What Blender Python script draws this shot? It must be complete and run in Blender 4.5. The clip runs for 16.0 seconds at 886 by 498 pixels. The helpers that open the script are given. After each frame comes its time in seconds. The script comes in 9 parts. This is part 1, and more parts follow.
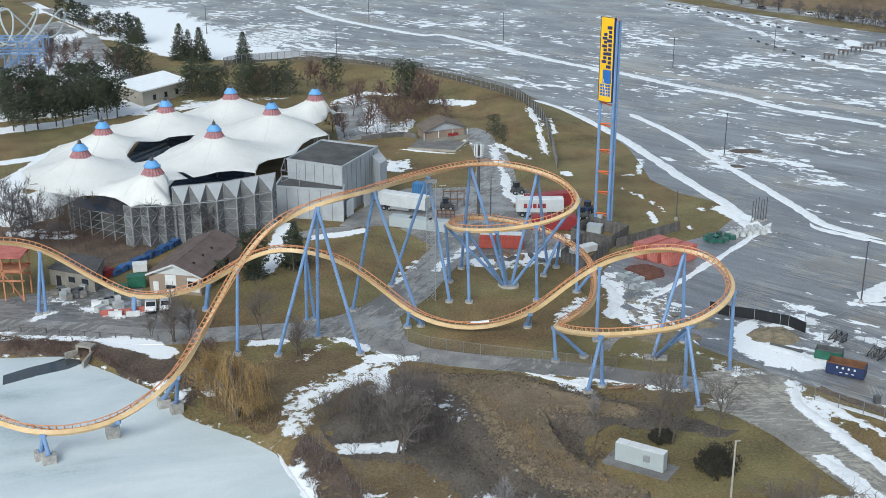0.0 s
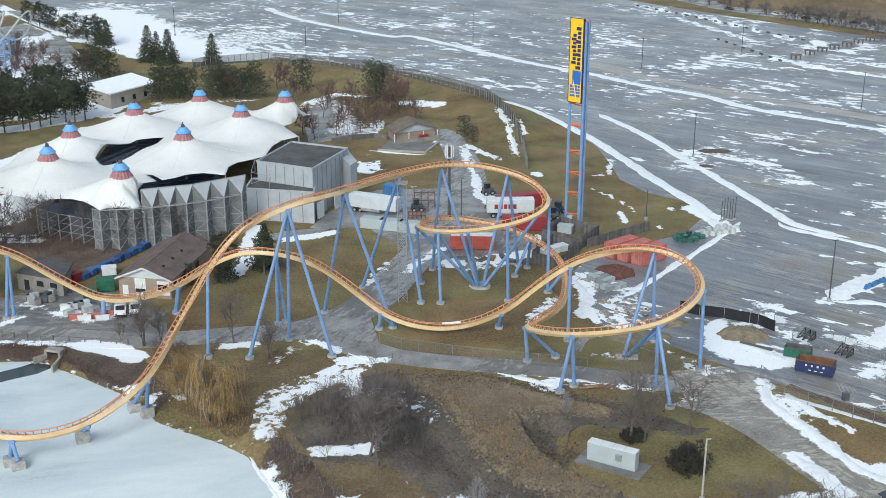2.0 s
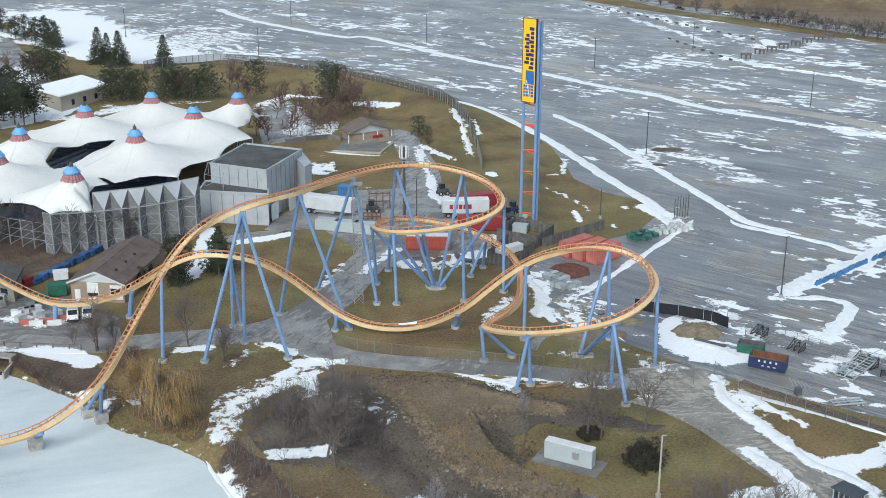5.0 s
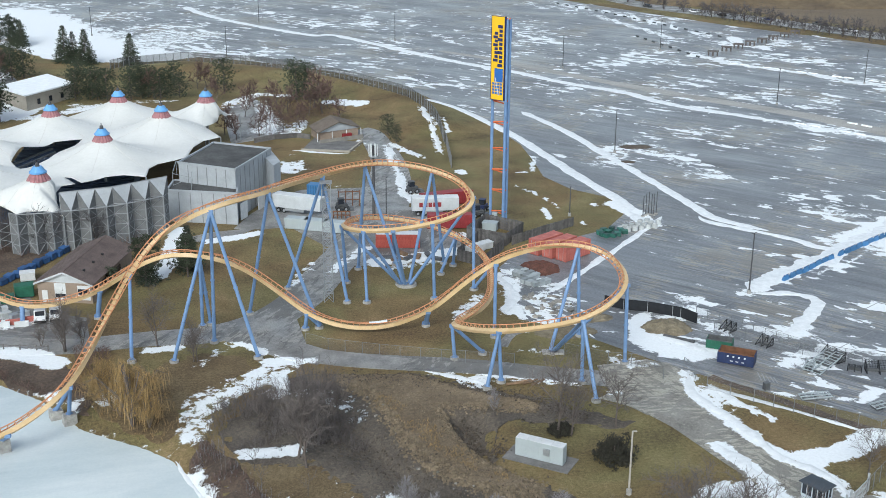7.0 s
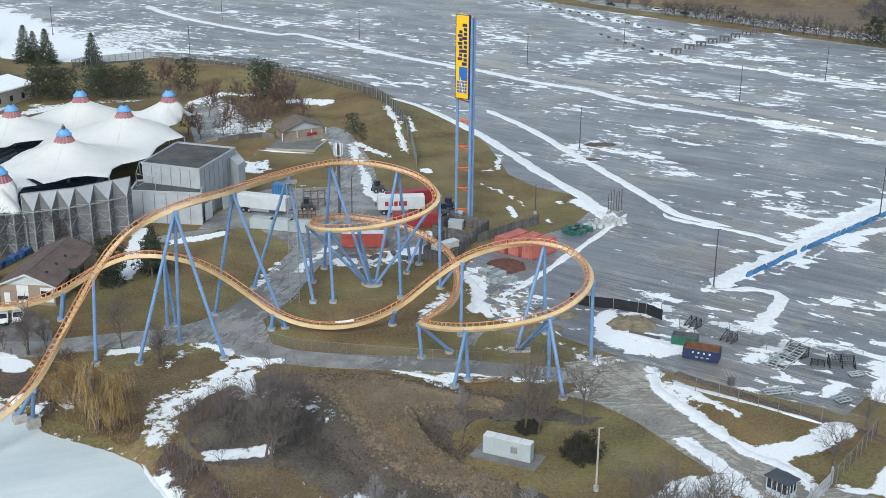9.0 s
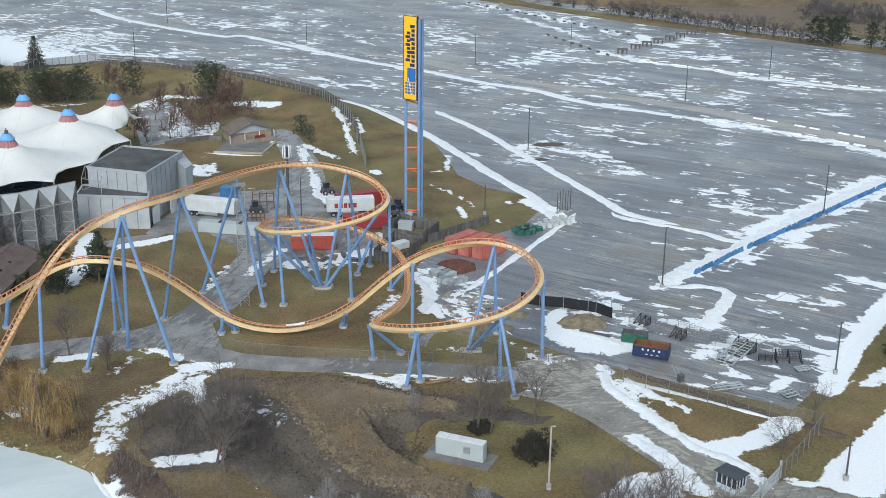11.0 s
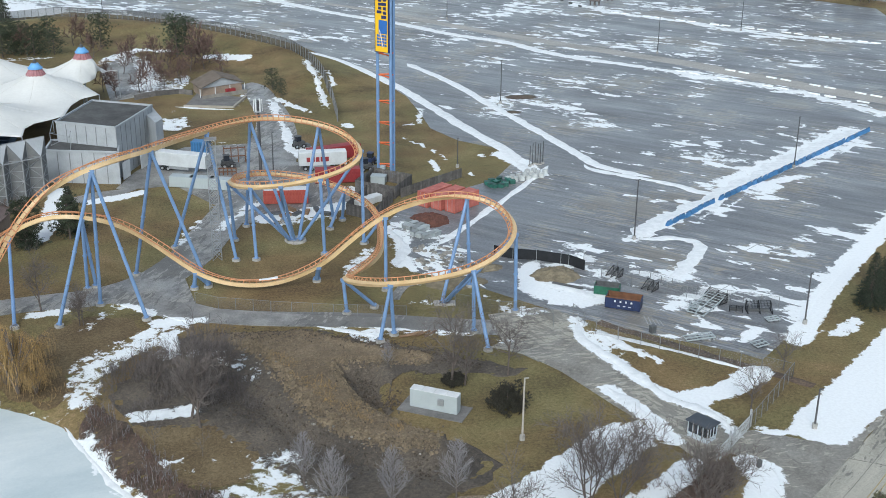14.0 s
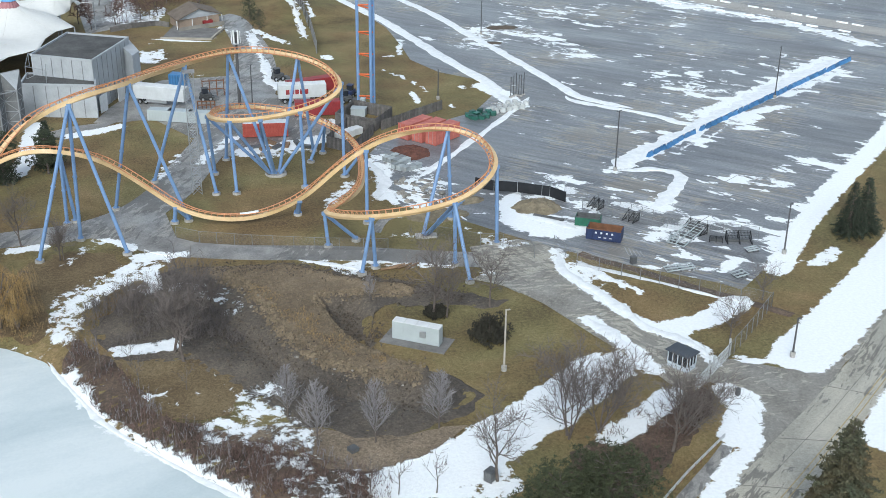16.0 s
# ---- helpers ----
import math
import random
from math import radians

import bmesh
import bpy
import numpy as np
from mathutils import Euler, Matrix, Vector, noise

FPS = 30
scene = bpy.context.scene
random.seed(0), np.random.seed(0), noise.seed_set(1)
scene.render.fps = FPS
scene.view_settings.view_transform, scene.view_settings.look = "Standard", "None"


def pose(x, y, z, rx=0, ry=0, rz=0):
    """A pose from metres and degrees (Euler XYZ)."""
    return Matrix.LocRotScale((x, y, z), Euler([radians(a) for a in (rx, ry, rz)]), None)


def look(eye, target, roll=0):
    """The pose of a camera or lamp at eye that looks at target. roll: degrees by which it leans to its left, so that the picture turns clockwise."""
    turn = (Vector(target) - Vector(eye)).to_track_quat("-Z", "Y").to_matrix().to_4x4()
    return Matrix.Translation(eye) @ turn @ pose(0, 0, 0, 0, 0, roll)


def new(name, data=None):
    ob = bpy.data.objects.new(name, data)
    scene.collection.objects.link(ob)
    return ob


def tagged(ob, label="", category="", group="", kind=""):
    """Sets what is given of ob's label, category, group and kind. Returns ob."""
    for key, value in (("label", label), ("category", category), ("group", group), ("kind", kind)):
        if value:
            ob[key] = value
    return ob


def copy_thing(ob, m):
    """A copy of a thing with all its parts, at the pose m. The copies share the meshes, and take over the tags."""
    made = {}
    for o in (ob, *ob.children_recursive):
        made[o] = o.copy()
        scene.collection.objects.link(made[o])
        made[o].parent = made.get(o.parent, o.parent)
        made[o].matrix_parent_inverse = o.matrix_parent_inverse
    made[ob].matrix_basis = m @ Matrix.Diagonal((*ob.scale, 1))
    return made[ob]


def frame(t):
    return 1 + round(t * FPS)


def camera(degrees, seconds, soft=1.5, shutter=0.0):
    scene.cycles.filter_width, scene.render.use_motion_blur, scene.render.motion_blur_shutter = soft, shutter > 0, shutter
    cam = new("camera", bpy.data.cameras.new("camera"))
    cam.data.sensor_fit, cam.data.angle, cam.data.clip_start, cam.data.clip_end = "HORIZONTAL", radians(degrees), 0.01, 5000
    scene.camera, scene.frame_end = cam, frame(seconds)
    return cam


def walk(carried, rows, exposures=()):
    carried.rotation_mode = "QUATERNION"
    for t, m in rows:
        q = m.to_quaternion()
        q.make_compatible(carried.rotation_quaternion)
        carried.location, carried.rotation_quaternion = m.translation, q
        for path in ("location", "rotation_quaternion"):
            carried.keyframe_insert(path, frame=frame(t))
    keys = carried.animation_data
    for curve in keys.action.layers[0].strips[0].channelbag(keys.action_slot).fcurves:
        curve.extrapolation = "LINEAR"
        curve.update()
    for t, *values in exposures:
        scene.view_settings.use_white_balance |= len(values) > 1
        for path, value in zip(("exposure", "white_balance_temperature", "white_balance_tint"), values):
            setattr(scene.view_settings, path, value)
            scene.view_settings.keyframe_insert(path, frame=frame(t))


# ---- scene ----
cam = camera(41.12, 16.0, soft=0.8)
EYE = 75.0
ROWS = [  # seconds, tilt from straight down, lean, heading
    (0.0, 71.00, -0.00, -0.00),
    (0.5, 71.02, 0.01, -0.46),
    (1.0, 71.03, -0.02, -0.91),
    (1.5, 71.05, -0.04, -1.26),
    (2.0, 71.06, -0.09, -1.48),
    (2.5, 71.09, -0.09, -1.80),
    (3.0, 71.10, -0.11, -2.18),
    (3.5, 71.12, -0.15, -2.55),
    (4.0, 71.12, -0.19, -2.96),
    (6.5, 71.02, -0.32, -4.91),
    (7.0, 71.00, -0.36, -5.30),
    (7.5, 70.98, -0.37, -5.69),
    (8.0, 70.96, -0.42, -6.09),
    (8.5, 70.95, -0.47, -6.54),
    (9.0, 70.95, -0.49, -7.04),
    (11.5, 71.05, -0.63, -10.05),
    (12.0, 71.07, -0.65, -10.32),
    (12.5, 71.08, -0.66, -10.42),
    (13.0, 70.92, -0.67, -10.49),
    (13.5, 70.13, -0.70, -10.73),
    (14.0, 68.78, -0.72, -11.01),
    (14.5, 67.49, -0.73, -11.26),
    (15.0, 66.21, -0.75, -11.52),
    (15.5, 65.50, -0.72, -11.78),
    (16.0, 65.52, -0.74, -12.04),
]
walk(cam, [(t, pose(0, 0, EYE, rx, 0, rz) @ pose(0, 0, 0, 0, 0, -lean)) for t, rx, lean, rz in ROWS],
     exposures=((0.0, 0.42, 6300, 4), (1.0, 0.47, 6300, 4), (3.0, 0.51, 6300, 4), (7.0, 0.5, 6300, 4), (9.0, 0.47, 6300, 4), (14.0, 0.45, 6300, 4), (16.0, 0.61, 6300, 4)))

# ---- sky and sun: a bright overcast winter day ----
world = bpy.data.worlds.new("sky")
scene.world = world
world.use_nodes = True
wt = world.node_tree
sky = wt.nodes.new("ShaderNodeTexSky")
sky.sky_type, sky.sun_disc = "NISHITA", False
sky.sun_elevation, sky.sun_rotation = radians(38), radians(200)
sky.air_density, sky.dust_density = 1.0, 1.5
hue = wt.nodes.new("ShaderNodeHueSaturation")
hue.inputs["Saturation"].default_value = 0.6
wt.links.new(sky.outputs[0], hue.inputs["Color"])
wt.links.new(hue.outputs[0], wt.nodes["Background"].inputs[0])
wt.nodes["Background"].inputs[1].default_value = 0.13
sun = new("sun", bpy.data.lights.new("sun", "SUN"))
sun.data.energy, sun.data.angle, sun.data.color = 1.4, radians(25), (1.0, 0.99, 0.97)
sun.matrix_world = look((-60, -100, 130), (0, 60, 0))

# ---- helpers ----
POND = [(-140, 160), (-90.5, 167.2), (-69, 168.5), (-58.7, 169.4), (-50, 163.1), (-42.7, 157.3), (-35.4, 147.9), (-26.2, 142), (-21.8, 138.1), (-18, 129.9), (-12.9, 120.7), (-5.3, 111.3), (1.1, 104.5), (10, 94), (20, 70), (-140, 70)]
BERM = [(-95, 375), (-68.9, 405.1), (-52.4, 414), (-31.9, 405.1), (-12.1, 392.5), (2.9, 375.8), (15, 359.5), (24.1, 339), (26.7, 320.6)]


def seg_dist(x, y, line):
    """Distance of the points x, y (arrays) from a polyline."""
    d = np.full(np.shape(x), 1e9)
    for (ax, ay), (bx, by) in zip(line, line[1:]):
        ux, uy = bx - ax, by - ay
        s = np.clip(((x - ax) * ux + (y - ay) * uy) / (ux * ux + uy * uy + 1e-9), 0, 1)
        d = np.minimum(d, np.hypot(x - ax - s * ux, y - ay - s * uy))
    return d


def inside(x, y, poly):
    n = np.zeros(np.shape(x), bool)
    for (ax, ay), (bx, by) in zip(poly, poly[1:] + poly[:1]):
        n ^= ((ay > y) != (by > y)) & (x < (bx - ax) * (y - ay) / (by - ay + 1e-12) + ax)
    return n


# the dug earth: a driven-on ridge, its dark slope towards the pond, and a hollow behind it
DIRT = [(-16.4, 143.8), (-9.8, 159.1), (-4.1, 161.5), (11.5, 160), (24, 153.2), (34.9, 145.5), (40.1, 141.9), (35.9, 140.9), (24.2, 144.5), (20.6, 141.8), (19.2, 135), (20.8, 130.2), (25.4, 126), (28.9, 122.9), (30, 118.5), (25.5, 113.2), (20, 112.1), (14.9, 112.6), (10, 115.1), (7.6, 117.1), (1.5, 125.3), (-4.4, 133.3), (-13.5, 135)]
RIDGE_LEFT = [(-6, 158.5), (0.7, 156.2), (4, 153.5), (5.9, 147.3), (7.9, 139.7), (10.5, 133.3), (13.8, 128.5), (18.1, 125), (24, 123.6)]
RIDGE_RIGHT = [(24.5, 126), (20.2, 129.4), (17.3, 133.5), (15, 138.4), (13.9, 144.2), (13.4, 148.6), (20.4, 147.6)]
RIDGE = RIDGE_LEFT + RIDGE_RIGHT + [(27.5, 146.8), (27.5, 149.5), (21, 152.3), (14, 157.5), (6.9, 161), (-4, 161.5)]
SLOPE = RIDGE_LEFT[1:] + [(28.3, 122.5), (29, 118.5), (25, 114), (17.2, 115.5), (9.5, 120.5), (3.9, 127.5), (0, 133.5), (-4, 140.8), (-8, 150)]
HOLLOW = [(13.2, 149), (20, 147.4), (21.3, 141.5), (20.3, 135.5), (21, 130.2), (17.3, 133.2), (15, 138.4), (13.8, 144.2)]


def depth_in(x, y, poly):
    """Metres inside (above zero) or outside a plan polygon."""
    return seg_dist(x, y, poly + poly[:1]) * np.where(inside(x, y, poly), 1, -1)


def relief(x, y):
    """Height of the ground: a pond one metre down, a grass berm, the dug earth."""
    x, y = np.asarray(x, float), np.asarray(y, float)
    ease = lambda v: np.clip(v, 0, 1) ** 2 * (3 - 2 * np.clip(v, 0, 1))
    sd = -depth_in(x, y, POND)
    z = -1.5 * (1 - ease((sd + 2.0) / 5.0))
    z = z + 2.5 * np.exp(-(seg_dist(x, y, BERM) / 11) ** 2)
    if ((x > -20) & (x < 45) & (y > 108) & (y < 166)).any():
        din = depth_in(x, y, DIRT)
        lump = ease(din / 1.6)
        off = seg_dist(x, y, RIDGE_LEFT)
        z = z - 1.2 * ease(depth_in(x, y, SLOPE) / 7.0) * ease(off / 4.5)
        z = z - 1.7 * ease(depth_in(x, y, HOLLOW) / 2.2)
        crest = 0.45 * np.exp(-(off / 0.8) ** 2) + 0.35 * np.exp(-(seg_dist(x, y, RIDGE_RIGHT) / 0.7) ** 2)
        crest = crest + 0.4 * np.exp(-(seg_dist(x, y, [(6.9, 160.5), (12.5, 156.9), (17, 152.6), (22, 150.6), (28, 147.6)]) / 0.6) ** 2)
        z = z + lump * (0.5 * ease(depth_in(x, y, RIDGE) / 1.2) + crest * (0.7 + 0.5 * np.sin(1.9 * x + 1.1 * y) * np.sin(2.7 * y - 0.8 * x)))
        rough = np.sin(1.31 * x + 2.17 * y) * np.sin(2.43 * x - 0.71 * y + 1.3) + 0.7 * np.sin(3.9 * x + 1.7 * y + 0.6) * np.sin(3.3 * y - 1.9 * x) + 0.5 * np.sin(6.1 * x - 2.2 * y) * np.sin(5.3 * y + 2.9 * x + 2)
        z = z + 0.11 * lump * rough
    return z


def gz(x, y):
    return float(relief(x, y))


def part(name, bm, material, parent=None, label="", world_space=False):
    """One mesh object from a bmesh, under a thing or a part; world_space: its points are given in the world."""
    me = bpy.data.meshes.new(name)
    bm.to_mesh(me)
    bm.free()
    return part_mesh(name, me, material, parent, label, world_space)


def part_mesh(name, me, material, parent=None, label="", world_space=False):
    if not me.materials:
        me.materials.append(material)
    ob = new(name, me)
    ob.parent = parent
    if parent and world_space:
        ob.matrix_parent_inverse = parent.matrix_basis.inverted()
    return tagged(ob, label)


def thing(name, m, label, category, group="", kind=""):
    """An empty at a thing's base."""
    ob = new(name)
    ob.matrix_basis = m
    ob.empty_display_size = 0.3
    return tagged(ob, label, category, group, kind)


def add_box(bm, size, m=Matrix(), bevel=0.0):
    """A box whose base centre is the origin of m."""
    g = bmesh.ops.create_cube(bm, size=1.0, matrix=m @ Matrix.Translation((0, 0, size[2] / 2)) @ Matrix.Diagonal((*size, 1)))
    if bevel:
        es = {e for v in g["verts"] for e in v.link_edges}
        bmesh.ops.bevel(bm, geom=list(es), offset=bevel, segments=1, affect="EDGES", profile=0.5)
    return bm


def box_bm(size, m=Matrix(), bevel=0.0):
    return add_box(bmesh.new(), size, m, bevel)


def add_rod(bm, a, b, r, r2=None, seg=8, caps=True):
    """A round bar from a to b."""
    a, b = Vector(a), Vector(b)
    d = b - a
    m = Matrix.Translation((a + b) / 2) @ d.to_track_quat("Z", "Y").to_matrix().to_4x4()
    bmesh.ops.create_cone(bm, cap_ends=caps, segments=seg, radius1=r, radius2=r if r2 is None else r2, depth=d.length, matrix=m)
    return bm


def rod_bm(a, b, r, r2=None, seg=8):
    return add_rod(bmesh.new(), a, b, r, r2, seg)


def smooth(ob):
    for p in ob.data.polygons:
        p.use_smooth = True
    return ob


def sweep(points, frames, profile, closed=True):
    """Vertices and faces of a profile (u across, v up) carried along points."""
    vs, fs, n = [], [], len(profile)
    for p, (s, u) in zip(points, frames):
        vs += [tuple(p + s * a + u * b) for a, b in profile]
    for i in range(len(points) - 1):
        for k in range(n):
            j = (k + 1) % n
            fs.append((i * n + k, i * n + j, (i + 1) * n + j, (i + 1) * n + k))
    fs.append(tuple(range(n - 1, -1, -1)))
    fs.append(tuple((len(points) - 1) * n + k for k in range(n)))
    return vs, fs


def mesh_of(name, vs, fs):
    me = bpy.data.meshes.new(name)
    me.from_pydata(vs, [], fs)
    me.update()
    return me


# ---- materials ----
def mat(name, color, rough=0.8, vary=0.15, scale=1.0, bump=0.0, metal=0.0, color2=None, fine=0.0, objects=0.0, islands=0.0):
    """A surface with blotches (scale a metre) between two colours, fine grain and relief."""
    m = bpy.data.materials.new(name)
    m.use_nodes = True
    t = m.node_tree
    b = t.nodes["Principled BSDF"]
    b.inputs["Roughness"].default_value, b.inputs["Metallic"].default_value = rough, metal
    co = t.nodes.new("ShaderNodeTexCoord")
    n1 = t.nodes.new("ShaderNodeTexNoise")
    n1.inputs["Scale"].default_value, n1.inputs["Detail"].default_value, n1.inputs["Roughness"].default_value = scale, 8, 0.6
    t.links.new(co.outputs["Object"], n1.inputs["Vector"])
    ramp = t.nodes.new("ShaderNodeMapRange")
    ramp.inputs["From Min"].default_value, ramp.inputs["From Max"].default_value = 0.3, 0.7
    t.links.new(n1.outputs["Fac"], ramp.inputs["Value"])
    mix = t.nodes.new("ShaderNodeMix")
    mix.data_type = "RGBA"
    c1 = [c * (1 - vary) for c in color]
    c2 = color2 or [min(1, c * (1 + vary)) for c in color]
    mix.inputs["A"].default_value, mix.inputs["B"].default_value = (*c1, 1), (*c2, 1)
    t.links.new(ramp.outputs[0], mix.inputs["Factor"])
    out = mix.outputs["Result"]
    if fine:
        n2 = t.nodes.new("ShaderNodeTexNoise")
        n2.inputs["Scale"].default_value, n2.inputs["Detail"].default_value = scale * 14, 5
        t.links.new(co.outputs["Object"], n2.inputs["Vector"])
        h = t.nodes.new("ShaderNodeMapRange")
        h.inputs["From Min"].default_value, h.inputs["From Max"].default_value = 0.3, 0.7
        h.inputs["To Min"].default_value, h.inputs["To Max"].default_value = 1 - fine, 1 + fine
        t.links.new(n2.outputs["Fac"], h.inputs["Value"])
        v = t.nodes.new("ShaderNodeVectorMath")
        v.operation = "SCALE"
        t.links.new(out, v.inputs[0])
        t.links.new(h.outputs[0], v.inputs["Scale"])
        out = v.outputs[0]
    if objects or islands:
        g = t.nodes.new("ShaderNodeObjectInfo" if objects else "ShaderNodeNewGeometry")
        k = objects or islands
        h = t.nodes.new("ShaderNodeMapRange")
        h.inputs["To Min"].default_value, h.inputs["To Max"].default_value = 1 - k, 1 + k
        t.links.new(g.outputs["Random" if objects else "Random Per Island"], h.inputs["Value"])
        v = t.nodes.new("ShaderNodeVectorMath")
        v.operation = "SCALE"
        t.links.new(out, v.inputs[0])
        t.links.new(h.outputs[0], v.inputs["Scale"])
        out = v.outputs[0]
    t.links.new(out, b.inputs["Base Color"])
    if bump:
        bp = t.nodes.new("ShaderNodeBump")
        bp.inputs["Strength"].default_value, bp.inputs["Distance"].default_value = bump, 0.1
        t.links.new(n1.outputs["Fac"], bp.inputs["Height"])
        t.links.new(bp.outputs[0], b.inputs["Normal"])
    return m


SNOW = (0.88, 0.91, 0.93)


def ground_mat(name, stops, scale, stretch=(1, 1), angle=0.0, rough=0.95, snow_edge=1.0, speckle=None, bump=0.5, wet=None, streak=0.0, grain=0.3, soft=0.5, tint=None, patches=(), second=None):
    """Ground whose own colours run through stops, with old snow where the 'snow' depth is above zero, its edge broken by noise.
    speckle: (scale, threshold, softness) of thin scattered snow. wet: (low, high) roughness by patches.
    patches: hard-edged worn areas, each (colour, (length, width), angle, threshold, share of ground, strength).
    second: stops of another soil, laid where the 'bank' depth is above zero."""
    m = bpy.data.materials.new(name)
    m.use_nodes = True
    t = m.node_tree
    L = t.links.new
    b = t.nodes["Principled BSDF"]
    co = t.nodes.new("ShaderNodeTexCoord")
    mp = t.nodes.new("ShaderNodeMapping")
    mp.vector_type = "TEXTURE"
    mp.inputs["Rotation"].default_value = (0, 0, radians(angle))
    mp.inputs["Scale"].default_value = (stretch[0], stretch[1], 1)
    L(co.outputs["Object"], mp.inputs["Vector"])

    def noise_at(vec, sc, detail=6, rgh=0.6, dist=0.0):
        n = t.nodes.new("ShaderNodeTexNoise")
        n.inputs["Scale"].default_value, n.inputs["Detail"].default_value = sc, detail
        n.inputs["Roughness"].default_value, n.inputs["Distortion"].default_value = rgh, dist
        L(vec, n.inputs["Vector"])
        return n.outputs["Fac"]

    def math_node(op, a, c):
        n = t.nodes.new("ShaderNodeMath")
        n.operation = op
        for i, s in enumerate((a, c)):
            if isinstance(s, (int, float)):
                n.inputs[i].default_value = s
            else:
                L(s, n.inputs[i])
        return n.outputs[0]

    def span(v, lo, hi, a=0.0, c=1.0):
        n = t.nodes.new("ShaderNodeMapRange")
        for k, s in (("From Min", lo), ("From Max", hi), ("To Min", a), ("To Max", c)):
            n.inputs[k].default_value = s
        L(v, n.inputs["Value"])
        return n.outputs[0]

    big = noise_at(mp.outputs[0], scale, 7, 0.62, 0.3)
    fine = noise_at(co.outputs["Object"], 2.2, 6, 0.7)
    mixed = math_node("ADD", math_node("MULTIPLY", big, 1 - soft), math_node("MULTIPLY", fine, soft))
    ramp = t.nodes.new("ShaderNodeValToRGB")
    el = ramp.color_ramp.elements
    while len(el) < len(stops):
        el.new(0.5)
    for e, (p, c) in zip(el, stops):
        e.position, e.color = p, (*c, 1)
    L(mixed, ramp.inputs["Fac"])
    col = ramp.outputs["Color"]

    def blend(base, other, fac):
        n = t.nodes.new("ShaderNodeMix")
        n.data_type = "RGBA"
        L(fac, n.inputs["Factor"])
        L(base, n.inputs["A"])
        if isinstance(other, tuple):
            n.inputs["B"].default_value = (*other, 1)
        else:
            L(other, n.inputs["B"])
        return n.outputs["Result"]

    if second:
        r2 = t.nodes.new("ShaderNodeValToRGB")
        e2 = r2.color_ramp.elements
        while len(e2) < len(second):
            e2.new(0.5)
        for e, (p, c) in zip(e2, second):
            e.position, e.color = p, (*c, 1)
        L(mixed, r2.inputs["Fac"])
        bank = t.nodes.new("ShaderNodeAttribute")
        bank.attribute_name = "bank"
        rag = math_node("MULTIPLY", math_node("SUBTRACT", noise_at(co.outputs["Object"], 0.9, 6, 0.7), 0.5), 4.0)
        col = blend(col, r2.outputs["Color"], span(math_node("ADD", bank.outputs["Fac"], rag), -0.25, 0.35))
    for pc, size, turn, cut, share, strength in patches:
        pm = t.nodes.new("ShaderNodeMapping")
        pm.vector_type = "TEXTURE"
        pm.inputs["Rotation"].default_value, pm.inputs["Scale"].default_value = (0, 0, radians(turn)), (*size, 1)
        L(co.outputs["Object"], pm.inputs["Vector"])
        where = noise_at(co.outputs["Object"], 0.035, 4, 0.6)
        fleck = math_node("ADD", noise_at(pm.outputs[0], 1.0, 7, 0.62, 0.15), math_node("MULTIPLY", math_node("SUBTRACT", where, share), 1.5))
        col = blend(col, pc, span(fleck, cut, cut + 0.02, 0.0, strength))
    if grain:
        gv = t.nodes.new("ShaderNodeVectorMath")
        gv.operation = "SCALE"
        L(col, gv.inputs[0])
        L(span(noise_at(co.outputs["Object"], 7.0, 4, 0.7), 0.3, 0.7, 1 - grain, 1 + grain), gv.inputs["Scale"])
        col = gv.outputs[0]
    if tint:
        tv = t.nodes.new("ShaderNodeMix")
        tv.data_type, tv.blend_type = "RGBA", "MULTIPLY"
        L(span(noise_at(co.outputs["Object"], 0.045, 5, 0.6, 0.5), 0.4, 0.6), tv.inputs["Factor"])
        L(col, tv.inputs["A"])
        tv.inputs["B"].default_value = (*tint, 1)
        col = tv.outputs["Result"]
    if streak:
        sm = t.nodes.new("ShaderNodeMapping")
        sm.vector_type = "TEXTURE"
        sm.inputs["Rotation"].default_value, sm.inputs["Scale"].default_value = (0, 0, radians(angle)), (34, 2.2, 1)
        L(co.outputs["Object"], sm.inputs["Vector"])
        sv = t.nodes.new("ShaderNodeVectorMath")
        sv.operation = "SCALE"
        L(col, sv.inputs[0])
        L(span(noise_at(sm.outputs[0], 1.0, 4), 0.3, 0.7, 1 - streak, 1 + streak), sv.inputs["Scale"])
        col = sv.outputs[0]
    at = t.nodes.new("ShaderNodeAttribute")
    at.attribute_name = "snow"
    edge = math_node("ADD", noise_at(co.outputs["Object"], 0.42, 10, 0.75, 0.25), -0.54)
    depth = math_node("ADD", at.outputs["Fac"], math_node("MULTIPLY", edge, snow_edge * 3.6))
    mask = span(depth, -0.05, 0.1)
    if speckle:
        sc, th, soft = speckle
        sp = noise_at(mp.outputs[0], sc, 8, 0.66, 0.25)
        wide = noise_at(co.outputs["Object"], 0.012, 3)
        sp = math_node("ADD", sp, math_node("MULTIPLY", math_node("SUBTRACT", wide, 0.5), 0.4))
        sp = math_node("ADD", sp, span(at.outputs["Fac"], -4, 0, 0, 0.13))
        fm = t.nodes.new("ShaderNodeMapping")
        fm.vector_type = "TEXTURE"
        fm.inputs["Rotation"].default_value, fm.inputs["Scale"].default_value = (0, 0, radians(angle + 3)), (3.2, 1.6, 1)
        L(co.outputs["Object"], fm.inputs["Vector"])
        thin = noise_at(fm.outputs[0], 0.5, 7, 0.58, 0.25)
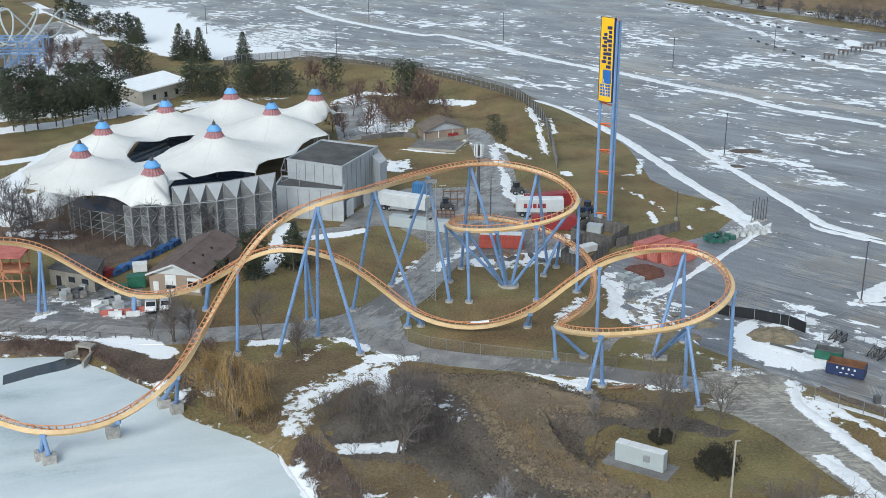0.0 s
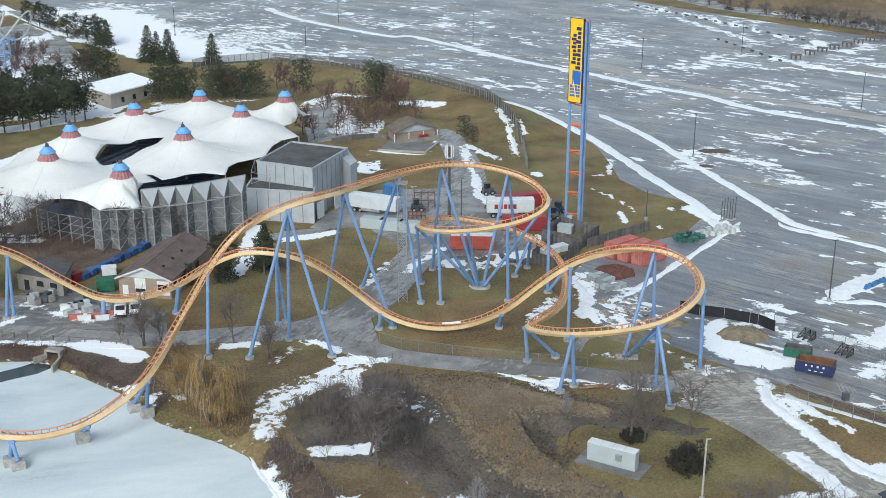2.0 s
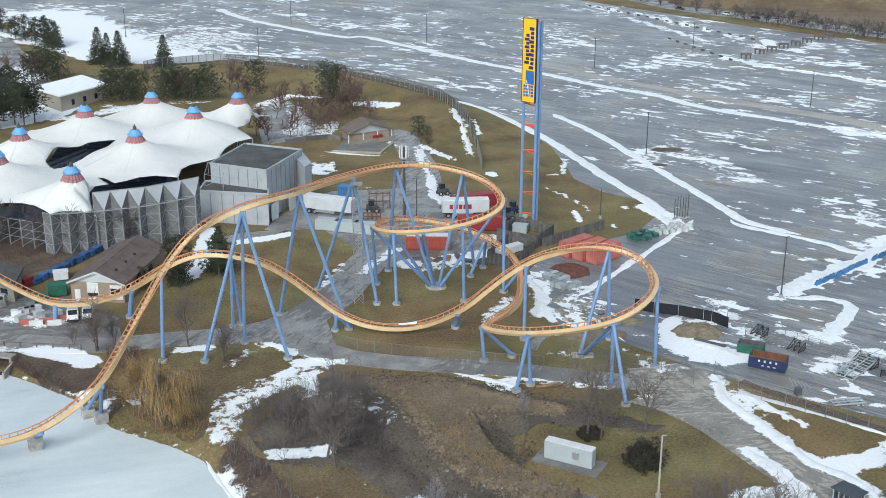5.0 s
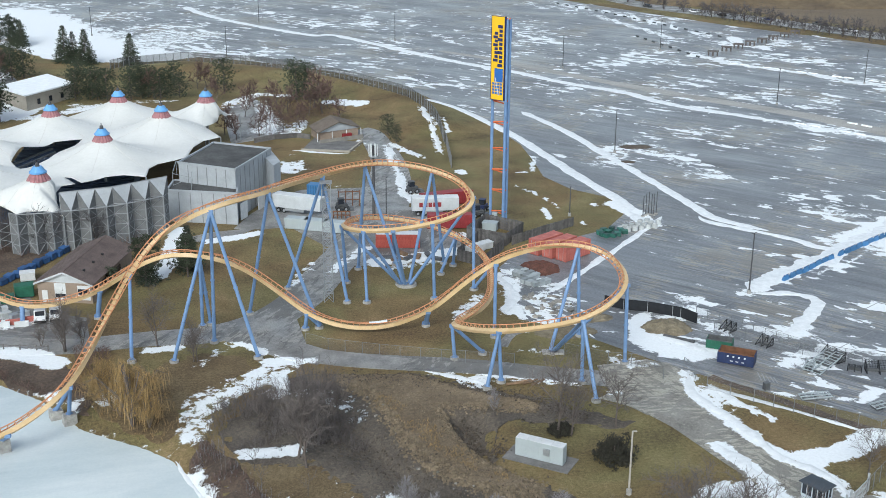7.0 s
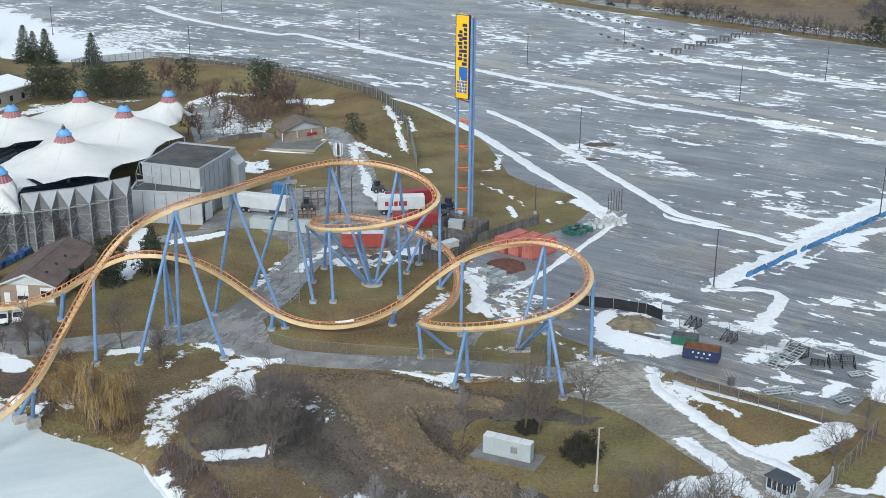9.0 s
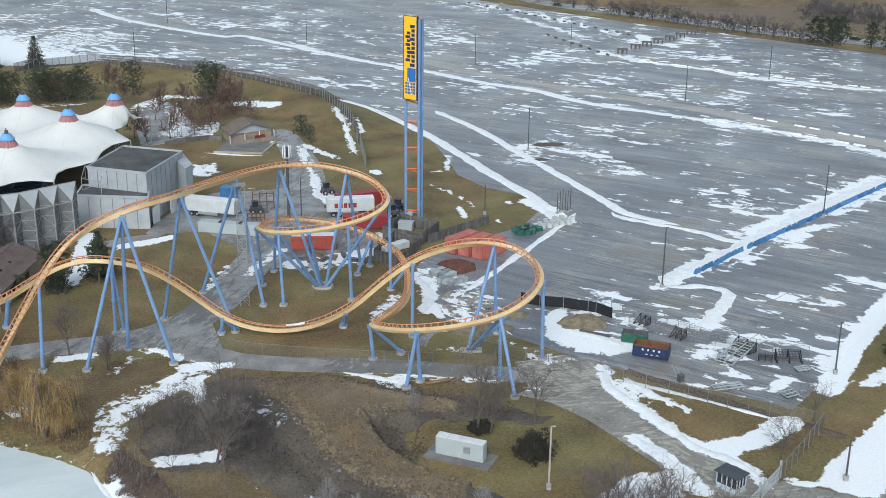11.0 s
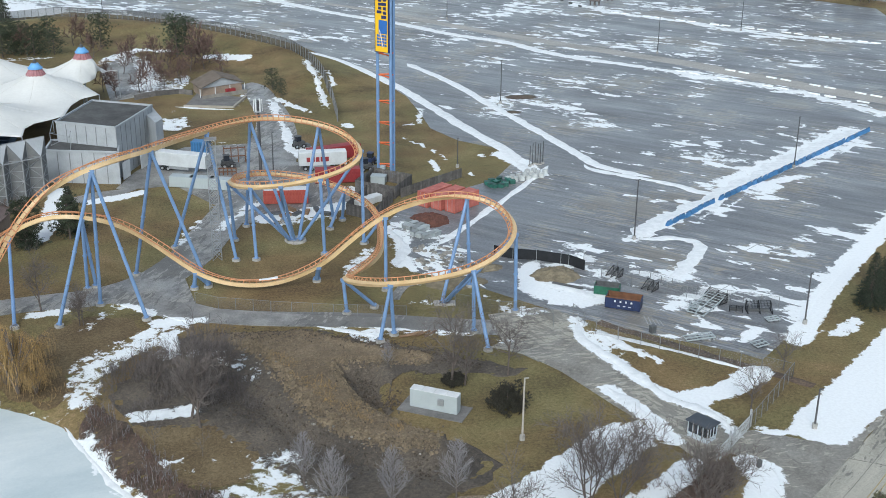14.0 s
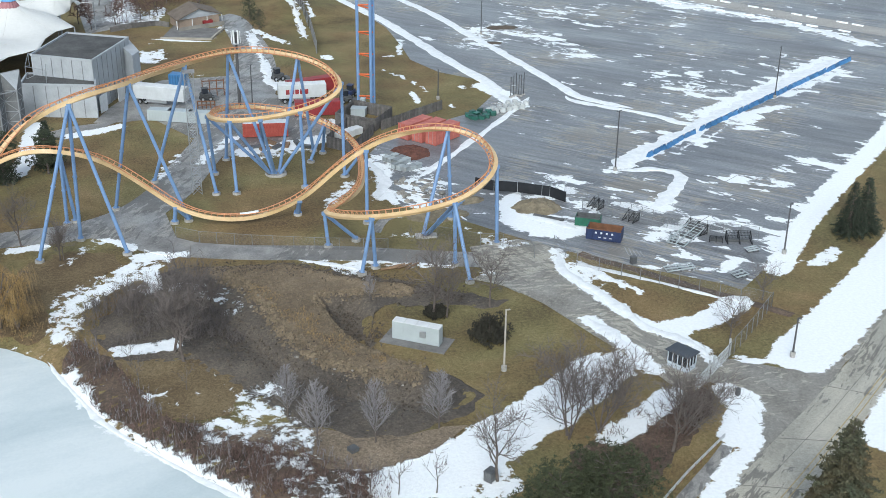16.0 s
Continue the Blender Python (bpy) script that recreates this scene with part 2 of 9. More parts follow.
        thin = math_node("ADD", thin, math_node("MULTIPLY", math_node("SUBTRACT", noise_at(co.outputs["Object"], 0.03, 4, 0.55), 0.5), 0.85))
        thin = math_node("ADD", thin, span(at.outputs["Fac"], -4, -2.0, 0, 0.085))
        mask = math_node("MAXIMUM", mask, math_node("MAXIMUM", span(sp, th, th + soft), span(thin, 0.695, 0.707)))
    mx = t.nodes.new("ShaderNodeMix")
    mx.data_type = "RGBA"
    L(mask, mx.inputs["Factor"])
    L(col, mx.inputs["A"])
    sn = t.nodes.new("ShaderNodeMix")
    sn.data_type = "RGBA"
    sn.inputs["A"].default_value, sn.inputs["B"].default_value = (*[c * 0.9 for c in SNOW], 1), (*SNOW, 1)
    L(span(fine, 0.3, 0.6), sn.inputs["Factor"])
    L(sn.outputs["Result"], mx.inputs["B"])
    L(mx.outputs["Result"], b.inputs["Base Color"])
    if wet:
        L(math_node("MAXIMUM", span(noise_at(mp.outputs[0], scale * 0.7, 4), 0.38, 0.62, *wet), math_node("MULTIPLY", mask, 0.8)), b.inputs["Roughness"])
    else:
        b.inputs["Roughness"].default_value = rough
    bp = t.nodes.new("ShaderNodeBump")
    bp.inputs["Strength"].default_value, bp.inputs["Distance"].default_value = bump, 0.25
    L(math_node("ADD", math_node("MULTIPLY", fine, 0.5), math_node("MULTIPLY", mask, 0.8)), bp.inputs["Height"])
    L(bp.outputs[0], b.inputs["Normal"])
    return m


M_GRASS = ground_mat("dormant_grass", grain=0.5, stops=[(0.36, (0.065, 0.05, 0.024)), (0.45, (0.125, 0.102, 0.044)), (0.54, (0.182, 0.156, 0.065)), (0.64, (0.26, 0.212, 0.108))], scale=0.07, tint=(1.1, 0.9, 0.95))
M_DIRT = ground_mat("bare_dirt", [(0.36, (0.05, 0.043, 0.037)), (0.47, (0.09, 0.076, 0.062)), (0.55, (0.13, 0.108, 0.085)), (0.65, (0.18, 0.15, 0.118))], 0.12, bump=1.0, grain=0.45,
                    second=[(0.36, (0.105, 0.078, 0.05)), (0.48, (0.165, 0.125, 0.081)), (0.58, (0.225, 0.175, 0.118)), (0.68, (0.3, 0.24, 0.168))])
M_TANLITTER = ground_mat("tan_dead_grass", grain=0.65, stops=[(0.36, (0.1, 0.075, 0.052)), (0.48, (0.19, 0.148, 0.105)), (0.57, (0.26, 0.205, 0.145)), (0.67, (0.37, 0.3, 0.225))], scale=0.15, bump=1.0)
M_BROWNGRASS = ground_mat("brown_dead_grass", [(0.36, (0.065, 0.043, 0.024)), (0.45, (0.118, 0.082, 0.042)), (0.54, (0.165, 0.121, 0.063)), (0.64, (0.235, 0.176, 0.1))], 0.1, grain=0.5)
M_BRUSH = ground_mat("leaf_litter", [(0.36, (0.04, 0.03, 0.023)), (0.48, (0.09, 0.066, 0.05)), (0.57, (0.15, 0.105, 0.075)), (0.67, (0.22, 0.16, 0.11))], 0.15, bump=1.0)
M_LOT = ground_mat("wet_lot_asphalt", [(0.36, (0.11, 0.117, 0.131)), (0.46, (0.152, 0.159, 0.173)), (0.55, (0.195, 0.201, 0.21)), (0.61, (0.245, 0.246, 0.247)), (0.7, (0.3, 0.297, 0.29))], 0.12, stretch=(2.3, 1), angle=-42, speckle=(0.2, 0.675, 0.012), wet=(0.3, 0.5), bump=0.1, streak=0.3, snow_edge=0.85, soft=0.62,
                   patches=[((0.09, 0.095, 0.105), (14, 1.0), -40, 0.54, 0.52, 0.55), ((0.3, 0.305, 0.315), (26, 0.45), -44, 0.56, 0.5, 0.65), ((0.31, 0.28, 0.23), (3.0, 0.8), -41, 0.55, 0.54, 0.85), ((0.09, 0.094, 0.103), (30, 0.45), -43, 0.56, 0.54, 0.45)])
M_ROAD = ground_mat("park_road_asphalt", [(0.34, (0.12, 0.118, 0.116)), (0.44, (0.19, 0.186, 0.18)), (0.5, (0.235, 0.23, 0.222)), (0.57, (0.29, 0.283, 0.27)), (0.68, (0.36, 0.35, 0.33))], 0.2, wet=(0.3, 0.75), bump=0.2, soft=0.32,
                    patches=[((0.33, 0.318, 0.295), (3.4, 1.5), 50, 0.55, 0.5, 0.75), ((0.09, 0.089, 0.088), (3.5, 1.0), 65, 0.57, 0.5, 0.6)])
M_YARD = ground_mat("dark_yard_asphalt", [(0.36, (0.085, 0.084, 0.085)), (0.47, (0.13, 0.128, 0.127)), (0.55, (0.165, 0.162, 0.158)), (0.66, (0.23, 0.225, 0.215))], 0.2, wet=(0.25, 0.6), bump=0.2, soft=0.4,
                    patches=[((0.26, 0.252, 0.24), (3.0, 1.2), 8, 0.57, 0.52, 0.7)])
M_CONC = ground_mat("old_concrete_road", [(0.38, (0.3, 0.285, 0.24)), (0.44, (0.38, 0.36, 0.305)), (0.55, (0.44, 0.415, 0.35)), (0.66, (0.5, 0.475, 0.405))], 0.12, stretch=(2.5, 1), wet=(0.5, 0.85), bump=0.2, streak=0.1, angle=44, soft=0.3,
                    patches=[((0.17, 0.163, 0.145), (3.2, 0.7), 44, 0.5, 0.45, 0.9), ((0.5, 0.48, 0.41), (9, 0.5), 44, 0.53, 0.5, 0.5)])
M_ICE = ground_mat("pond_ice", [(0.33, (0.34, 0.41, 0.43)), (0.41, (0.5, 0.575, 0.595)), (0.5, (0.58, 0.645, 0.66)), (0.62, (0.69, 0.74, 0.745))], 0.07, stretch=(2.4, 1), angle=15, wet=(0.3, 0.6), bump=0.03, grain=0.02, soft=0.16)
M_DRIVE = ground_mat("tan_drive_asphalt", [(0.36, (0.15, 0.143, 0.128)), (0.46, (0.215, 0.204, 0.182)), (0.54, (0.26, 0.247, 0.22)), (0.64, (0.32, 0.304, 0.27))], 0.25, wet=(0.5, 0.85), bump=0.2,
                     patches=[((0.42, 0.395, 0.335), (2.2, 0.6), 5, 0.53, 0.46, 0.8), ((0.15, 0.144, 0.13), (4, 1.0), -60, 0.55, 0.5, 0.6)])
M_DIVIDER = ground_mat("divider_asphalt", [(0.36, (0.3, 0.292, 0.275)), (0.5, (0.38, 0.37, 0.35)), (0.62, (0.45, 0.435, 0.41))], 0.2, stretch=(3, 1), angle=-20)
M_FARFIELD = ground_mat("far_field", [(0.36, (0.09, 0.068, 0.05)), (0.46, (0.14, 0.105, 0.072)), (0.55, (0.19, 0.145, 0.095)), (0.66, (0.24, 0.19, 0.12))], 0.03, stretch=(3, 1), angle=-20)
M_WATER = mat("dark_pond_water", (0.035, 0.045, 0.05), 0.15, 0.2, 0.4)
M_TRACK = mat("yellow_track_paint", (0.63, 0.43, 0.21), 0.45, 0.1, 0.4, color2=(0.71, 0.53, 0.31), fine=0.08)
M_RAIL = mat("orange_rail_paint", (0.56, 0.25, 0.12), 0.45, 0.2, 0.8, fine=0.1)
M_TIE = mat("orange_tie_paint", (0.56, 0.28, 0.14), 0.5, 0.15, 0.8, fine=0.1)
M_BLUE = mat("blue_support_paint", (0.165, 0.275, 0.475), 0.45, 0.12, 0.6, fine=0.08)
M_FOOT = mat("footing_concrete", (0.36, 0.35, 0.33), 0.9, 0.3, 1.5, bump=0.3, fine=0.15)
M_STEEL = mat("galvanised_steel", (0.36, 0.38, 0.4), 0.5, 0.15, 2.0, metal=0.5)
M_WHITE = mat("white_membrane", (0.7, 0.7, 0.67), 0.6, 0.06, 0.12, color2=(0.76, 0.76, 0.735), fine=0.03)
M_FENCE = mat("dull_fence_steel", (0.2, 0.205, 0.21), 0.7, 0.2, 2.0, metal=0.2)
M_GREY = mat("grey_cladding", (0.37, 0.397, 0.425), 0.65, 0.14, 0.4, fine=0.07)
M_ROOFDARK = mat("gravel_roof", (0.08, 0.08, 0.08), 0.95, 0.4, 0.25, fine=0.25)
M_YELLOW = mat("yellow_sign_paint", (0.86, 0.52, 0.02), 0.45, 0.05, 0.4)
M_NAVY = mat("navy_lettering", (0.02, 0.03, 0.12), 0.5, 0.1, 1.0)
M_SIGNBLUE = mat("sign_blue", (0.03, 0.14, 0.45), 0.5, 0.1, 1.0)
M_SIGNORANGE = mat("sign_orange", (0.75, 0.17, 0.06), 0.5, 0.1, 1.0)

# ---- snow banks: polylines in plan with a width ----
SNOW_LINES = []


def snow(line, width, limit=4.0):
    """limit: below about 0.5 the noise leaves gaps, below zero it leaves only flecks."""
    SNOW_LINES.append((line, width, limit))


snow([(-59.8, 439.7), (-29.7, 429.9), (3, 392.2), (20.1, 357.7)], 1.6)
snow([(135.4, 430.2), (143.2, 413.3), (161.2, 395.1), (170.5, 380), (183.5, 366.3), (210.2, 348.7)], 4, 0.2)
snow([(110.2, 582.6), (128.5, 555.8), (139.1, 517), (153.5, 478.9), (177, 461.3)], 4)
snow([(123.1, 439.3), (137.5, 427.4)], 5)
snow([(-127, 499.7), (-100.4, 463.1), (-79.4, 456.3), (-49.5, 463.1), (-37.3, 477.1)], 30, -0.5)
snow([(-116.7, 542.3), (-75.7, 524.4)], 26, -0.7)
snow([(-18.1, 449.8), (7.2, 414), (21.4, 382.6)], 14, -0.75)
snow([(95.1, 581.6), (119.8, 542.3), (132.6, 491.9), (138.2, 470), (167, 449.8)], 8, 0.3)
snow([(109.5, 443.4), (117.7, 383.2), (123.7, 378.5)], 9, -0.4)
snow([(101.3, 216.2), (109.0, 221.7), (119.7, 229.6), (134.5, 240.3), (145.6, 249.8)], 7, 0.5)
snow([(108.5, 214.4), (115.0, 217.8), (120.2, 219.3)], 3, 0.8)
snow([(103.9, 237.8), (108.0, 233.0), (113.4, 231.4)], 6, 0.1)
snow([(122.5, 225.9), (127.1, 228.0)], 2.4, 0.9)
snow([(129.4, 231.5), (134.0, 234.2)], 2.2, 0.9)
snow([(137.2, 237.2), (141.0, 238.4)], 2.0, 0.8)
snow([(72, 189.7), (81.8, 197.8), (95, 207.6), (114.7, 224), (135.1, 240.7), (152.5, 251.6)], 2.6, 0.3)
snow([(98.8, 216.8), (111.1, 224.6), (126.6, 234.8)], 6, -0.5)
snow([(81.6, 144.7), (93.5, 159.8), (107.8, 175), (128.7, 195.8), (143, 211.4)], 4.2)
snow([(110, 153.5), (94, 138.5), (80, 126), (73, 120.2)], 8.6)
snow([(67, 158.8), (72.2, 162.4), (76.7, 163.9)], 4, 0.2)
snow([(67, 149.3), (73.7, 146.1), (77.9, 149.4)], 3, 0.4)
snow([(-194.8, 585.9), (-157.8, 551.6), (-124.6, 499.7), (-105.6, 456.3), (-99.6, 443.4)], 15, 1.2)
snow([(-140.5, 561.3), (-115.1, 499.7), (-85.8, 443.4), (-66.7, 443.4)], 30, 0.7)
snow([(-195.6, 571.3), (-170.5, 533.2), (-153, 507.7), (-141.5, 491.9)], 7, 0.8)
snow([(-124.3, 470), (-107.9, 447.2)], 6, 0.8)
snow([(-149.7, 431.2), (-141.9, 439.7), (-133.5, 425.3), (-127.8, 449.8)], 7, 0.3)
snow([(-135.1, 414), (-124.9, 393), (-115.3, 403.2)], 14, 0.5)
snow([(-10.2, 163), (-9.5, 155.2)], 4, 0.4)
snow([(-5.6, 155.1), (0.5, 152.3)], 3.4, 0.1)
snow([(1.3, 150.7), (2.4, 146.6)], 2.4, 0)
snow([(-19.8, 153.3), (-15.3, 158), (-11.3, 161)], 6, 0.1)
snow([(-1.2, 124.4), (3.8, 118.5), (5.9, 112.2)], 12, -0.35)
snow([(-16.8, 133.5), (-13.2, 128)], 3, -0.3)
snow([(139.5, 425.9), (158.5, 417.6)], 2.5, 0.8)
snow([(147.6, 435.3), (163.8, 425.8)], 2.5, 0.8)
snow([(154.2, 441.2), (170.9, 432.7)], 2.5, 0.8)
snow([(160.9, 447.3), (175.6, 438.9)], 2.5, 0.8)
snow([(167.9, 453.6), (183.8, 444.9)], 2.5, 0.8)
snow([(174.8, 460.1), (189.4, 452.7)], 2.5, 0.8)
snow([(146.9, 538.4), (161.6, 522)], 3, 1)
snow([(170.1, 506.9), (173, 501.5)], 4, 1)
snow([(198.1, 477.5), (201.7, 467.8)], 3, 0.6)
snow([(65.3, 277.2), (71.8, 290.9), (80.1, 298.5), (85.9, 282.5), (87.2, 268)], 9, 0.0)
snow([(60.7, 244.5), (62.9, 238.4), (64.6, 228.8)], 5)
snow([(29.1, 324), (30.1, 311)], 1.8)
snow([(14.3, 302.5), (17.6, 294.9), (21.4, 288)], 2.6)
snow([(-1.6, 355), (7, 349.8)], 7, 0.8)
snow([(-31.8, 356.5), (-24, 369.3), (-14.9, 366.2)], 5, 0.4)
snow([(-20.8, 344.4), (-19, 318.9)], 5, 0.5)
snow([(-14.3, 277.2), (-10, 282.5)], 4, 0.6)
snow([(-12.1, 293.8), (-3.5, 294.9), (5.2, 294.9)], 2, 0.8)
snow([(29.4, 274.6), (29.9, 272)], 3)
snow([(41.4, 273.1), (46.5, 271), (49, 285.2)], 1.6)
snow([(44.4, 242.4), (44.3, 234.5)], 1.6)
snow([(39.9, 262.2), (44, 255.3), (48.1, 242.4)], 1.4, 0.5)
snow([(55.8, 244.5), (56, 243.7)], 2.2)
snow([(51, 231.8), (51.1, 231)], 1.8)
snow([(-25.4, 225.1), (-21, 226.6), (-16.4, 229.5)], 3.4)
snow([(-33.4, 205.3), (-31.9, 214.1), (-32.6, 232.5)], 4.4)
snow([(-98.9, 253.1), (-98.9, 268), (-97.9, 281.4), (-96.7, 298.5)], 6, 1.5)
snow([(-93.7, 238.4), (-90, 245.3), (-87, 255.3)], 13, 0.9)
snow([(-86.6, 228), (-75.6, 225.9)], 6, 0.2)
snow([(-102.2, 262.2), (-100.1, 279.8), (-97.4, 293.8)], 5)
snow([(-1.5, 205.3), (1.7, 213.2), (6.2, 219.9)], 2.5, 0.4)
snow([(-8.6, 199.4), (-4.7, 210)], 3, 0.1)
snow([(7, 210), (15.8, 212.8), (22.5, 215.5)], 5, 0.7)
snow([(18.9, 181.8), (21.7, 186.3), (25.3, 192.3)], 2.6, 0.3)
snow([(28.6, 201.7), (30.1, 195.1), (29.5, 188.4), (27.8, 183.2)], 2.6)
snow([(29.3, 185.8), (31.2, 179.6)], 3, 0.4)
snow([(33.6, 202.3), (36.6, 195.1), (38.1, 187.1)], 7, 0.1)
snow([(-51.5, 172.6), (-46.7, 171), (-43.4, 168.2)], 5)
snow([(-72.6, 173.7), (-65.4, 173.7), (-58.8, 173)], 1.2, 0.5)
snow([(-30.4, 172.1), (-25.5, 172.6)], 2.6)
snow([(-16.6, 173.7), (-11.9, 169.9)], 2.2)
snow([(-11.7, 166.7), (-4.3, 166.4)], 2.6, 0.7)
snow([(-20.2, 143), (-20.2, 149.7), (-16.7, 155.2), (-12.2, 162), (-8.1, 165)], 4.5, 0.3)
snow([(-12.9, 137.5), (-6.2, 138.2)], 3.2, 0.6)
snow([(-32.7, 155.2), (-30.9, 157.1)], 5, 0.6)
snow([(41.1, 163), (43.5, 160.6)], 1.6)
snow([(48.3, 177.2), (46.6, 169.3), (50.3, 164), (57.3, 167.1)], 3, 0.6)
snow([(52, 180.8), (58.9, 178.9), (60.1, 173.7)], 4, 0.1)
snow([(51.6, 154.8), (50.9, 147.1), (53.4, 139), (56.1, 132.3)], 2.2)
snow([(53.2, 153.3), (56, 147.1), (59.3, 141.4)], 1.6)
snow([(-21.9, 165), (-17.5, 173.7)], 2, 0.1)
snow([(30.3, 167.6), (30.9, 166.3)], 1.6)
snow([(27.6, 167.1), (28.5, 167.1)], 1.4)
snow([(8, 178.9), (9.4, 178.9)], 1)
snow([(52.2, 150), (56.1, 146), (59, 142.1)], 2, 0.6)
snow([(59.6, 130.8), (64.9, 131.8), (71.5, 136.2)], 4.5, 0.9)
snow([(49.1, 135.1), (51.5, 128.3), (52.6, 122.8), (53.2, 120.5)], 3)
snow([(42.6, 107), (47, 109.8), (53, 114.4)], 4, 0.8)
snow([(47.2, 122.3), (37.3, 114.1), (29, 108.4), (23.7, 104.6), (17.6, 102.2)], 8, 0.9)
snow([(56.6, 104), (59, 107.5), (61.2, 111.2), (60.2, 114)], 4.6, 0.9)
snow([(48.4, 93), (52.6, 97.6), (56.8, 101.8), (59.6, 105.6)], 3.0, 0.9)
snow([(90, 116.8), (82.5, 109.6), (78, 105.4), (73.6, 101.2)], 6.5)
snow([(88.6, 145.8), (94, 149.9)], 3, 0.5)
snow([(-19, 134.7), (-16.5, 126), (-11.6, 119), (-6.5, 112.5), (1.1, 104.5)], 2.3, 0.9)
snow([(104.3, 242.9), (108.8, 231.2), (114.7, 224)], 12, -0.4)
snow([(90.4, 176.7), (98, 172.7), (107.5, 180.7)], 12, -0.3)
snow([(87.1, 196.9), (97.2, 204.5), (110.4, 214.9)], 1.2, 0.3)
snow([(125.1, 226.4), (145.6, 241.9)], 2, 0.3)
snow([(-1.1, 116.4), (1.8, 118.2), (2.7, 121.2), (4.8, 124)], 5, 0.22)
snow([(3.2, 119.2), (6, 113.9), (6.7, 110.9)], 7, 0.14)
snow([(-4.6, 114.2), (0.9, 112), (8.9, 105.1)], 7, -0.25)
snow([(11.6, 130.3), (16.1, 121.2), (10.2, 117.3)], 8, -0.9)
snow([(-8.5, 125.8), (-7.8, 125)], 2.4)
snow([(7.6, 104.3), (17.2, 103)], 5, 0.1)
snow([(27.7, 100.5), (23, 101.4)], 6, 0.5)
snow([(-121.8, 317.5), (-108.6, 325.1), (-96.2, 338.2), (-90.4, 348.3)], 9, 1)
snow([(-128.6, 336.7), (-111.2, 344.4), (-94.3, 353.7)], 18, 0.7)
snow([(-154.6, 488.9), (-119.8, 470), (-97.7, 439.7)], 5)
snow([(-133.4, 405.3), (-111.5, 382.4), (-100, 356)], 12, 0.1)
snow([(-169.6, 491.9), (-137.6, 425.3)], 14, 0)
snow([(-78.5, 356.4), (-65.7, 352.3)], 6, 0.2)
snow([(-109.4, 282.5), (-98, 290.9), (-94.5, 298.5)], 5)
snow([(-109.6, 356.3), (-94.3, 340.5)], 8, 0.3)
snow([(-59.4, 186.3), (-55.2, 183.2), (-50.8, 184.5)], 3, 0.2)
snow([(-68.3, 181.3), (-65.8, 185.3)], 2, 0.5)
snow([(-146.9, 571.3), (-109.6, 507.7), (-79.4, 470), (-61.8, 491.9)], 34, 0.15)
snow([(-31.5, 352.3), (-23.3, 358.1), (-14.5, 315.5), (-22.5, 318.9)], 7, 0.1)
snow([(-11.7, 282.5), (-9, 285.2), (-11.4, 274.6)], 4, 0.3)
snow([(-3.5, 298.5), (6.8, 302.7)], 2.4, 0.3)
snow([(-5.8, 267.1), (2.1, 262.2)], 3, 0.1)
snow([(15.5, 257.6), (19.7, 253.1), (22.4, 255.3)], 4, 0.5)
snow([(10.2, 208.4), (16.8, 211.5)], 6, 0.2)
snow([(24.7, 226.9), (28.3, 218.2)], 3, 0.3)
snow([(125.3, 322.3), (137.5, 309.6), (148.2, 295.8), (156, 285.7), (163.6, 267.2)], 7, 0.1)
snow([(284.4, 552.1), (307.8, 519.4)], 8, 0)
snow([(219.6, 491.7), (240.8, 470)], 4, -0.2)
snow([(131.6, 551.5), (149.3, 516)], 5, 0)
snow([(51.3, 157.2), (50.5, 150.3), (53.1, 142.2), (56.6, 131.3), (60.6, 125.5), (61.2, 120.9)], 3, 0.4)
snow([(24.7, 336.7), (26.1, 312.6), (26.6, 290.9)], 3, 0.1)
snow([(12.7, 299.6), (14.5, 277.2), (15.1, 255.3), (17.5, 247.9)], 3.5, 0.2)
snow([(-88.7, 561.3), (3.7, 491.9), (66.2, 437.2), (129.5, 373.9)], 170, -2.3)
snow([(82.8, 414), (132.7, 348.3)], 60, -1.9)
snow([(-138.2, 373.9), (-147.8, 425.3), (-162.6, 491.9)], 14, 0.1)
snow([(-148.8, 477.1), (-128.6, 437.2), (-100.3, 367.6)], 5, 0.4)
snow([(49.7, 175), (53.5, 169.2), (57.8, 165)], 5, 0.2)
snow([(62, 188), (55.1, 178.2)], 4, 0.2)
snow([(69.6, 169.5), (73.2, 171.5), (76.1, 164.3)], 3, 0.2)
snow([(-11.9, 313), (-10, 329.8)], 5, 0.3)
snow([(-14.6, 286.5), (-8.9, 278)], 5, 0.2)
snow([(3.7, 298), (6.1, 308.2)], 2, 0.3)
snow([(-71.4, 175.6), (-62, 174.4), (-54.4, 173.3), (-46.1, 172.4)], 2.2, 0.3)
snow([(-60.1, 187.1), (-54.8, 185.3), (-51.2, 186.3)], 4, 0.4)
snow([(-68.6, 191), (-63.8, 189.7)], 3, 0.1)
snow([(-89, 338.2), (-77.9, 346.9), (-69.7, 356.1)], 6, 0.4)
snow([(-65, 358.4), (-48.4, 362.1)], 5, 0.1)
snow([(12.4, 160.4), (17.9, 158.6), (23.0, 157.2), (28.5, 155.8), (33.9, 154.2)], 1.1, 0.25)
snow([(18.1, 157.2), (19.5, 155.5)], 2.6, 0.3)
snow([(19.9, 152.8), (22.9, 151.7)], 1.2, 0.2)
snow([(-32.3, 162.0), (-31.0, 155.2)], 2.4, 0.8)
snow([(64.6, 120.9), (70.5, 119.2)], 2.0, 0.8)
snow([(29.0, 175.1), (33.9, 172.4), (38.9, 169.3), (43.2, 163.7), (47.8, 160.1)], 1.0, 0.3)
snow([(41.6, 163.1), (44.1, 159.8)], 2.2, 0.8)
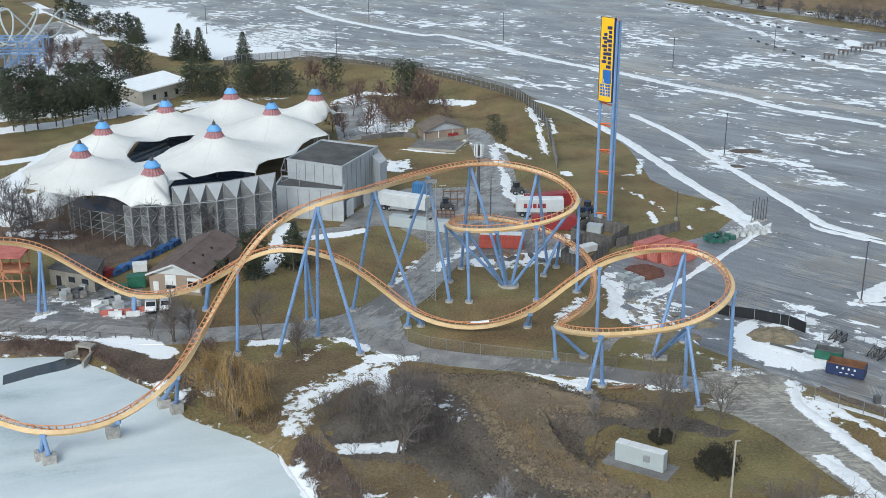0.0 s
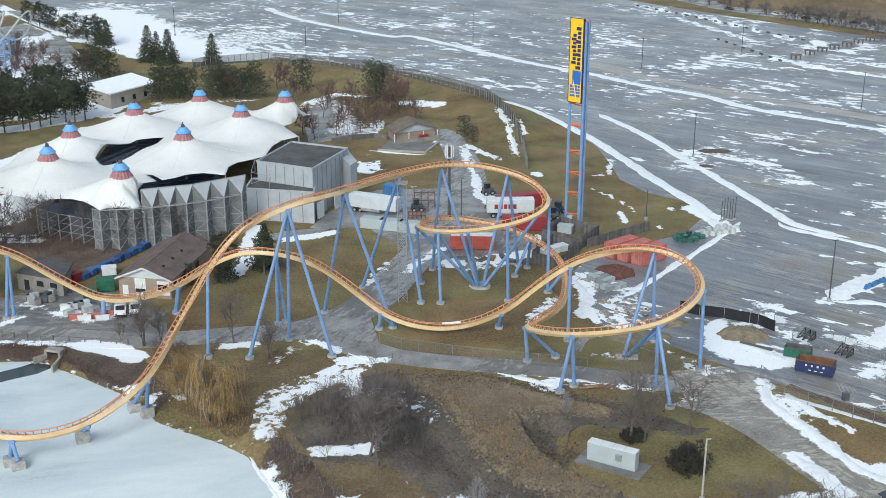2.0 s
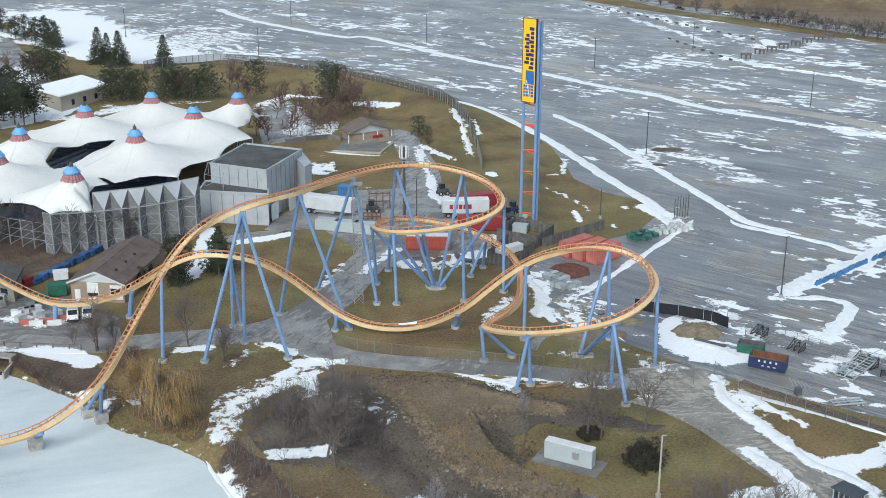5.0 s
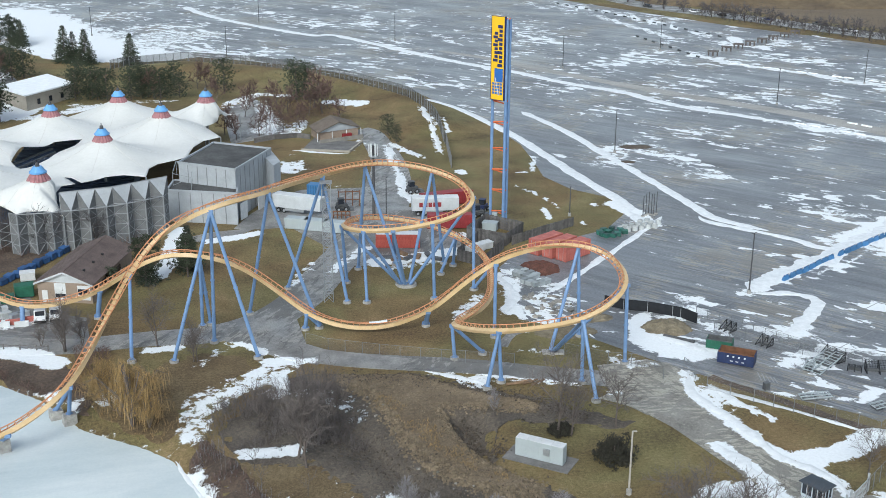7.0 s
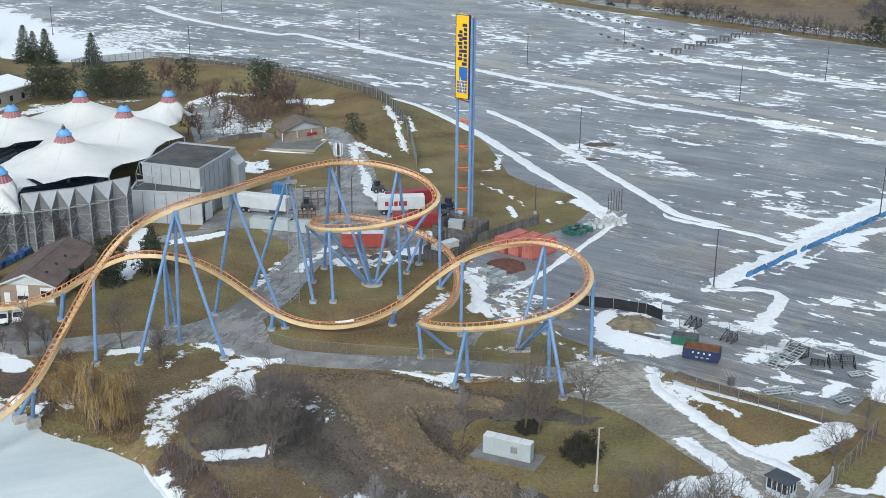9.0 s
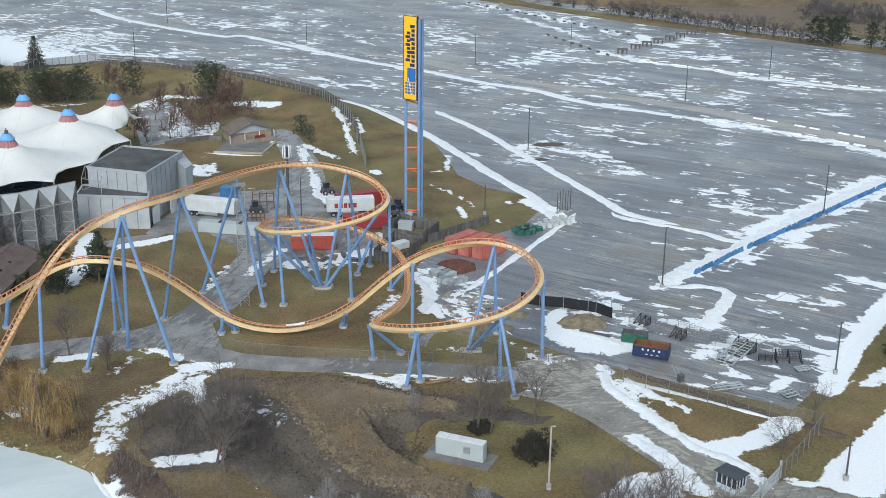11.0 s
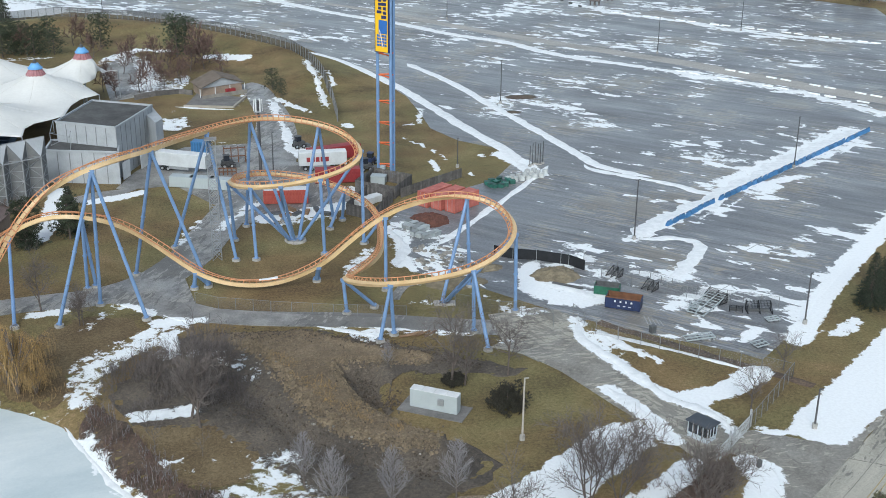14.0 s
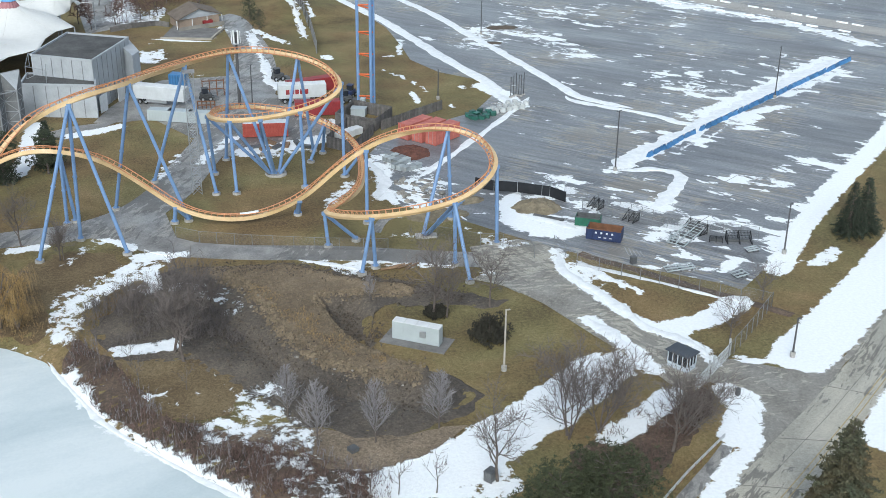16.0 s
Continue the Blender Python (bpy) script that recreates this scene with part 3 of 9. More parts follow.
snow([(-95.3, 251.3), (-89.3, 237.3), (-86.6, 241.2)], 12, 0.4)
snow([(-100.2, 253.4), (-100.0, 266.9), (-99.0, 281.7), (-97.9, 296.6)], 7, 0.5)
snow([(49.6, 178.3), (48.8, 171.5), (50.7, 166.2), (53.5, 163.4), (57.4, 164.4)], 5, 0.9)
snow([(76.3, 166.0), (79.9, 164.6), (84.8, 161.8)], 4, 0.3)
snow([(67.4, 158.9), (70.1, 160.8), (73.0, 162.0)], 4, 0.4)
snow([(60.0, 176.7), (63.3, 174.0), (68.1, 173.7), (70.8, 172.4)], 1.6, 0.3)
snow([(35.1, 153.5), (38.7, 151.5), (42.5, 150.9)], 1.5, 0.1)
snow([(14.8, 159.9), (19.2, 159.0), (23.5, 158.0), (27.8, 156.8), (31.9, 155.5), (34.7, 154.5)], 1.2, 0.7)
snow([(17.8, 157.5), (20.3, 156.1)], 2.6, 0.4)
snow(POND[1:13], 1.2, 0.1)
snow([(-41.4, 158.6), (-38.9, 156.7), (-37, 153)], 2.2, 0.4)


def snow_depth(x, y):
    d = np.full(np.shape(x), -4.0)
    for line, w, limit in SNOW_LINES:
        lo, hi = np.min(line, axis=0) - w - 5, np.max(line, axis=0) + w + 5
        k = (x > lo[0]) & (x < hi[0]) & (y > lo[1]) & (y < hi[1])
        if k.any():
            dd = seg_dist(x[k], y[k], line if len(line) > 1 else [line[0], line[0]])
            d[k] = np.maximum(d[k], np.minimum(w / 2 - dd, limit))
    return np.clip(d, -4, 4)


def set_snow(me):
    co = np.empty(len(me.vertices) * 3)
    me.vertices.foreach_get("co", co)
    co = co.reshape(-1, 3)
    a = me.attributes.new("snow", "FLOAT", "POINT")
    a.data.foreach_set("value", snow_depth(co[:, 0], co[:, 1]).astype(np.float32))


# ---- the ground sheet, out to the horizon ----
def ground_sheet():
    xs = np.concatenate([[-5000, -2000, -900, -500, -350], np.arange(-250, 300, 1.6), [350, 500, 900, 2000, 5000]])
    ys = np.concatenate([[-3000, -500, 0, 40], np.arange(80, 260, 1.6), np.arange(260, 480, 3.0), [500, 560, 640, 800, 1200, 2500, 6000]])
    gx, gy = np.meshgrid(xs, ys)
    z = relief(gx.ravel(), gy.ravel())
    z = z - 0.8 * np.clip(depth_in(gx.ravel(), gy.ravel(), DIRT) / 2.0 - 0.6, 0, 1)
    vs = np.c_[gx.ravel(), gy.ravel(), z]
    n, k = len(xs), len(ys)
    i = (np.arange(k - 1)[:, None] * n + np.arange(n - 1)[None]).ravel()
    me = mesh_of("ground", vs.tolist(), np.c_[i, i + 1, i + n + 1, i + n].tolist())
    set_snow(me)
    ob = part_mesh("ground", me, M_GRASS)
    for p in me.polygons:
        p.use_smooth = True
    return tagged(ob, "dormant brown grass ground with patches of old snow", "ground", kind="structure")


ground_sheet()


def clip_poly(poly, axis, c, sign):
    """Keeps the side of a plan polygon where sign * (p[axis] - c) >= 0."""
    out = []
    for p, q in zip(poly, poly[1:] + poly[:1]):
        dp, dq = sign * (p[axis] - c), sign * (q[axis] - c)
        if dp >= 0:
            out.append(p)
        if (dp >= 0) != (dq >= 0):
            t = dp / (dp - dq)
            out.append((p[0] + (q[0] - p[0]) * t, p[1] + (q[1] - p[1]) * t))
    return out


def steps(lo, hi, cell, fine_lo, fine_hi):
    """Grid lines: cell apart inside the fine stretch, coarse outside."""
    out = [lo]
    while out[-1] < hi:
        out.append(out[-1] + (cell if fine_lo <= out[-1] < fine_hi else max(cell, 14.0)))
    return np.array(out)


def ragged(poly, amount=1.0, step=1.2):
    """The outline with an uneven, natural edge."""
    out = []
    for p, q in zip(poly, poly[1:] + poly[:1]):
        n = max(1, int(math.dist(p, q) / step))
        for k in range(n):
            x, y = p[0] + (q[0] - p[0]) * k / n, p[1] + (q[1] - p[1]) * k / n
            out.append((x + amount * 2 * noise.fractal(Vector((x * 0.3, y * 0.3, 2.5)), 0.9, 2.0, 4), y + amount * 2 * noise.fractal(Vector((x * 0.3, y * 0.3, 9.5)), 0.9, 2.0, 4)))
    return out


def region(name, poly, material, lift, label, category, cell=1.6, kind="structure", level=None):
    """A flat-lying area with a real edge, cut into cells and laid over the relief."""
    poly = [tuple(p) for p in poly]
    xs, ys = [p[0] for p in poly], [p[1] for p in poly]
    gx = steps(min(xs) - 0.01, max(xs) + 0.01, cell, -130, 260)
    gy = steps(min(ys) - 0.01, max(ys) + 0.01, cell, 80, 430)
    cx, cy = np.meshgrid((gx[:-1] + gx[1:]) / 2, (gy[:-1] + gy[1:]) / 2)
    hx, hy = np.meshgrid(np.diff(gx), np.diff(gy))
    near = seg_dist(cx, cy, poly + poly[:1]) < np.hypot(hx, hy) * 0.51
    within = inside(cx, cy, poly)
    index, vs, fs = {}, [], []

    def vert(x, y):
        k = (round(x, 3), round(y, 3))
        if k not in index:
            index[k] = len(vs)
            vs.append((x, y, 0.0))
        return index[k]

    for j in range(len(gy) - 1):
        for i in range(len(gx) - 1):
            if near[j, i]:
                p = poly
                for axis, c, sign in ((0, gx[i], 1), (0, gx[i + 1], -1), (1, gy[j], 1), (1, gy[j + 1], -1)):
                    p = clip_poly(p, axis, c, sign) if p else p
                f = []
                for q in p:
                    k = vert(*q)
                    if k not in f:
                        f.append(k)
                if len(f) > 2:
                    fs.append(f)
            elif within[j, i]:
                fs.append([vert(gx[i], gy[j]), vert(gx[i + 1], gy[j]), vert(gx[i + 1], gy[j + 1]), vert(gx[i], gy[j + 1])])
    co = np.array(vs)
    co[:, 2] = (relief(co[:, 0], co[:, 1]) if level is None else level) + lift
    me = mesh_of(name, co.tolist(), fs)
    bm = bmesh.new()
    bm.from_mesh(me)
    for f in bm.faces:
        if f.normal.z < 0:
            f.normal_flip()
    rim = [e for e in bm.edges if e.is_boundary]
    for v in bmesh.ops.extrude_edge_only(bm, edges=rim)["geom"]:
        if isinstance(v, bmesh.types.BMVert):
            v.co.z -= lift + 0.15
    bm.to_mesh(me)
    bm.free()
    set_snow(me)
    return tagged(part_mesh(name, me, material), label, category, kind=kind)


def ribbon(line, widths):
    """The outline of a road along a line, its bends rounded."""
    pts = [Vector(p) for p in line]
    if isinstance(widths, (int, float)):
        widths = [widths] * len(pts)
    fine, ws = [], []
    for i in range(len(pts) - 1):
        p0, p1, p2, p3 = pts[max(i - 1, 0)], pts[i], pts[i + 1], pts[min(i + 2, len(pts) - 1)]
        for s in np.linspace(0, 1, 5)[:-1]:
            fine.append(0.5 * ((2 * p1) + (p2 - p0) * s + (2 * p0 - 5 * p1 + 4 * p2 - p3) * s * s + (3 * p1 - p0 - 3 * p2 + p3) * s ** 3))
            ws.append(widths[i] * (1 - s) + widths[i + 1] * s)
    fine.append(pts[-1]), ws.append(widths[-1])
    left, right = [], []
    for i, p in enumerate(fine):
        d = (fine[min(i + 1, len(fine) - 1)] - fine[max(i - 1, 0)]).normalized()
        n = Vector((-d.y, d.x)) * ws[i] / 2
        left.append(tuple(p + n)), right.append(tuple(p - n))
    return left + right[::-1]


_shore = POND[1:-2]
_ice = []
for (ax, ay), (bx, by), (cx, cy) in zip([POND[0]] + _shore[:-1], _shore, _shore[1:] + [POND[-2]]):
    nx, ny = -(cy - ay), cx - ax
    _ice.append((bx + 0.9 * nx / math.hypot(nx, ny), by + 0.9 * ny / math.hypot(nx, ny)))
region("pond_ice", [(-145, 60), (-145, 165)] + _ice + [(26, 60)], M_ICE, 0.0, "frozen pond with pale blue-grey ice and old snow", "water", 4.0, level=-1.0)
region("parking_lot", [(-538.4, 776.1), (-198.3, 614.9), (-120.8, 474.2), (-96.9, 446), (-79, 428.8), (-69.1, 438.5), (-55.7, 440.9), (-33.9, 431.2), (-12.8, 417.3), (3.1, 400.1), (15.9, 383.2), (25.8, 364.1), (30, 350.7), (43.3, 320.9), (48, 299.7), (48.7, 282.5), (48.7, 268), (53.2, 256.7), (62, 247.9), (61.7, 238.4), (54.6, 226.6), (45.3, 220.9), (34.3, 214.1), (29.5, 205.3), (30.1, 195.9), (28.9, 187.1), (29.5, 180.3), (34.5, 177), (40.2, 171), (46.7, 163.4), (49.4, 160.6)] + [(51.3, 156.5), (53.1, 156.9), (57.2, 153), (71.3, 142.4), (73.7, 139.7), (78, 143.6), (85.9, 152.2), (115.8, 183.6), (203.1, 270.7)] + [(245.5, 410.4), (205.6, 465.9), (171.1, 506.8), (131.7, 570), (76.9, 658.3), (-75.6, 867.4)], M_LOT, 0.03, "wet grey asphalt parking lot streaked with thin old snow", "parking lot", 2.4)
region("road", ribbon([(-81.6, 180.5), (-72.7, 179.1), (-58, 176.5), (-43.8, 174.4), (-30.6, 176.5), (-20.6, 177.7), (-12.6, 182.7), (-6.8, 192.3), (-2.5, 205.3), (1.8, 218.2), (5.9, 230.6), (9.5, 244.5), (11.5, 262.2), (12.6, 277.2), (12, 290.9), (9.3, 311.8), (5.9, 318.6)], [7, 7, 7, 6, 6, 7, 8, 8, 8, 8, 9, 11, 11, 9, 8, 7, 7]), M_ROAD, 0.05, "grey asphalt service road with cracks and damp patches", "road")
region("road", ribbon([(-15.7, 176), (-9.2, 170.6), (-2.1, 167.2), (5.7, 164.9), (18.4, 162.4), (30.5, 158.6), (42.3, 155.2), (48, 152.2)], 5.2) , M_ROAD, 0.06, "narrow grey asphalt service road round the coaster lawn", "road")
region("road", [(-20.5, 176), (-17.2, 180.3), (-11.8, 185), (-7.5, 184.2), (-5.6, 172.6), (0.5, 167.7), (-3.8, 164.6), (-8.2, 166.7), (-12.8, 171)], M_ROAD, 0.07, "asphalt junction of two service roads", "road")
region("road", [(38.5, 161), (46.5, 162.6), (49.6, 160.6), (52.4, 156.3), (50.3, 152.2), (50, 148), (42, 144.3), (38.6, 149.7)], M_DRIVE, 0.07, "tan-grey asphalt apron by the yard gate", "road")
region("road", ribbon([(41.5, 153.9), (44.7, 149.4), (48.1, 142.2), (52.1, 132.1), (55.5, 124.5), (58.6, 116.3)], [13, 10, 8, 8, 8, 9]), M_DRIVE, 0.06, "tan-grey asphalt drive to the gate", "road")
region("road", [(118, 155), (98.4, 136.4), (88.4, 127.3), (78.8, 118.4), (72.4, 112.8), (67.7, 108.6), (61.2, 103.3), (57.4, 100.2), (51, 94), (48, 91.3), (57.7, 91.3), (65.8, 98.6), (72.2, 104.2), (77.8, 109.2), (89, 119.4), (106, 135), (126, 153)], M_CONC, 0.06, "worn concrete public road with patched cracks", "road")
region("road", ragged([(117, 155.5), (98, 137), (88, 127.8), (78.5, 119.2), (73.6, 118.2), (69.8, 117.4), (66.2, 119.8), (63.8, 121.3), (60.2, 120.8), (57.8, 117.6), (60.5, 114.8), (62.6, 112.2), (61.2, 107.5), (57.5, 103), (51.5, 96.5), (44.5, 90.5), (48.5, 91.6), (51, 94), (57.4, 100.2), (61.2, 103.3), (67.7, 108.6), (72.4, 112.8), (78.8, 118.4), (88.4, 127.3), (98.4, 136.4), (118, 155)], 0.12), M_DRIVE, 0.05, "grey asphalt shoulder and drive mouth with pale worn patches", "road")
region("path", [(43, 92.3), (45.6, 94.9), (51.7, 100.5), (54.7, 103.6), (55.6, 102.6), (53.5, 99.8), (49.5, 96.2), (45, 91.8)], M_ROAD, 0.075, "narrow grey asphalt footway behind the guard rail", "path")
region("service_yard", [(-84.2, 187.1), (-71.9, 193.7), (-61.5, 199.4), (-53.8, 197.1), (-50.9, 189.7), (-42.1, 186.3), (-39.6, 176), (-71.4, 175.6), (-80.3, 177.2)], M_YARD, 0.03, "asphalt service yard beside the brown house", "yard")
region("service_yard", [(-32.3, 225.9), (-26, 230.6), (-11.1, 234.5), (-10.1, 240.4), (-2.8, 236.4), (5.4, 232.5), (11.2, 262.2), (13.5, 255.3), (14.9, 246.6), (24.5, 225.1), (23.7, 216.5), (19, 213.2), (7, 208.4), (0.6, 208.4), (-1.5, 218.2), (-9.8, 232.5), (-16.8, 232.5), (-24.1, 223.4)], M_ROAD, 0.025, "asphalt yard with trucks and containers", "yard")
dirt = region("bare_dirt", ragged(DIRT, 0.7), M_DIRT, 0.03, "churned bare brown earth with a driven ridge, ruts and a hollow", "dirt", 0.5)
_co = np.empty(len(dirt.data.vertices) * 3)
dirt.data.vertices.foreach_get("co", _co)
_co = _co.reshape(-1, 3)
dirt.data.attributes.new("bank", "FLOAT", "POINT").data.foreach_set("value", np.clip(depth_in(_co[:, 0], _co[:, 1], RIDGE), -4, 4).astype(np.float32))
for face in dirt.data.polygons:
    face.use_smooth = True
region("leaf_litter", ragged([(-19.7, 136.8), (-18.1, 141.8), (-12.7, 133.4), (-7.8, 121.2), (1.1, 115.1), (9.5, 110.4), (20.8, 102.8), (17.1, 95.7), (4.8, 99.5), (-6.5, 113), (-14.3, 123.5), (-17.3, 128.9)], 0.6), M_BRUSH, 0.04, "brown leaf litter and dead grass on the pond bank", "ground")
region("leaf_litter", ragged([(-78.9, 173.7), (-59.3, 174.6), (-51.1, 172.8), (-39.2, 165), (-34.5, 150.1), (-39.5, 154.6), (-55.8, 168.7), (-77.1, 169.1)], 0.6), M_BRUSH, 0.04, "brown leaf litter on the pond bank", "ground")
region("leaf_litter", ragged([(-93, 236.4), (-79.4, 234.5), (-64.8, 232.5), (-53.1, 232.5), (-40.9, 229.5), (-35.9, 226.9), (-40.2, 218.2), (-51.2, 223.4), (-61.9, 208.4), (-79.9, 218.2), (-93.2, 218.2)], 0.6), M_BRUSH, 0.02, "brown litter under bare shrubs beside the amphitheatre", "ground")
region("open_water", [(-65.2, 158.8), (-66.3, 162.1), (-63.4, 164.9), (-60.4, 167.0), (-58.8, 168.6), (-55.1, 167.3), (-57.2, 164.5), (-61.1, 162.1)], M_WATER, 0.03, "dark open water before the culvert", "water", level=-1.0)
region("lot_divider", ribbon([(40, 447), (59.2, 425.6), (83.3, 390.8), (113.1, 355), (137.5, 327.6), (143.6, 317.5), (155.2, 300.6), (167.2, 284.5), (178, 271.5), (190, 257)], [3, 4, 5, 6, 7, 7.5, 8, 8, 8, 8]), M_DIVIDER, 0.07, "dull brown-grey divider strip across the parking lot", "path", 3.0)
region("leaf_litter", ragged([(1.4, 115.5), (6.4, 117.7), (10, 114.6), (14.9, 112.6), (20, 112.1), (24, 112.3), (27.7, 112.5), (26, 110), (22.4, 107.7), (17.6, 105.8), (13.9, 105.6), (9.3, 108.2), (4, 111.8)], 0.6), M_TANLITTER, 0.058, "tan dead grass and litter below young trees", "ground")
region("service_yard", [(-21.5, 232.5), (-18.7, 242.4), (-13.2, 255.3), (-8.3, 260.4), (6, 261.3), (10.6, 259.9), (7.7, 233.3), (0.7, 231.8), (-9.8, 233.3), (-15.6, 231.8)], M_ROAD, 0.028, "asphalt yard under parked trailers", "yard")
region("plaza", [(-33.5, 346.7), (-25.3, 363.2), (-19.6, 348.3), (-12.2, 314.9), (-21.8, 308.4), (-27.5, 304.6)], M_ROAD, 0.03, "paved plaza with snow behind the amphitheatre", "pavement")
region("road", ribbon([(-206, 594.5), (-167.9, 533.2), (-138.3, 488.9), (-118.1, 463.1), (-103.1, 449.8)], 6.0), M_ROAD, 0.06, "grey asphalt path beside the parking lot", "path")
region("plaza", [(-140.6, 360.7), (-164.4, 449.8), (-177.4, 515.9), (-170.1, 527.9), (-140.2, 482.9), (-125.8, 447.2), (-93.7, 371.7), (-99.6, 354.5), (-116.8, 351.5)], M_ROAD, 0.03, "paved park path area among trees", "pavement")
region("leaf_litter", ragged([(37.3, 105.1), (43, 108.1), (53.5, 113.6), (57.4, 116), (58.7, 113.1), (53.2, 106.2), (46.7, 100.1), (40.9, 95), (34, 96.3)], 0.6), M_BRUSH, 0.045, "brown litter under shrubs beside the gate", "ground")
region("ditch", ragged(ribbon([(54.3, 155.7), (61.5, 147.8), (68.1, 140.6), (73.9, 134.8), (77.4, 131.0)], 1.5), 0.2), M_BRUSH, 0.085, "dark brown ditch edge along the parking lot", "ditch")
region("path", ribbon([(25.2, 169.1), (26.3, 172.0), (27.9, 174.5), (30.0, 175.4)], 1.6), M_ROAD, 0.08, "short grey concrete path across the lawn", "path")
region("far_field", [(101.9, 724.9), (160, 605.8), (194.3, 553.9), (229, 499.4), (269.1, 451.7), (322.6, 406.9), (683.5, 885.3), (152.6, 1084.8)], M_FARFIELD, 0.05, "brown winter field beyond the public road", "field", 14.0)

region("dead_grass", ragged([(-13.8, 135), (-4.4, 135), (1.7, 128.2), (2.2, 123.2), (-1, 118.7), (-7.1, 120.2), (-11.3, 126.3)], 0.8), M_BROWNGRASS, 0.036, "dormant brown grass on the bank above the pond", "grass")
region("dead_grass", ragged([(-37, 155), (-36, 164), (-29.5, 166), (-24, 154), (-20.6, 146), (-23.2, 142.2), (-29.5, 146.2)], 0.8), M_BROWNGRASS, 0.04, "golden-brown dead grass under the willow", "grass")
region("dead_grass", ragged([(-29.4, 163), (-23.4, 169.7), (-17.1, 168.9), (-13.3, 165), (-17.7, 157.1), (-20.7, 150.6), (-24.6, 153.3)], 0.8), M_BROWNGRASS, 0.03, "dormant brown grass beside the willow", "grass")



def snow_bank(line, width, height=0.14, rough=1.3):
    """A ploughed ridge of old snow with a ragged edge."""
    rng = random.Random(len(SNOW_BANKS) + 40)
    SNOW_BANKS.append(line)
    pts = [Vector(p) for p in line]
    fine = []
    for i in range(len(pts) - 1):
        p0, p1, p2, p3 = pts[max(i - 1, 0)], pts[i], pts[i + 1], pts[min(i + 2, len(pts) - 1)]
        n = max(2, int((p2 - p1).length / 0.6))
        for k in range(n):
            t = k / n
            fine.append(0.5 * ((2 * p1) + (p2 - p0) * t + (2 * p0 - 5 * p1 + 4 * p2 - p3) * t * t + (3 * p1 - p0 - 3 * p2 + p3) * t ** 3))
    vs, fs = [], []
    for i, p in enumerate(fine):
        d = (fine[min(i + 1, len(fine) - 1)] - fine[max(i - 1, 0)]).normalized()
        side = Vector((-d.y, d.x))
        taper = min(1.0, i / 9 + 0.15, (len(fine) - 1 - i) / 9 + 0.15)
        z = gz(p.x, p.y)
        e = [noise.fractal(Vector((p.x * 0.25, p.y * 0.25, q)), 0.9, 2.1, 5) for q in (1.5, 7.5)]
        wl, wr = (width / 2 * taper * max(0.25, 1 + rough * q) for q in e)
        h = height * taper * (1 + 0.5 * noise.noise(Vector((p.x * 0.8, p.y * 0.8, 3))))
        for off, hh in ((-wr, -0.02), (-wr * 0.7, h * 0.6), (0, h), (wl * 0.7, h * 0.6), (wl, -0.02)):
            q = p + side * off
            vs.append((q.x, q.y, z + 0.06 + hh))
    for i in range(len(fine) - 1):
        for k in range(4):
            a = i * 5 + k
            fs.append((a, a + 5, a + 6, a + 1))
    ob = part_mesh("snow_bank", mesh_of("snow_bank", vs, fs), M_SNOWBANK)
    smooth(ob)
    return tagged(ob, "ploughed ridge of old white snow along an edge", "snow", "snow banks")


SNOW_BANKS = []
M_SNOWBANK = mat("bank_snow", (0.74, 0.77, 0.79), 0.85, 0.08, 0.8, color2=(0.86, 0.88, 0.9), bump=0.5, fine=0.06)
snow_bank([(26.6, 351.5), (35.7, 339.7), (43.4, 321.6), (48.8, 305.2), (56, 271.5), (62.3, 246.2), (62.3, 238)], 3.0, rough=0.25)
snow_bank([(54.5, 339), (62.3, 314.9), (67.5, 290.3), (71.9, 269), (75.7, 250.4), (78.2, 237.6), (79.9, 231.8), (88, 223)], 2.6, rough=0.35)
snow_bank([(76.4, 234.2), (77.7, 229.9), (88.4, 220.1), (95, 211.8), (99.7, 214)], 2.2, rough=0.7)
snow_bank([(-70.4, 575.4), (-48.5, 535), (-11.7, 490.4), (0, 487.4), (24.6, 451.1), (43.9, 423), (62.4, 401.1), (76.8, 380.4), (90.7, 365.9), (101.9, 345.9), (123.7, 323.7)], 4.0, rough=0.4)
snow_bank([(125.3, 322.3), (137.5, 309.6), (148.2, 295.8), (156, 285.7), (163.6, 267.2), (167.7, 260.4)], 3.0)
snow_bank([(135.4, 430.2), (143.2, 413.3), (161.2, 395.1), (170.5, 380), (183.5, 366.3), (210.2, 348.7)], 3.4)
snow_bank([(68.4, 234.5), (57, 218.2), (42.4, 199.4), (35.9, 191)], 1.5, rough=0.6)
snow_bank([(35.9, 191), (38.1, 187.1), (39.9, 186.3)], 1.4)
snow_bank([(62.3, 238), (64.6, 228.8), (68.4, 234.5)], 2.0)
snow_bank([(72, 189.7), (81.8, 197.8), (95.3, 208.3), (115.1, 224.8), (135.1, 240.7), (152.5, 251.6)], 4.2, rough=0.7)
snow_bank([(72.5, 189), (81, 187.3), (81.9, 182.8), (76.3, 175.2), (71.4, 170.4)], 2.8, rough=0.7)
snow_bank([(51.3, 157.2), (50.5, 150.3), (53.1, 142.2), (56.6, 131.3), (60.6, 125.5), (61.2, 120.9)], 1.5)
snow_bank([(49.1, 135.1), (51.5, 128.3), (52.6, 122.8), (53.2, 120.5)], 1.8)
snow_bank([(24.7, 336.7), (26.1, 312.6), (26.6, 290.9)], 1.6)
snow_bank([(14.3, 302.5), (17.6, 294.9), (21.4, 288)], 1.8)
snow_bank([(12.7, 299.6), (14.5, 277.2), (15.1, 255.3), (17.5, 247.9)], 1.8)
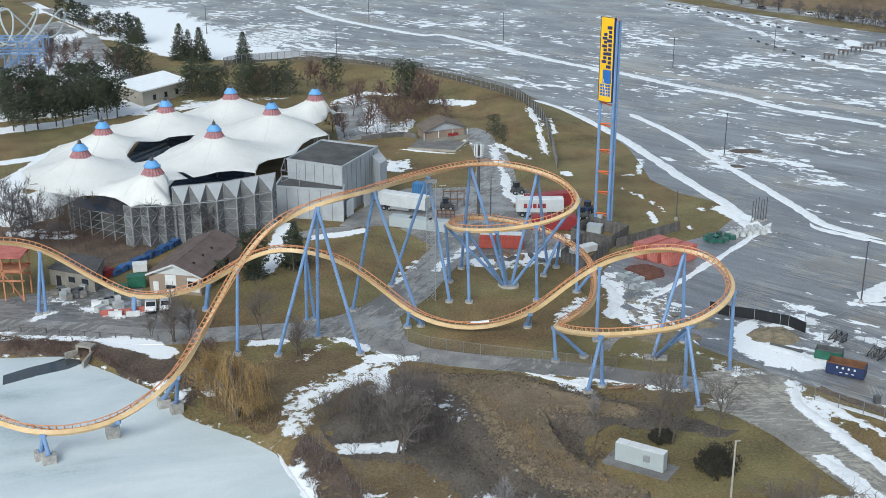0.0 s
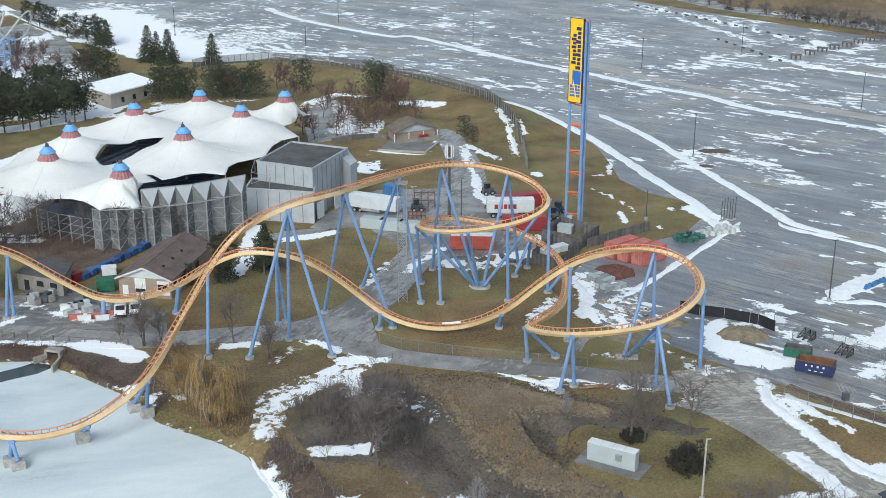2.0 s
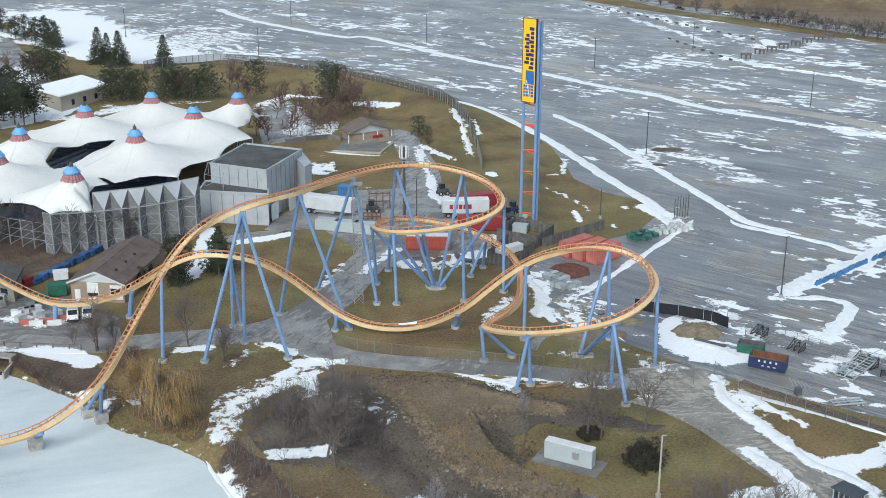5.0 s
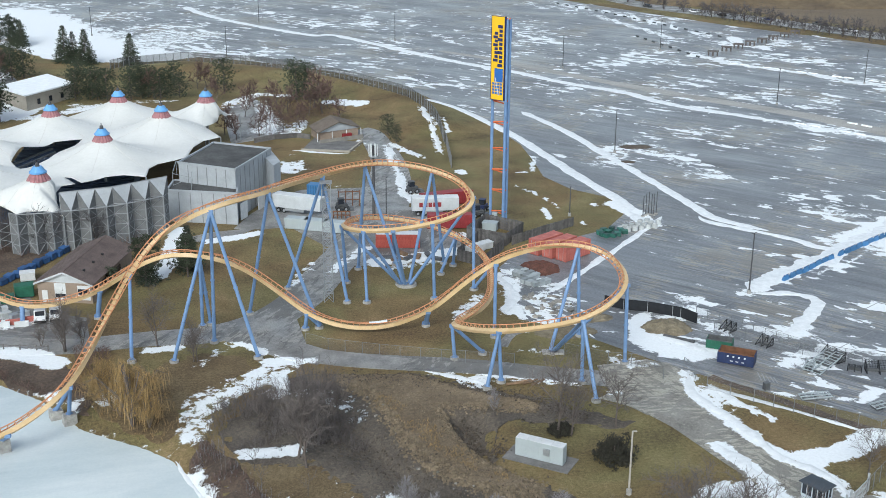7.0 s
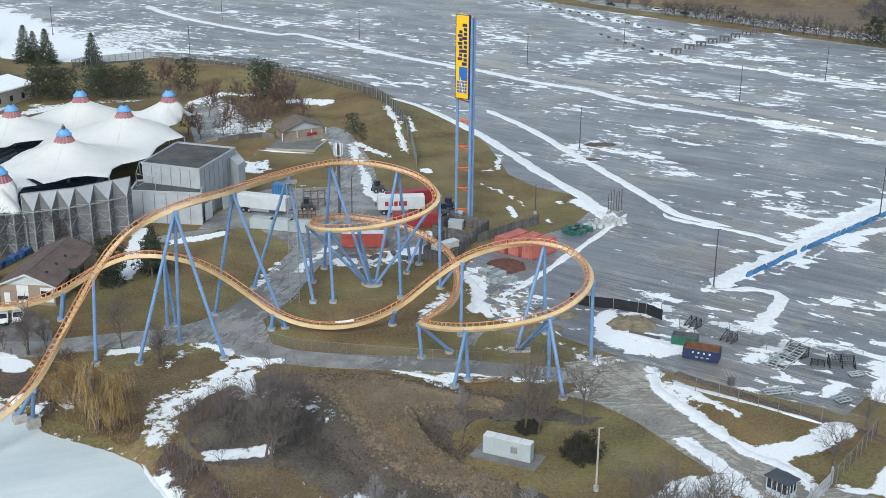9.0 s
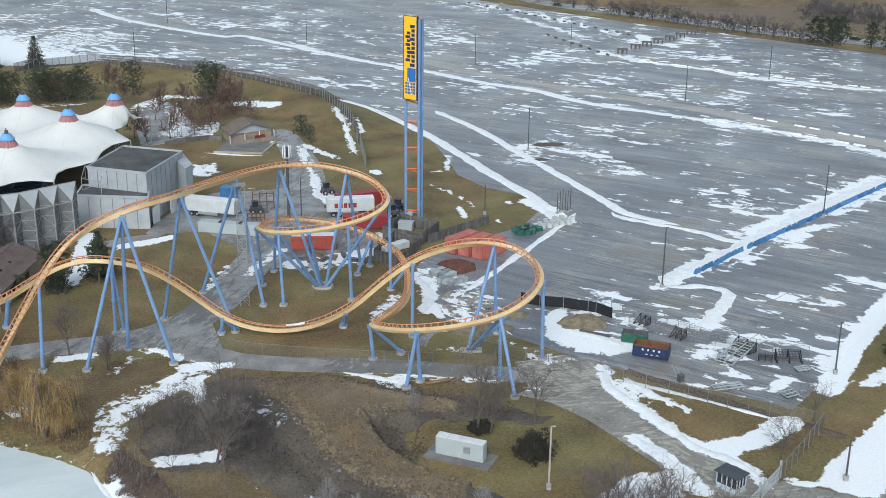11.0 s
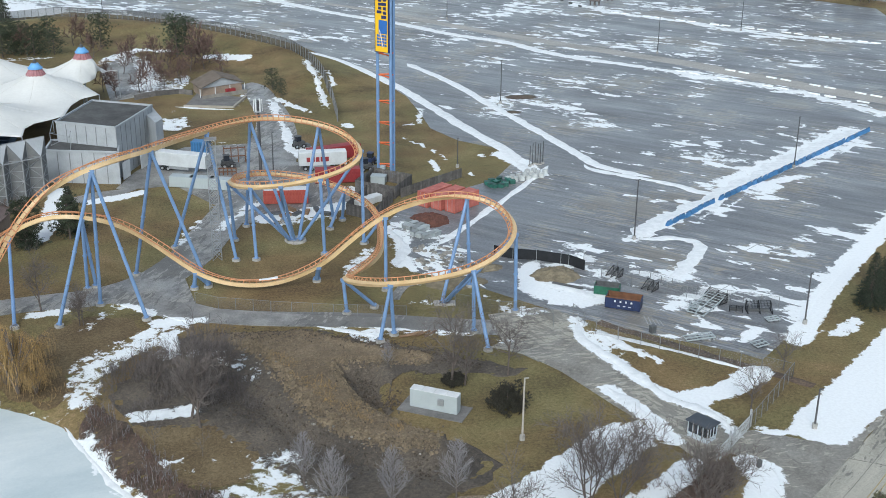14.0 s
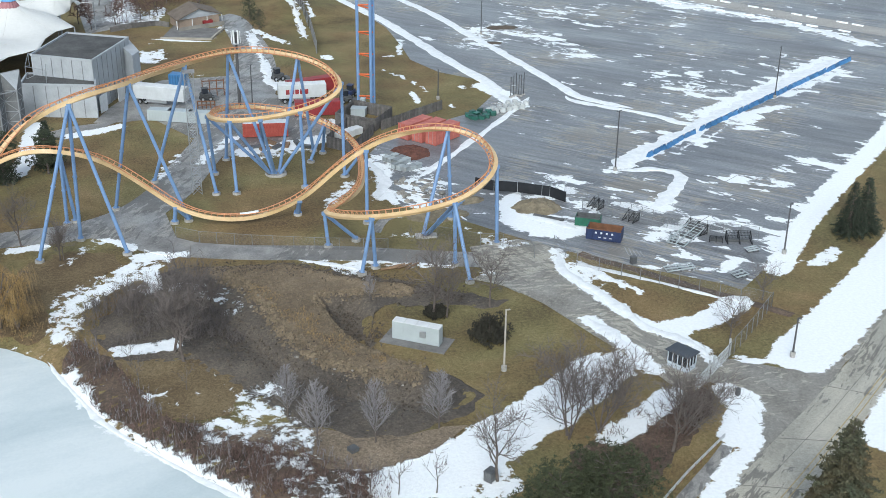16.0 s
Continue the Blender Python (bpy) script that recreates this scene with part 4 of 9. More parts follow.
snow_bank([(28.6, 201.7), (30.1, 195.1), (29.5, 188.4), (27.8, 183.2)], 1.8)
snow_bank([(12.3, 161), (18, 158.1), (21.8, 155.3)], 1.1)
snow_bank([(53.2, 153.3), (56, 147.1), (59.3, 141.4)], 1.0)
snow_bank([(51.8, 153), (57.1, 149.1), (63.6, 143.1), (71.1, 136.3)], 0.8)
snow_bank([(41.2, 163.4), (43.5, 160.6), (44.6, 161.8)], 1.0)
snow_bank([(29.4, 186.3), (35.6, 183.2), (40.6, 171)], 0.9)

snow_bank([(-11.4, 297), (-3.6, 294), (3.5, 292.2)], 1.2)
snow_bank(POND[8:14], 0.8, 0.06, rough=1.2)
snow_bank([(49.8, 175.8), (52.8, 169.8), (57.2, 164.4)], 2.6, rough=0.8)


# ---- the roller coaster ----
CLIMB = [(-62.6, 140, 5.2), (-57.9, 138.8, 4), (-53.1, 137.4, 3.2), (-48.1, 137.7, 3), (-43.5, 140, 3.4), (-40.3, 142.6, 4.6), (-36.9, 146.8, 6.6), (-34.5, 152.9, 9.5), (-31.6, 161, 13.8), (-29.6, 164.7, 16.8), (-26.5, 167.4, 20.3), (-22.8, 169, 22.8), (-19.2, 170.3, 24), (-15.1, 173.9, 24.2), (-10.9, 179.7, 23.8)]
HELIX = [(-6.8, 186.1, 23.3), (-2.3, 192.2, 22.8), (1.6, 196.3, 22.5), (6.5, 200.4, 22), (11.5, 201.5, 21.4), (16.5, 201, 20.4), (20.4, 199.4, 19.2), (22.5, 196.1, 17.9), (22.5, 193, 16.6), (19.7, 191, 15.4), (15.6, 190.1, 14.4), (10.1, 190.1, 13.5), (4.4, 191.6, 12.8), (1.9, 194.7, 12.2), (1.3, 199.5, 11.4), (3.2, 204.3, 10.6), (6.9, 207.3, 9.9), (12.1, 208, 9), (17.3, 207.1, 8), (20.8, 204.8, 7), (24, 200.7, 6.2), (25.7, 193.7, 5.7), (25.3, 185, 5.4), (23.8, 177.5, 5.3)]
TURN = [(20.8, 171.2, 5.4), (17.7, 166.6, 5.8), (17.3, 164.3, 6.3), (18.9, 161.3, 7), (23, 156, 8.8), (28.6, 155.1, 9.6), (34.5, 156, 10.3), (38.9, 158.1, 11.6), (42, 162, 13), (42.3, 166.4, 14.2), (40.6, 170, 15.2), (37, 171.6, 16), (32, 172.7, 15.8), (27.7, 173.2, 14.8), (24.1, 174.1, 13)]
RETURN = [(19.2, 174.4, 9.4), (14.1, 176.1, 4.4), (8.7, 176, 2.2), (4.5, 176.2, 1.6), (0.1, 176.7, 1.9), (-4.3, 177.6, 3.3), (-9.5, 178.9, 6.9), (-15.9, 179.9, 11.3), (-19.4, 179.2, 13), (-23, 178.8, 13.8), (-26.7, 179.7, 13.6), (-31.7, 181.6, 11.6), (-35.9, 183.7, 8.4), (-41, 184.7, 5.2), (-45.8, 184.7, 3.9), (-51.8, 184.9, 3.6), (-57.2, 185.6, 5.8), (-62.5, 185.3, 9.3), (-66.3, 185, 11.6), (-70.2, 184.3, 13), (-77, 180.8, 14.4)]


def spline(ctrl, step=0.5):
    """Catmull-Rom through ctrl, resampled evenly and eased."""
    p = np.array(ctrl, float)
    p = np.vstack([2 * p[0] - p[1], p, 2 * p[-1] - p[-2]])
    out = []
    for i in range(1, len(p) - 2):
        t0, t1, t2, t3 = 0, *np.cumsum([np.linalg.norm(p[i + k] - p[i + k - 1]) ** 0.5 + 1e-6 for k in range(3)])
        for t in np.linspace(t1, t2, 40, endpoint=False):
            a1 = (t1 - t) / (t1 - t0) * p[i - 1] + (t - t0) / (t1 - t0) * p[i]
            a2 = (t2 - t) / (t2 - t1) * p[i] + (t - t1) / (t2 - t1) * p[i + 1]
            a3 = (t3 - t) / (t3 - t2) * p[i + 1] + (t - t2) / (t3 - t2) * p[i + 2]
            b1 = (t2 - t) / (t2 - t0) * a1 + (t - t0) / (t2 - t0) * a2
            b2 = (t3 - t) / (t3 - t1) * a2 + (t - t1) / (t3 - t1) * a3
            out.append((t2 - t) / (t2 - t1) * b1 + (t - t1) / (t2 - t1) * b2)
    out = np.array(out)
    s = np.r_[0, np.cumsum(np.linalg.norm(np.diff(out, axis=0), axis=1))]
    u = np.arange(0, s[-1], step)
    q = np.c_[[np.interp(u, s, out[:, k]) for k in range(3)]].T
    w = np.exp(-0.5 * (np.arange(-9, 10) / 3.5) ** 2)
    w /= w.sum()
    pad = np.vstack([np.repeat(q[:1], 9, 0), q, np.repeat(q[-1:], 9, 0)])
    e = np.c_[[np.convolve(pad[:, k], w, "valid") for k in range(3)]].T
    e[:9], e[-9:] = q[:9], q[-9:]
    return e


PATH = spline(CLIMB + HELIX + TURN + RETURN)


def path_frames():
    """Side and up of the track at each sample: banked into its bends."""
    d = np.gradient(PATH, axis=0)
    head = np.unwrap(np.arctan2(d[:, 1], d[:, 0]))
    w = np.ones(25) / 25
    curve = np.convolve(np.gradient(head, 0.5), w, "same")
    bank = np.clip(curve * 17, -1.1, 1.1)
    bank = np.convolve(bank, w, "same")
    out = []
    for v, b in zip(d, bank):
        f = Vector(v).normalized()
        s = f.cross(Vector((0, 0, 1))).normalized()
        u = s.cross(f)
        q = Matrix.Rotation(-b, 3, f)
        out.append((q @ s, q @ u))
    return out


FRAMES = path_frames()
POINTS = [Vector(p) for p in PATH]


def tube(r, u0, v0, n=6):
    return [(u0 + r * math.cos(2 * math.pi * k / n), v0 + r * math.sin(2 * math.pi * k / n)) for k in range(n)]


coaster = thing("roller_coaster_track", Matrix(), "yellow steel roller coaster track with orange rails on blue supports", "roller coaster")
spine = part_mesh("spine", mesh_of("spine", *sweep(POINTS, FRAMES, [(-0.24, -1.0), (0.24, -1.0), (0.24, -0.36), (-0.24, -0.36)])), M_TRACK, coaster, "pale yellow box beam")
for side in (-1, 1):
    smooth(part_mesh("rail", mesh_of("rail", *sweep(POINTS, FRAMES, tube(0.08, 0.5 * side, 0.1))), M_RAIL, coaster, "orange running rail"))
tie_bm = bmesh.new()
add_box(tie_bm, (1.0, 0.12, 0.1), Matrix.Translation((0, 0, 0.0)))
for side in (-1, 1):
    add_rod(tie_bm, (0.46 * side, 0, 0.05), (0.16 * side, 0, -0.4), 0.06, None, 4)
tie_mesh = bpy.data.meshes.new("tie")
tie_bm.to_mesh(tie_mesh)
tie_bm.free()
tie_mesh.materials.append(M_TIE)
far_ties = []
for n, i in enumerate(range(2, len(POINTS) - 2, 2)):
    s, u = FRAMES[i]
    f = s.cross(u)
    m = Matrix((s, -f, u)).transposed().to_4x4()
    m.translation = POINTS[i]
    if PATH[i][1] < 172 and PATH[i][0] > -62:
        tie = new("tie", tie_mesh)
        tie.parent, tie.matrix_basis = coaster, m
    else:
        far_ties.append(m)


def joined(me, places):
    """Vertices and faces of many copies of a mesh."""
    base = [v.co.copy() for v in me.vertices]
    polys = [tuple(p.vertices) for p in me.polygons]
    vs, fs = [], []
    for m in places:
        k = len(vs)
        vs += [tuple(m @ c) for c in base]
        fs += [tuple(i + k for i in p) for p in polys]
    return vs, fs


tagged(part_mesh("tie_rest", mesh_of("tie_rest", *joined(tie_mesh, far_ties)), M_TIE, coaster), kind="stuff")


near_snow = int(np.argmin(np.hypot(PATH[:, 0] - 6.2, PATH[:, 1] - 176.7) + 0.05 * PATH[:, 2]))
span_snow = slice(near_snow - 3, near_snow + 4)
track_snow = part_mesh("snow_patch", mesh_of("snow_patch", *sweep(POINTS[span_snow], FRAMES[span_snow], [(-0.42, 0.1), (0.42, 0.1), (0.34, 0.24), (0.05, 0.3), (-0.3, 0.22)])), M_SNOWBANK)
tagged(track_snow, "small patch of old snow lying on the track ties", "snow")


def support(near, bases, r=0.29, pier=0.0, label="blue painted tubular steel support under the roller coaster"):
    """Blue columns from footings to the track sample nearest to near."""
    i = int(np.argmin(np.linalg.norm(PATH - np.array(near), axis=1)))
    s, u = FRAMES[i]
    top = POINTS[i] - u * 1.0
    bx, by = np.mean(bases, axis=0)
    th = thing("coaster_support", Matrix.Translation((bx, by, gz(bx, by))), label, "support", "coaster supports")
    part("saddle", box_bm((0.8, 0.6, 0.5), Matrix.Translation(top + Vector((0, 0, -0.3))), 0.05), M_BLUE, th, world_space=True)
    for x, y in bases:
        z = gz(x, y)
        b = Vector((x, y, z + (pier - 0.34 if pier else 0.4)))
        bm = rod_bm(b, top, r, r * 0.92, 12)
        d = (top - b).normalized()
        add_rod(bm, b, b + d * 0.12, r * 1.6, None, 12)
        if (top - b).length > 12:
            mid = b.lerp(top, 0.48)
            add_rod(bm, mid - d * 0.1, mid + d * 0.1, r * 1.25, None, 12)
        part("column", bm, M_BLUE, th, world_space=True)
        if pier:
            bm = box_bm((1.8, 1.5, pier), Matrix.Translation((x, y, z - 0.3)) @ pose(0, 0, 0, 0, 0, 25), 0.06)
        else:
            bm = rod_bm((x, y, z - 0.5), (x, y, z + 0.4), 0.75, 0.7, 12)
        part("footing", bm, M_FOOT, th, "grey concrete footing", world_space=True)
    return th


support([(-19.2, 170.3, 24)][0], [(-25.4, 167.1), (-12.8, 167.6), (-20, 174.2)])
support([(-10.9, 179.7, 23.8)][0], [(-15.2, 185.8), (-3.6, 178.9)])
support([(-2.5, 192.2, 22.8)][0], [(-9.2, 197.3), (1.1, 189.7)])
support([(5.3, 199.6, 22.1)][0], [(3.4, 206.5), (11.2, 197.6)])
support([(16.7, 200.7, 20.4)][0], [(12.3, 197.6), (19.5, 208.4)])
support([(22.7, 195, 17.2)][0], [(23.5, 194.3), (12.5, 197.1)])
support([(15.6, 190.1, 14.4)][0], [(16.2, 190.2)])
support([(9, 190.4, 13.3)][0], [(10.4, 208.4), (11.5, 197.1)])
support([(4.4, 191.6, 12.8)][0], [(4.5, 189.4), (10.7, 197.3)])
support([(1.4, 198.2, 11.6)][0], [(1.2, 199.4), (10.5, 197.9)])
support([(20.8, 204.8, 7)][0], [(21.1, 207.1), (18.4, 202.6)])
support([(24.1, 174.1, 13)][0], [(24.4, 173)])
support([(25.7, 192.5, 5.7)][0], [(23.7, 194.5)])
support([(17.4, 164.9, 6.2)][0], [(17.2, 165), (21.7, 166.5)])
support([(23, 156, 8.8)][0], [(20.9, 154.3), (23.2, 156.3)])
support([(34.5, 156, 10.3)][0], [(35, 155.2), (35.8, 149), (32.6, 165.9)])
support([(42, 162, 13)][0], [(42.9, 161.4), (33, 166.3)])
support([(37.2, 171.6, 16)][0], [(32.3, 166.3), (38, 172.4)])
support([(13.4, 175.9, 4)][0], [(13.8, 178.4)], 0.42)
support([(-5.3, 177.6, 3.8)][0], [(-5.8, 178.4), (-3.6, 179.3)], 0.34)
support([(-21.8, 178.9, 13.7)][0], [(-22.5, 180.8), (-21.3, 181.8)])
support([(-34.2, 183.9, 9.6)][0], [(-31.8, 167.6)])
support([(-39.5, 184.7, 5.8)][0], [(-40.1, 185.8)], 0.42)
support([(-51.8, 184.9, 3.6)][0], [(-51.9, 184.2)], 0.42)
support([(-66.3, 185, 11.6)][0], [(-67.9, 184.2), (-66.9, 184.8)])
support([(-36.9, 146.8, 6.6)][0], [(-39.7, 151.8)] + [(-37.5, 150)], pier=1.9)
support([(-51.8, 137.5, 3.1)][0], [(-52.3, 136.8)] + [(-51, 135.8)], pier=1.9)
support([(-43.5, 140, 3.4)][0], [(-44.6, 142.8)], 0.42, pier=2.6)


ob = part("concrete_slab", box_bm((3.4, 1.5, 0.5), Matrix(), 0.04), M_FOOT)
ob.matrix_basis = Matrix.Translation((32.7, 166.2, gz(32.7, 166.2) - 0.15)) @ pose(0, 0, 0, 0, 0, -4)
tagged(ob, "long concrete footing slab under two blue columns", "slab")

# ---- more materials ----
M_BARK = mat("grey_bark", (0.12, 0.1, 0.09), 0.95, 0.3, 2.0, fine=0.2)
M_TWIG = mat("bare_twigs", (0.14, 0.12, 0.112), 0.95, 0.25, 0.6, islands=0.25)
M_GREYTWIG = mat("weathered_grey_twigs", (0.135, 0.117, 0.112), 0.95, 0.25, 0.6, islands=0.3)
M_ROADTWIG = mat("purple_brown_twigs", (0.1, 0.093, 0.1), 0.95, 0.25, 0.6, islands=0.25)
M_PALETWIG = mat("pale_grey_twigs", (0.23, 0.22, 0.23), 0.95, 0.2, 0.6, islands=0.2)
M_REDTWIG = mat("red_brown_twigs", (0.135, 0.088, 0.075), 0.95, 0.3, 0.5, islands=0.3)
M_WILLOW = mat("golden_willow_twigs", (0.3, 0.2, 0.085), 0.9, 0.3, 0.5, islands=0.35)
M_NEEDLE = mat("dark_needles", (0.046, 0.062, 0.043), 0.9, 0.4, 0.7, color2=(0.085, 0.105, 0.063), islands=0.35)
M_GREENNEEDLE = mat("green_needles", (0.045, 0.062, 0.035), 0.9, 0.4, 0.7, color2=(0.095, 0.108, 0.055), islands=0.4)
M_SPRUCE = mat("spruce_needles", (0.03, 0.045, 0.036), 0.9, 0.4, 0.7, color2=(0.06, 0.078, 0.05), islands=0.35)
M_BROWNTOP = mat("brown_cone_needles", (0.15, 0.115, 0.06), 0.9, 0.4, 0.35, color2=(0.07, 0.09, 0.06), islands=0.35)
M_YEW = mat("dark_shrub_leaves", (0.035, 0.033, 0.024), 0.9, 0.4, 0.9, islands=0.35)
M_RED = mat("red_container_paint", (0.4, 0.06, 0.045), 0.55, 0.2, 0.8, color2=(0.5, 0.12, 0.09), fine=0.1)
M_DKRED = mat("dark_red_container_paint", (0.26, 0.03, 0.035), 0.55, 0.2, 0.8, fine=0.1)
M_SALMON = mat("faded_red_container_paint", (0.44, 0.1, 0.08), 0.6, 0.2, 0.6, color2=(0.56, 0.2, 0.16), fine=0.1)
M_OFFWHITE = mat("dull_white_paint", (0.66, 0.68, 0.69), 0.55, 0.12, 0.7, fine=0.06)
M_CARWHITE = mat("white_car_paint", (0.78, 0.79, 0.8), 0.25, 0.04, 0.7)
M_BLACK = mat("black_rubber", (0.022, 0.022, 0.024), 0.8, 0.3, 2.0)
M_GLASS = mat("dark_window_glass", (0.025, 0.03, 0.04), 0.12, 0.2, 1.0)
M_WOOD = mat("weathered_fence_boards", (0.125, 0.118, 0.115), 0.9, 0.3, 1.2, fine=0.2, objects=0.25)
M_OLDWOOD = mat("brown_timber", (0.2, 0.13, 0.08), 0.9, 0.3, 1.2, fine=0.2, objects=0.2)
M_SHINGLE = mat("brown_shingles", (0.14, 0.105, 0.095), 0.95, 0.25, 0.5, fine=0.25, objects=0.1)
M_STUCCO = mat("tan_wall", (0.3, 0.235, 0.185), 0.9, 0.12, 0.7, fine=0.12)
M_BLOCK = mat("beige_block_wall", (0.36, 0.33, 0.28), 0.9, 0.12, 0.5, fine=0.1)
M_CYAN = mat("sky_blue_cap", (0.14, 0.36, 0.68), 0.5, 0.1, 0.8)
M_TRAILER = mat("dull_trailer_paint", (0.52, 0.55, 0.57), 0.5, 0.12, 0.5, fine=0.06)
M_SEAM = mat("grey_seam", (0.62, 0.605, 0.57), 0.8, 0.1, 1.0)
M_SKIRT = mat("dull_red_skirt", (0.33, 0.15, 0.16), 0.7, 0.25, 1.2, fine=0.1)
M_SEATBLUE = mat("dark_blue_seats", (0.08, 0.12, 0.2), 0.6, 0.3, 1.2)
M_BARRIER = mat("blue_plastic_barrier", (0.05, 0.165, 0.35), 0.5, 0.2, 0.8, objects=0.3)
M_GREEN = mat("green_dumpster_paint", (0.02, 0.12, 0.075), 0.55, 0.25, 1.0, fine=0.1)
M_NAVYBOX = mat("navy_container_paint", (0.02, 0.035, 0.1), 0.55, 0.25, 1.0, fine=0.1)
M_RUST = mat("rusty_steel", (0.16, 0.075, 0.04), 0.85, 0.3, 1.2, fine=0.2)
M_SCRAP = mat("dark_scrap_metal", (0.09, 0.095, 0.1), 0.6, 0.35, 1.0, fine=0.2, objects=0.4)
M_PALEBOX = mat("pale_grey_cabinet", (0.4, 0.45, 0.47), 0.5, 0.06, 0.5, fine=0.04)
M_TANK = mat("white_plastic_tank", (0.46, 0.48, 0.48), 0.5, 0.12, 1.0, objects=0.15)
M_TEAL = mat("green_plastic_bin", (0.03, 0.12, 0.095), 0.5, 0.2, 1.0, objects=0.6)
M_MESH = mat("black_silt_cloth", (0.016, 0.018, 0.022), 0.9, 0.3, 1.0)
M_STONE = mat("rubble", (0.26, 0.245, 0.22), 0.95, 0.3, 1.0, fine=0.2, objects=0.35)
M_SNOWCAP = mat("old_snow", SNOW, 0.8, 0.06, 0.6, bump=0.4)
M_POLE = mat("dark_lamp_pole", (0.075, 0.075, 0.08), 0.6, 0.2, 1.0)
M_TIMBERORANGE = mat("orange_timber", (0.45, 0.2, 0.11), 0.8, 0.2, 0.8, fine=0.1)
M_CHAIN = mat("chain_link", (0.2, 0.2, 0.2), 0.6, 0.2, 2.0, metal=0.3)
M_CHAIN.node_tree.nodes["Principled BSDF"].inputs["Alpha"].default_value = 0.18
M_CHAINDARK = mat("dark_fence_screen", (0.1, 0.1, 0.1), 0.8, 0.2, 2.0)
M_CHAINDARK.node_tree.nodes["Principled BSDF"].inputs["Alpha"].default_value = 0.6
M_RIBSHADOW = mat("rib_shadow_grey", (0.2, 0.21, 0.22), 0.7, 0.15, 0.5, fine=0.08)
M_ALU = mat("dull_aluminium", (0.5, 0.52, 0.53), 0.5, 0.15, 2.0, metal=0.3)
M_TRUSS = mat("dull_truss_steel", (0.3, 0.315, 0.33), 0.6, 0.15, 2.0, metal=0.2)
# grey of the mesh screens; on the upper folds it paints shade
M_SCREENFOLD = mat("mesh_and_fold_shade_grey", (0.15, 0.157, 0.163), 0.8, 0.2, 0.6, fine=0.15)
M_PALEWOOD = mat("pale_wood", (0.4, 0.37, 0.33), 0.9, 0.2, 1.5, fine=0.1)
M_PAINT = mat("white_line_paint", (0.36, 0.365, 0.365), 0.8, 0.25, 1.5, fine=0.2)


def tube_along(vs, fs, pts, radii, n):
    """Appends a tapering n-sided tube."""
    k0 = len(vs)
    for i, (p, r) in enumerate(zip(pts, radii)):
        d = (pts[min(i + 1, len(pts) - 1)] - pts[max(i - 1, 0)]).normalized()
        a = d.orthogonal().normalized()
        b = d.cross(a)
        for k in range(n):
            t = 2 * math.pi * k / n
            vs.append(tuple(p + (a * math.cos(t) + b * math.sin(t)) * r))
    for i in range(len(pts) - 1):
        for k in range(n):
            j = (k + 1) % n
            fs.append((k0 + i * n + k, k0 + i * n + j, k0 + (i + 1) * n + j, k0 + (i + 1) * n + k))


def prism(bm, poly, z0, z1):
    """A closed prism over a plan polygon."""
    lo, hi = [bm.verts.new((x, y, z0)) for x, y in poly], [bm.verts.new((x, y, z1)) for x, y in poly]
    n = len(poly)
    bm.faces.new(hi), bm.faces.new(lo[::-1])
    for i in range(n):
        bm.faces.new((lo[i], lo[(i + 1) % n], hi[(i + 1) % n], hi[i]))
    bmesh.ops.recalc_face_normals(bm, faces=bm.faces)
    return bm


def heading(a, b):
    """Degrees of the way from a to b in plan."""
    return math.degrees(math.atan2(b[1] - a[1], b[0] - a[0]))


def along(a, b, step):
    """Even places on the way from a to b, at about step."""
    n = max(1, round(math.dist(a, b) / step))
    return [(a[0] + (b[0] - a[0]) * i / n, a[1] + (b[1] - a[1]) * i / n) for i in range(n + 1)]


def on_ground(x, y, rz=0.0):
    return pose(x, y, gz(x, y), 0, 0, rz)


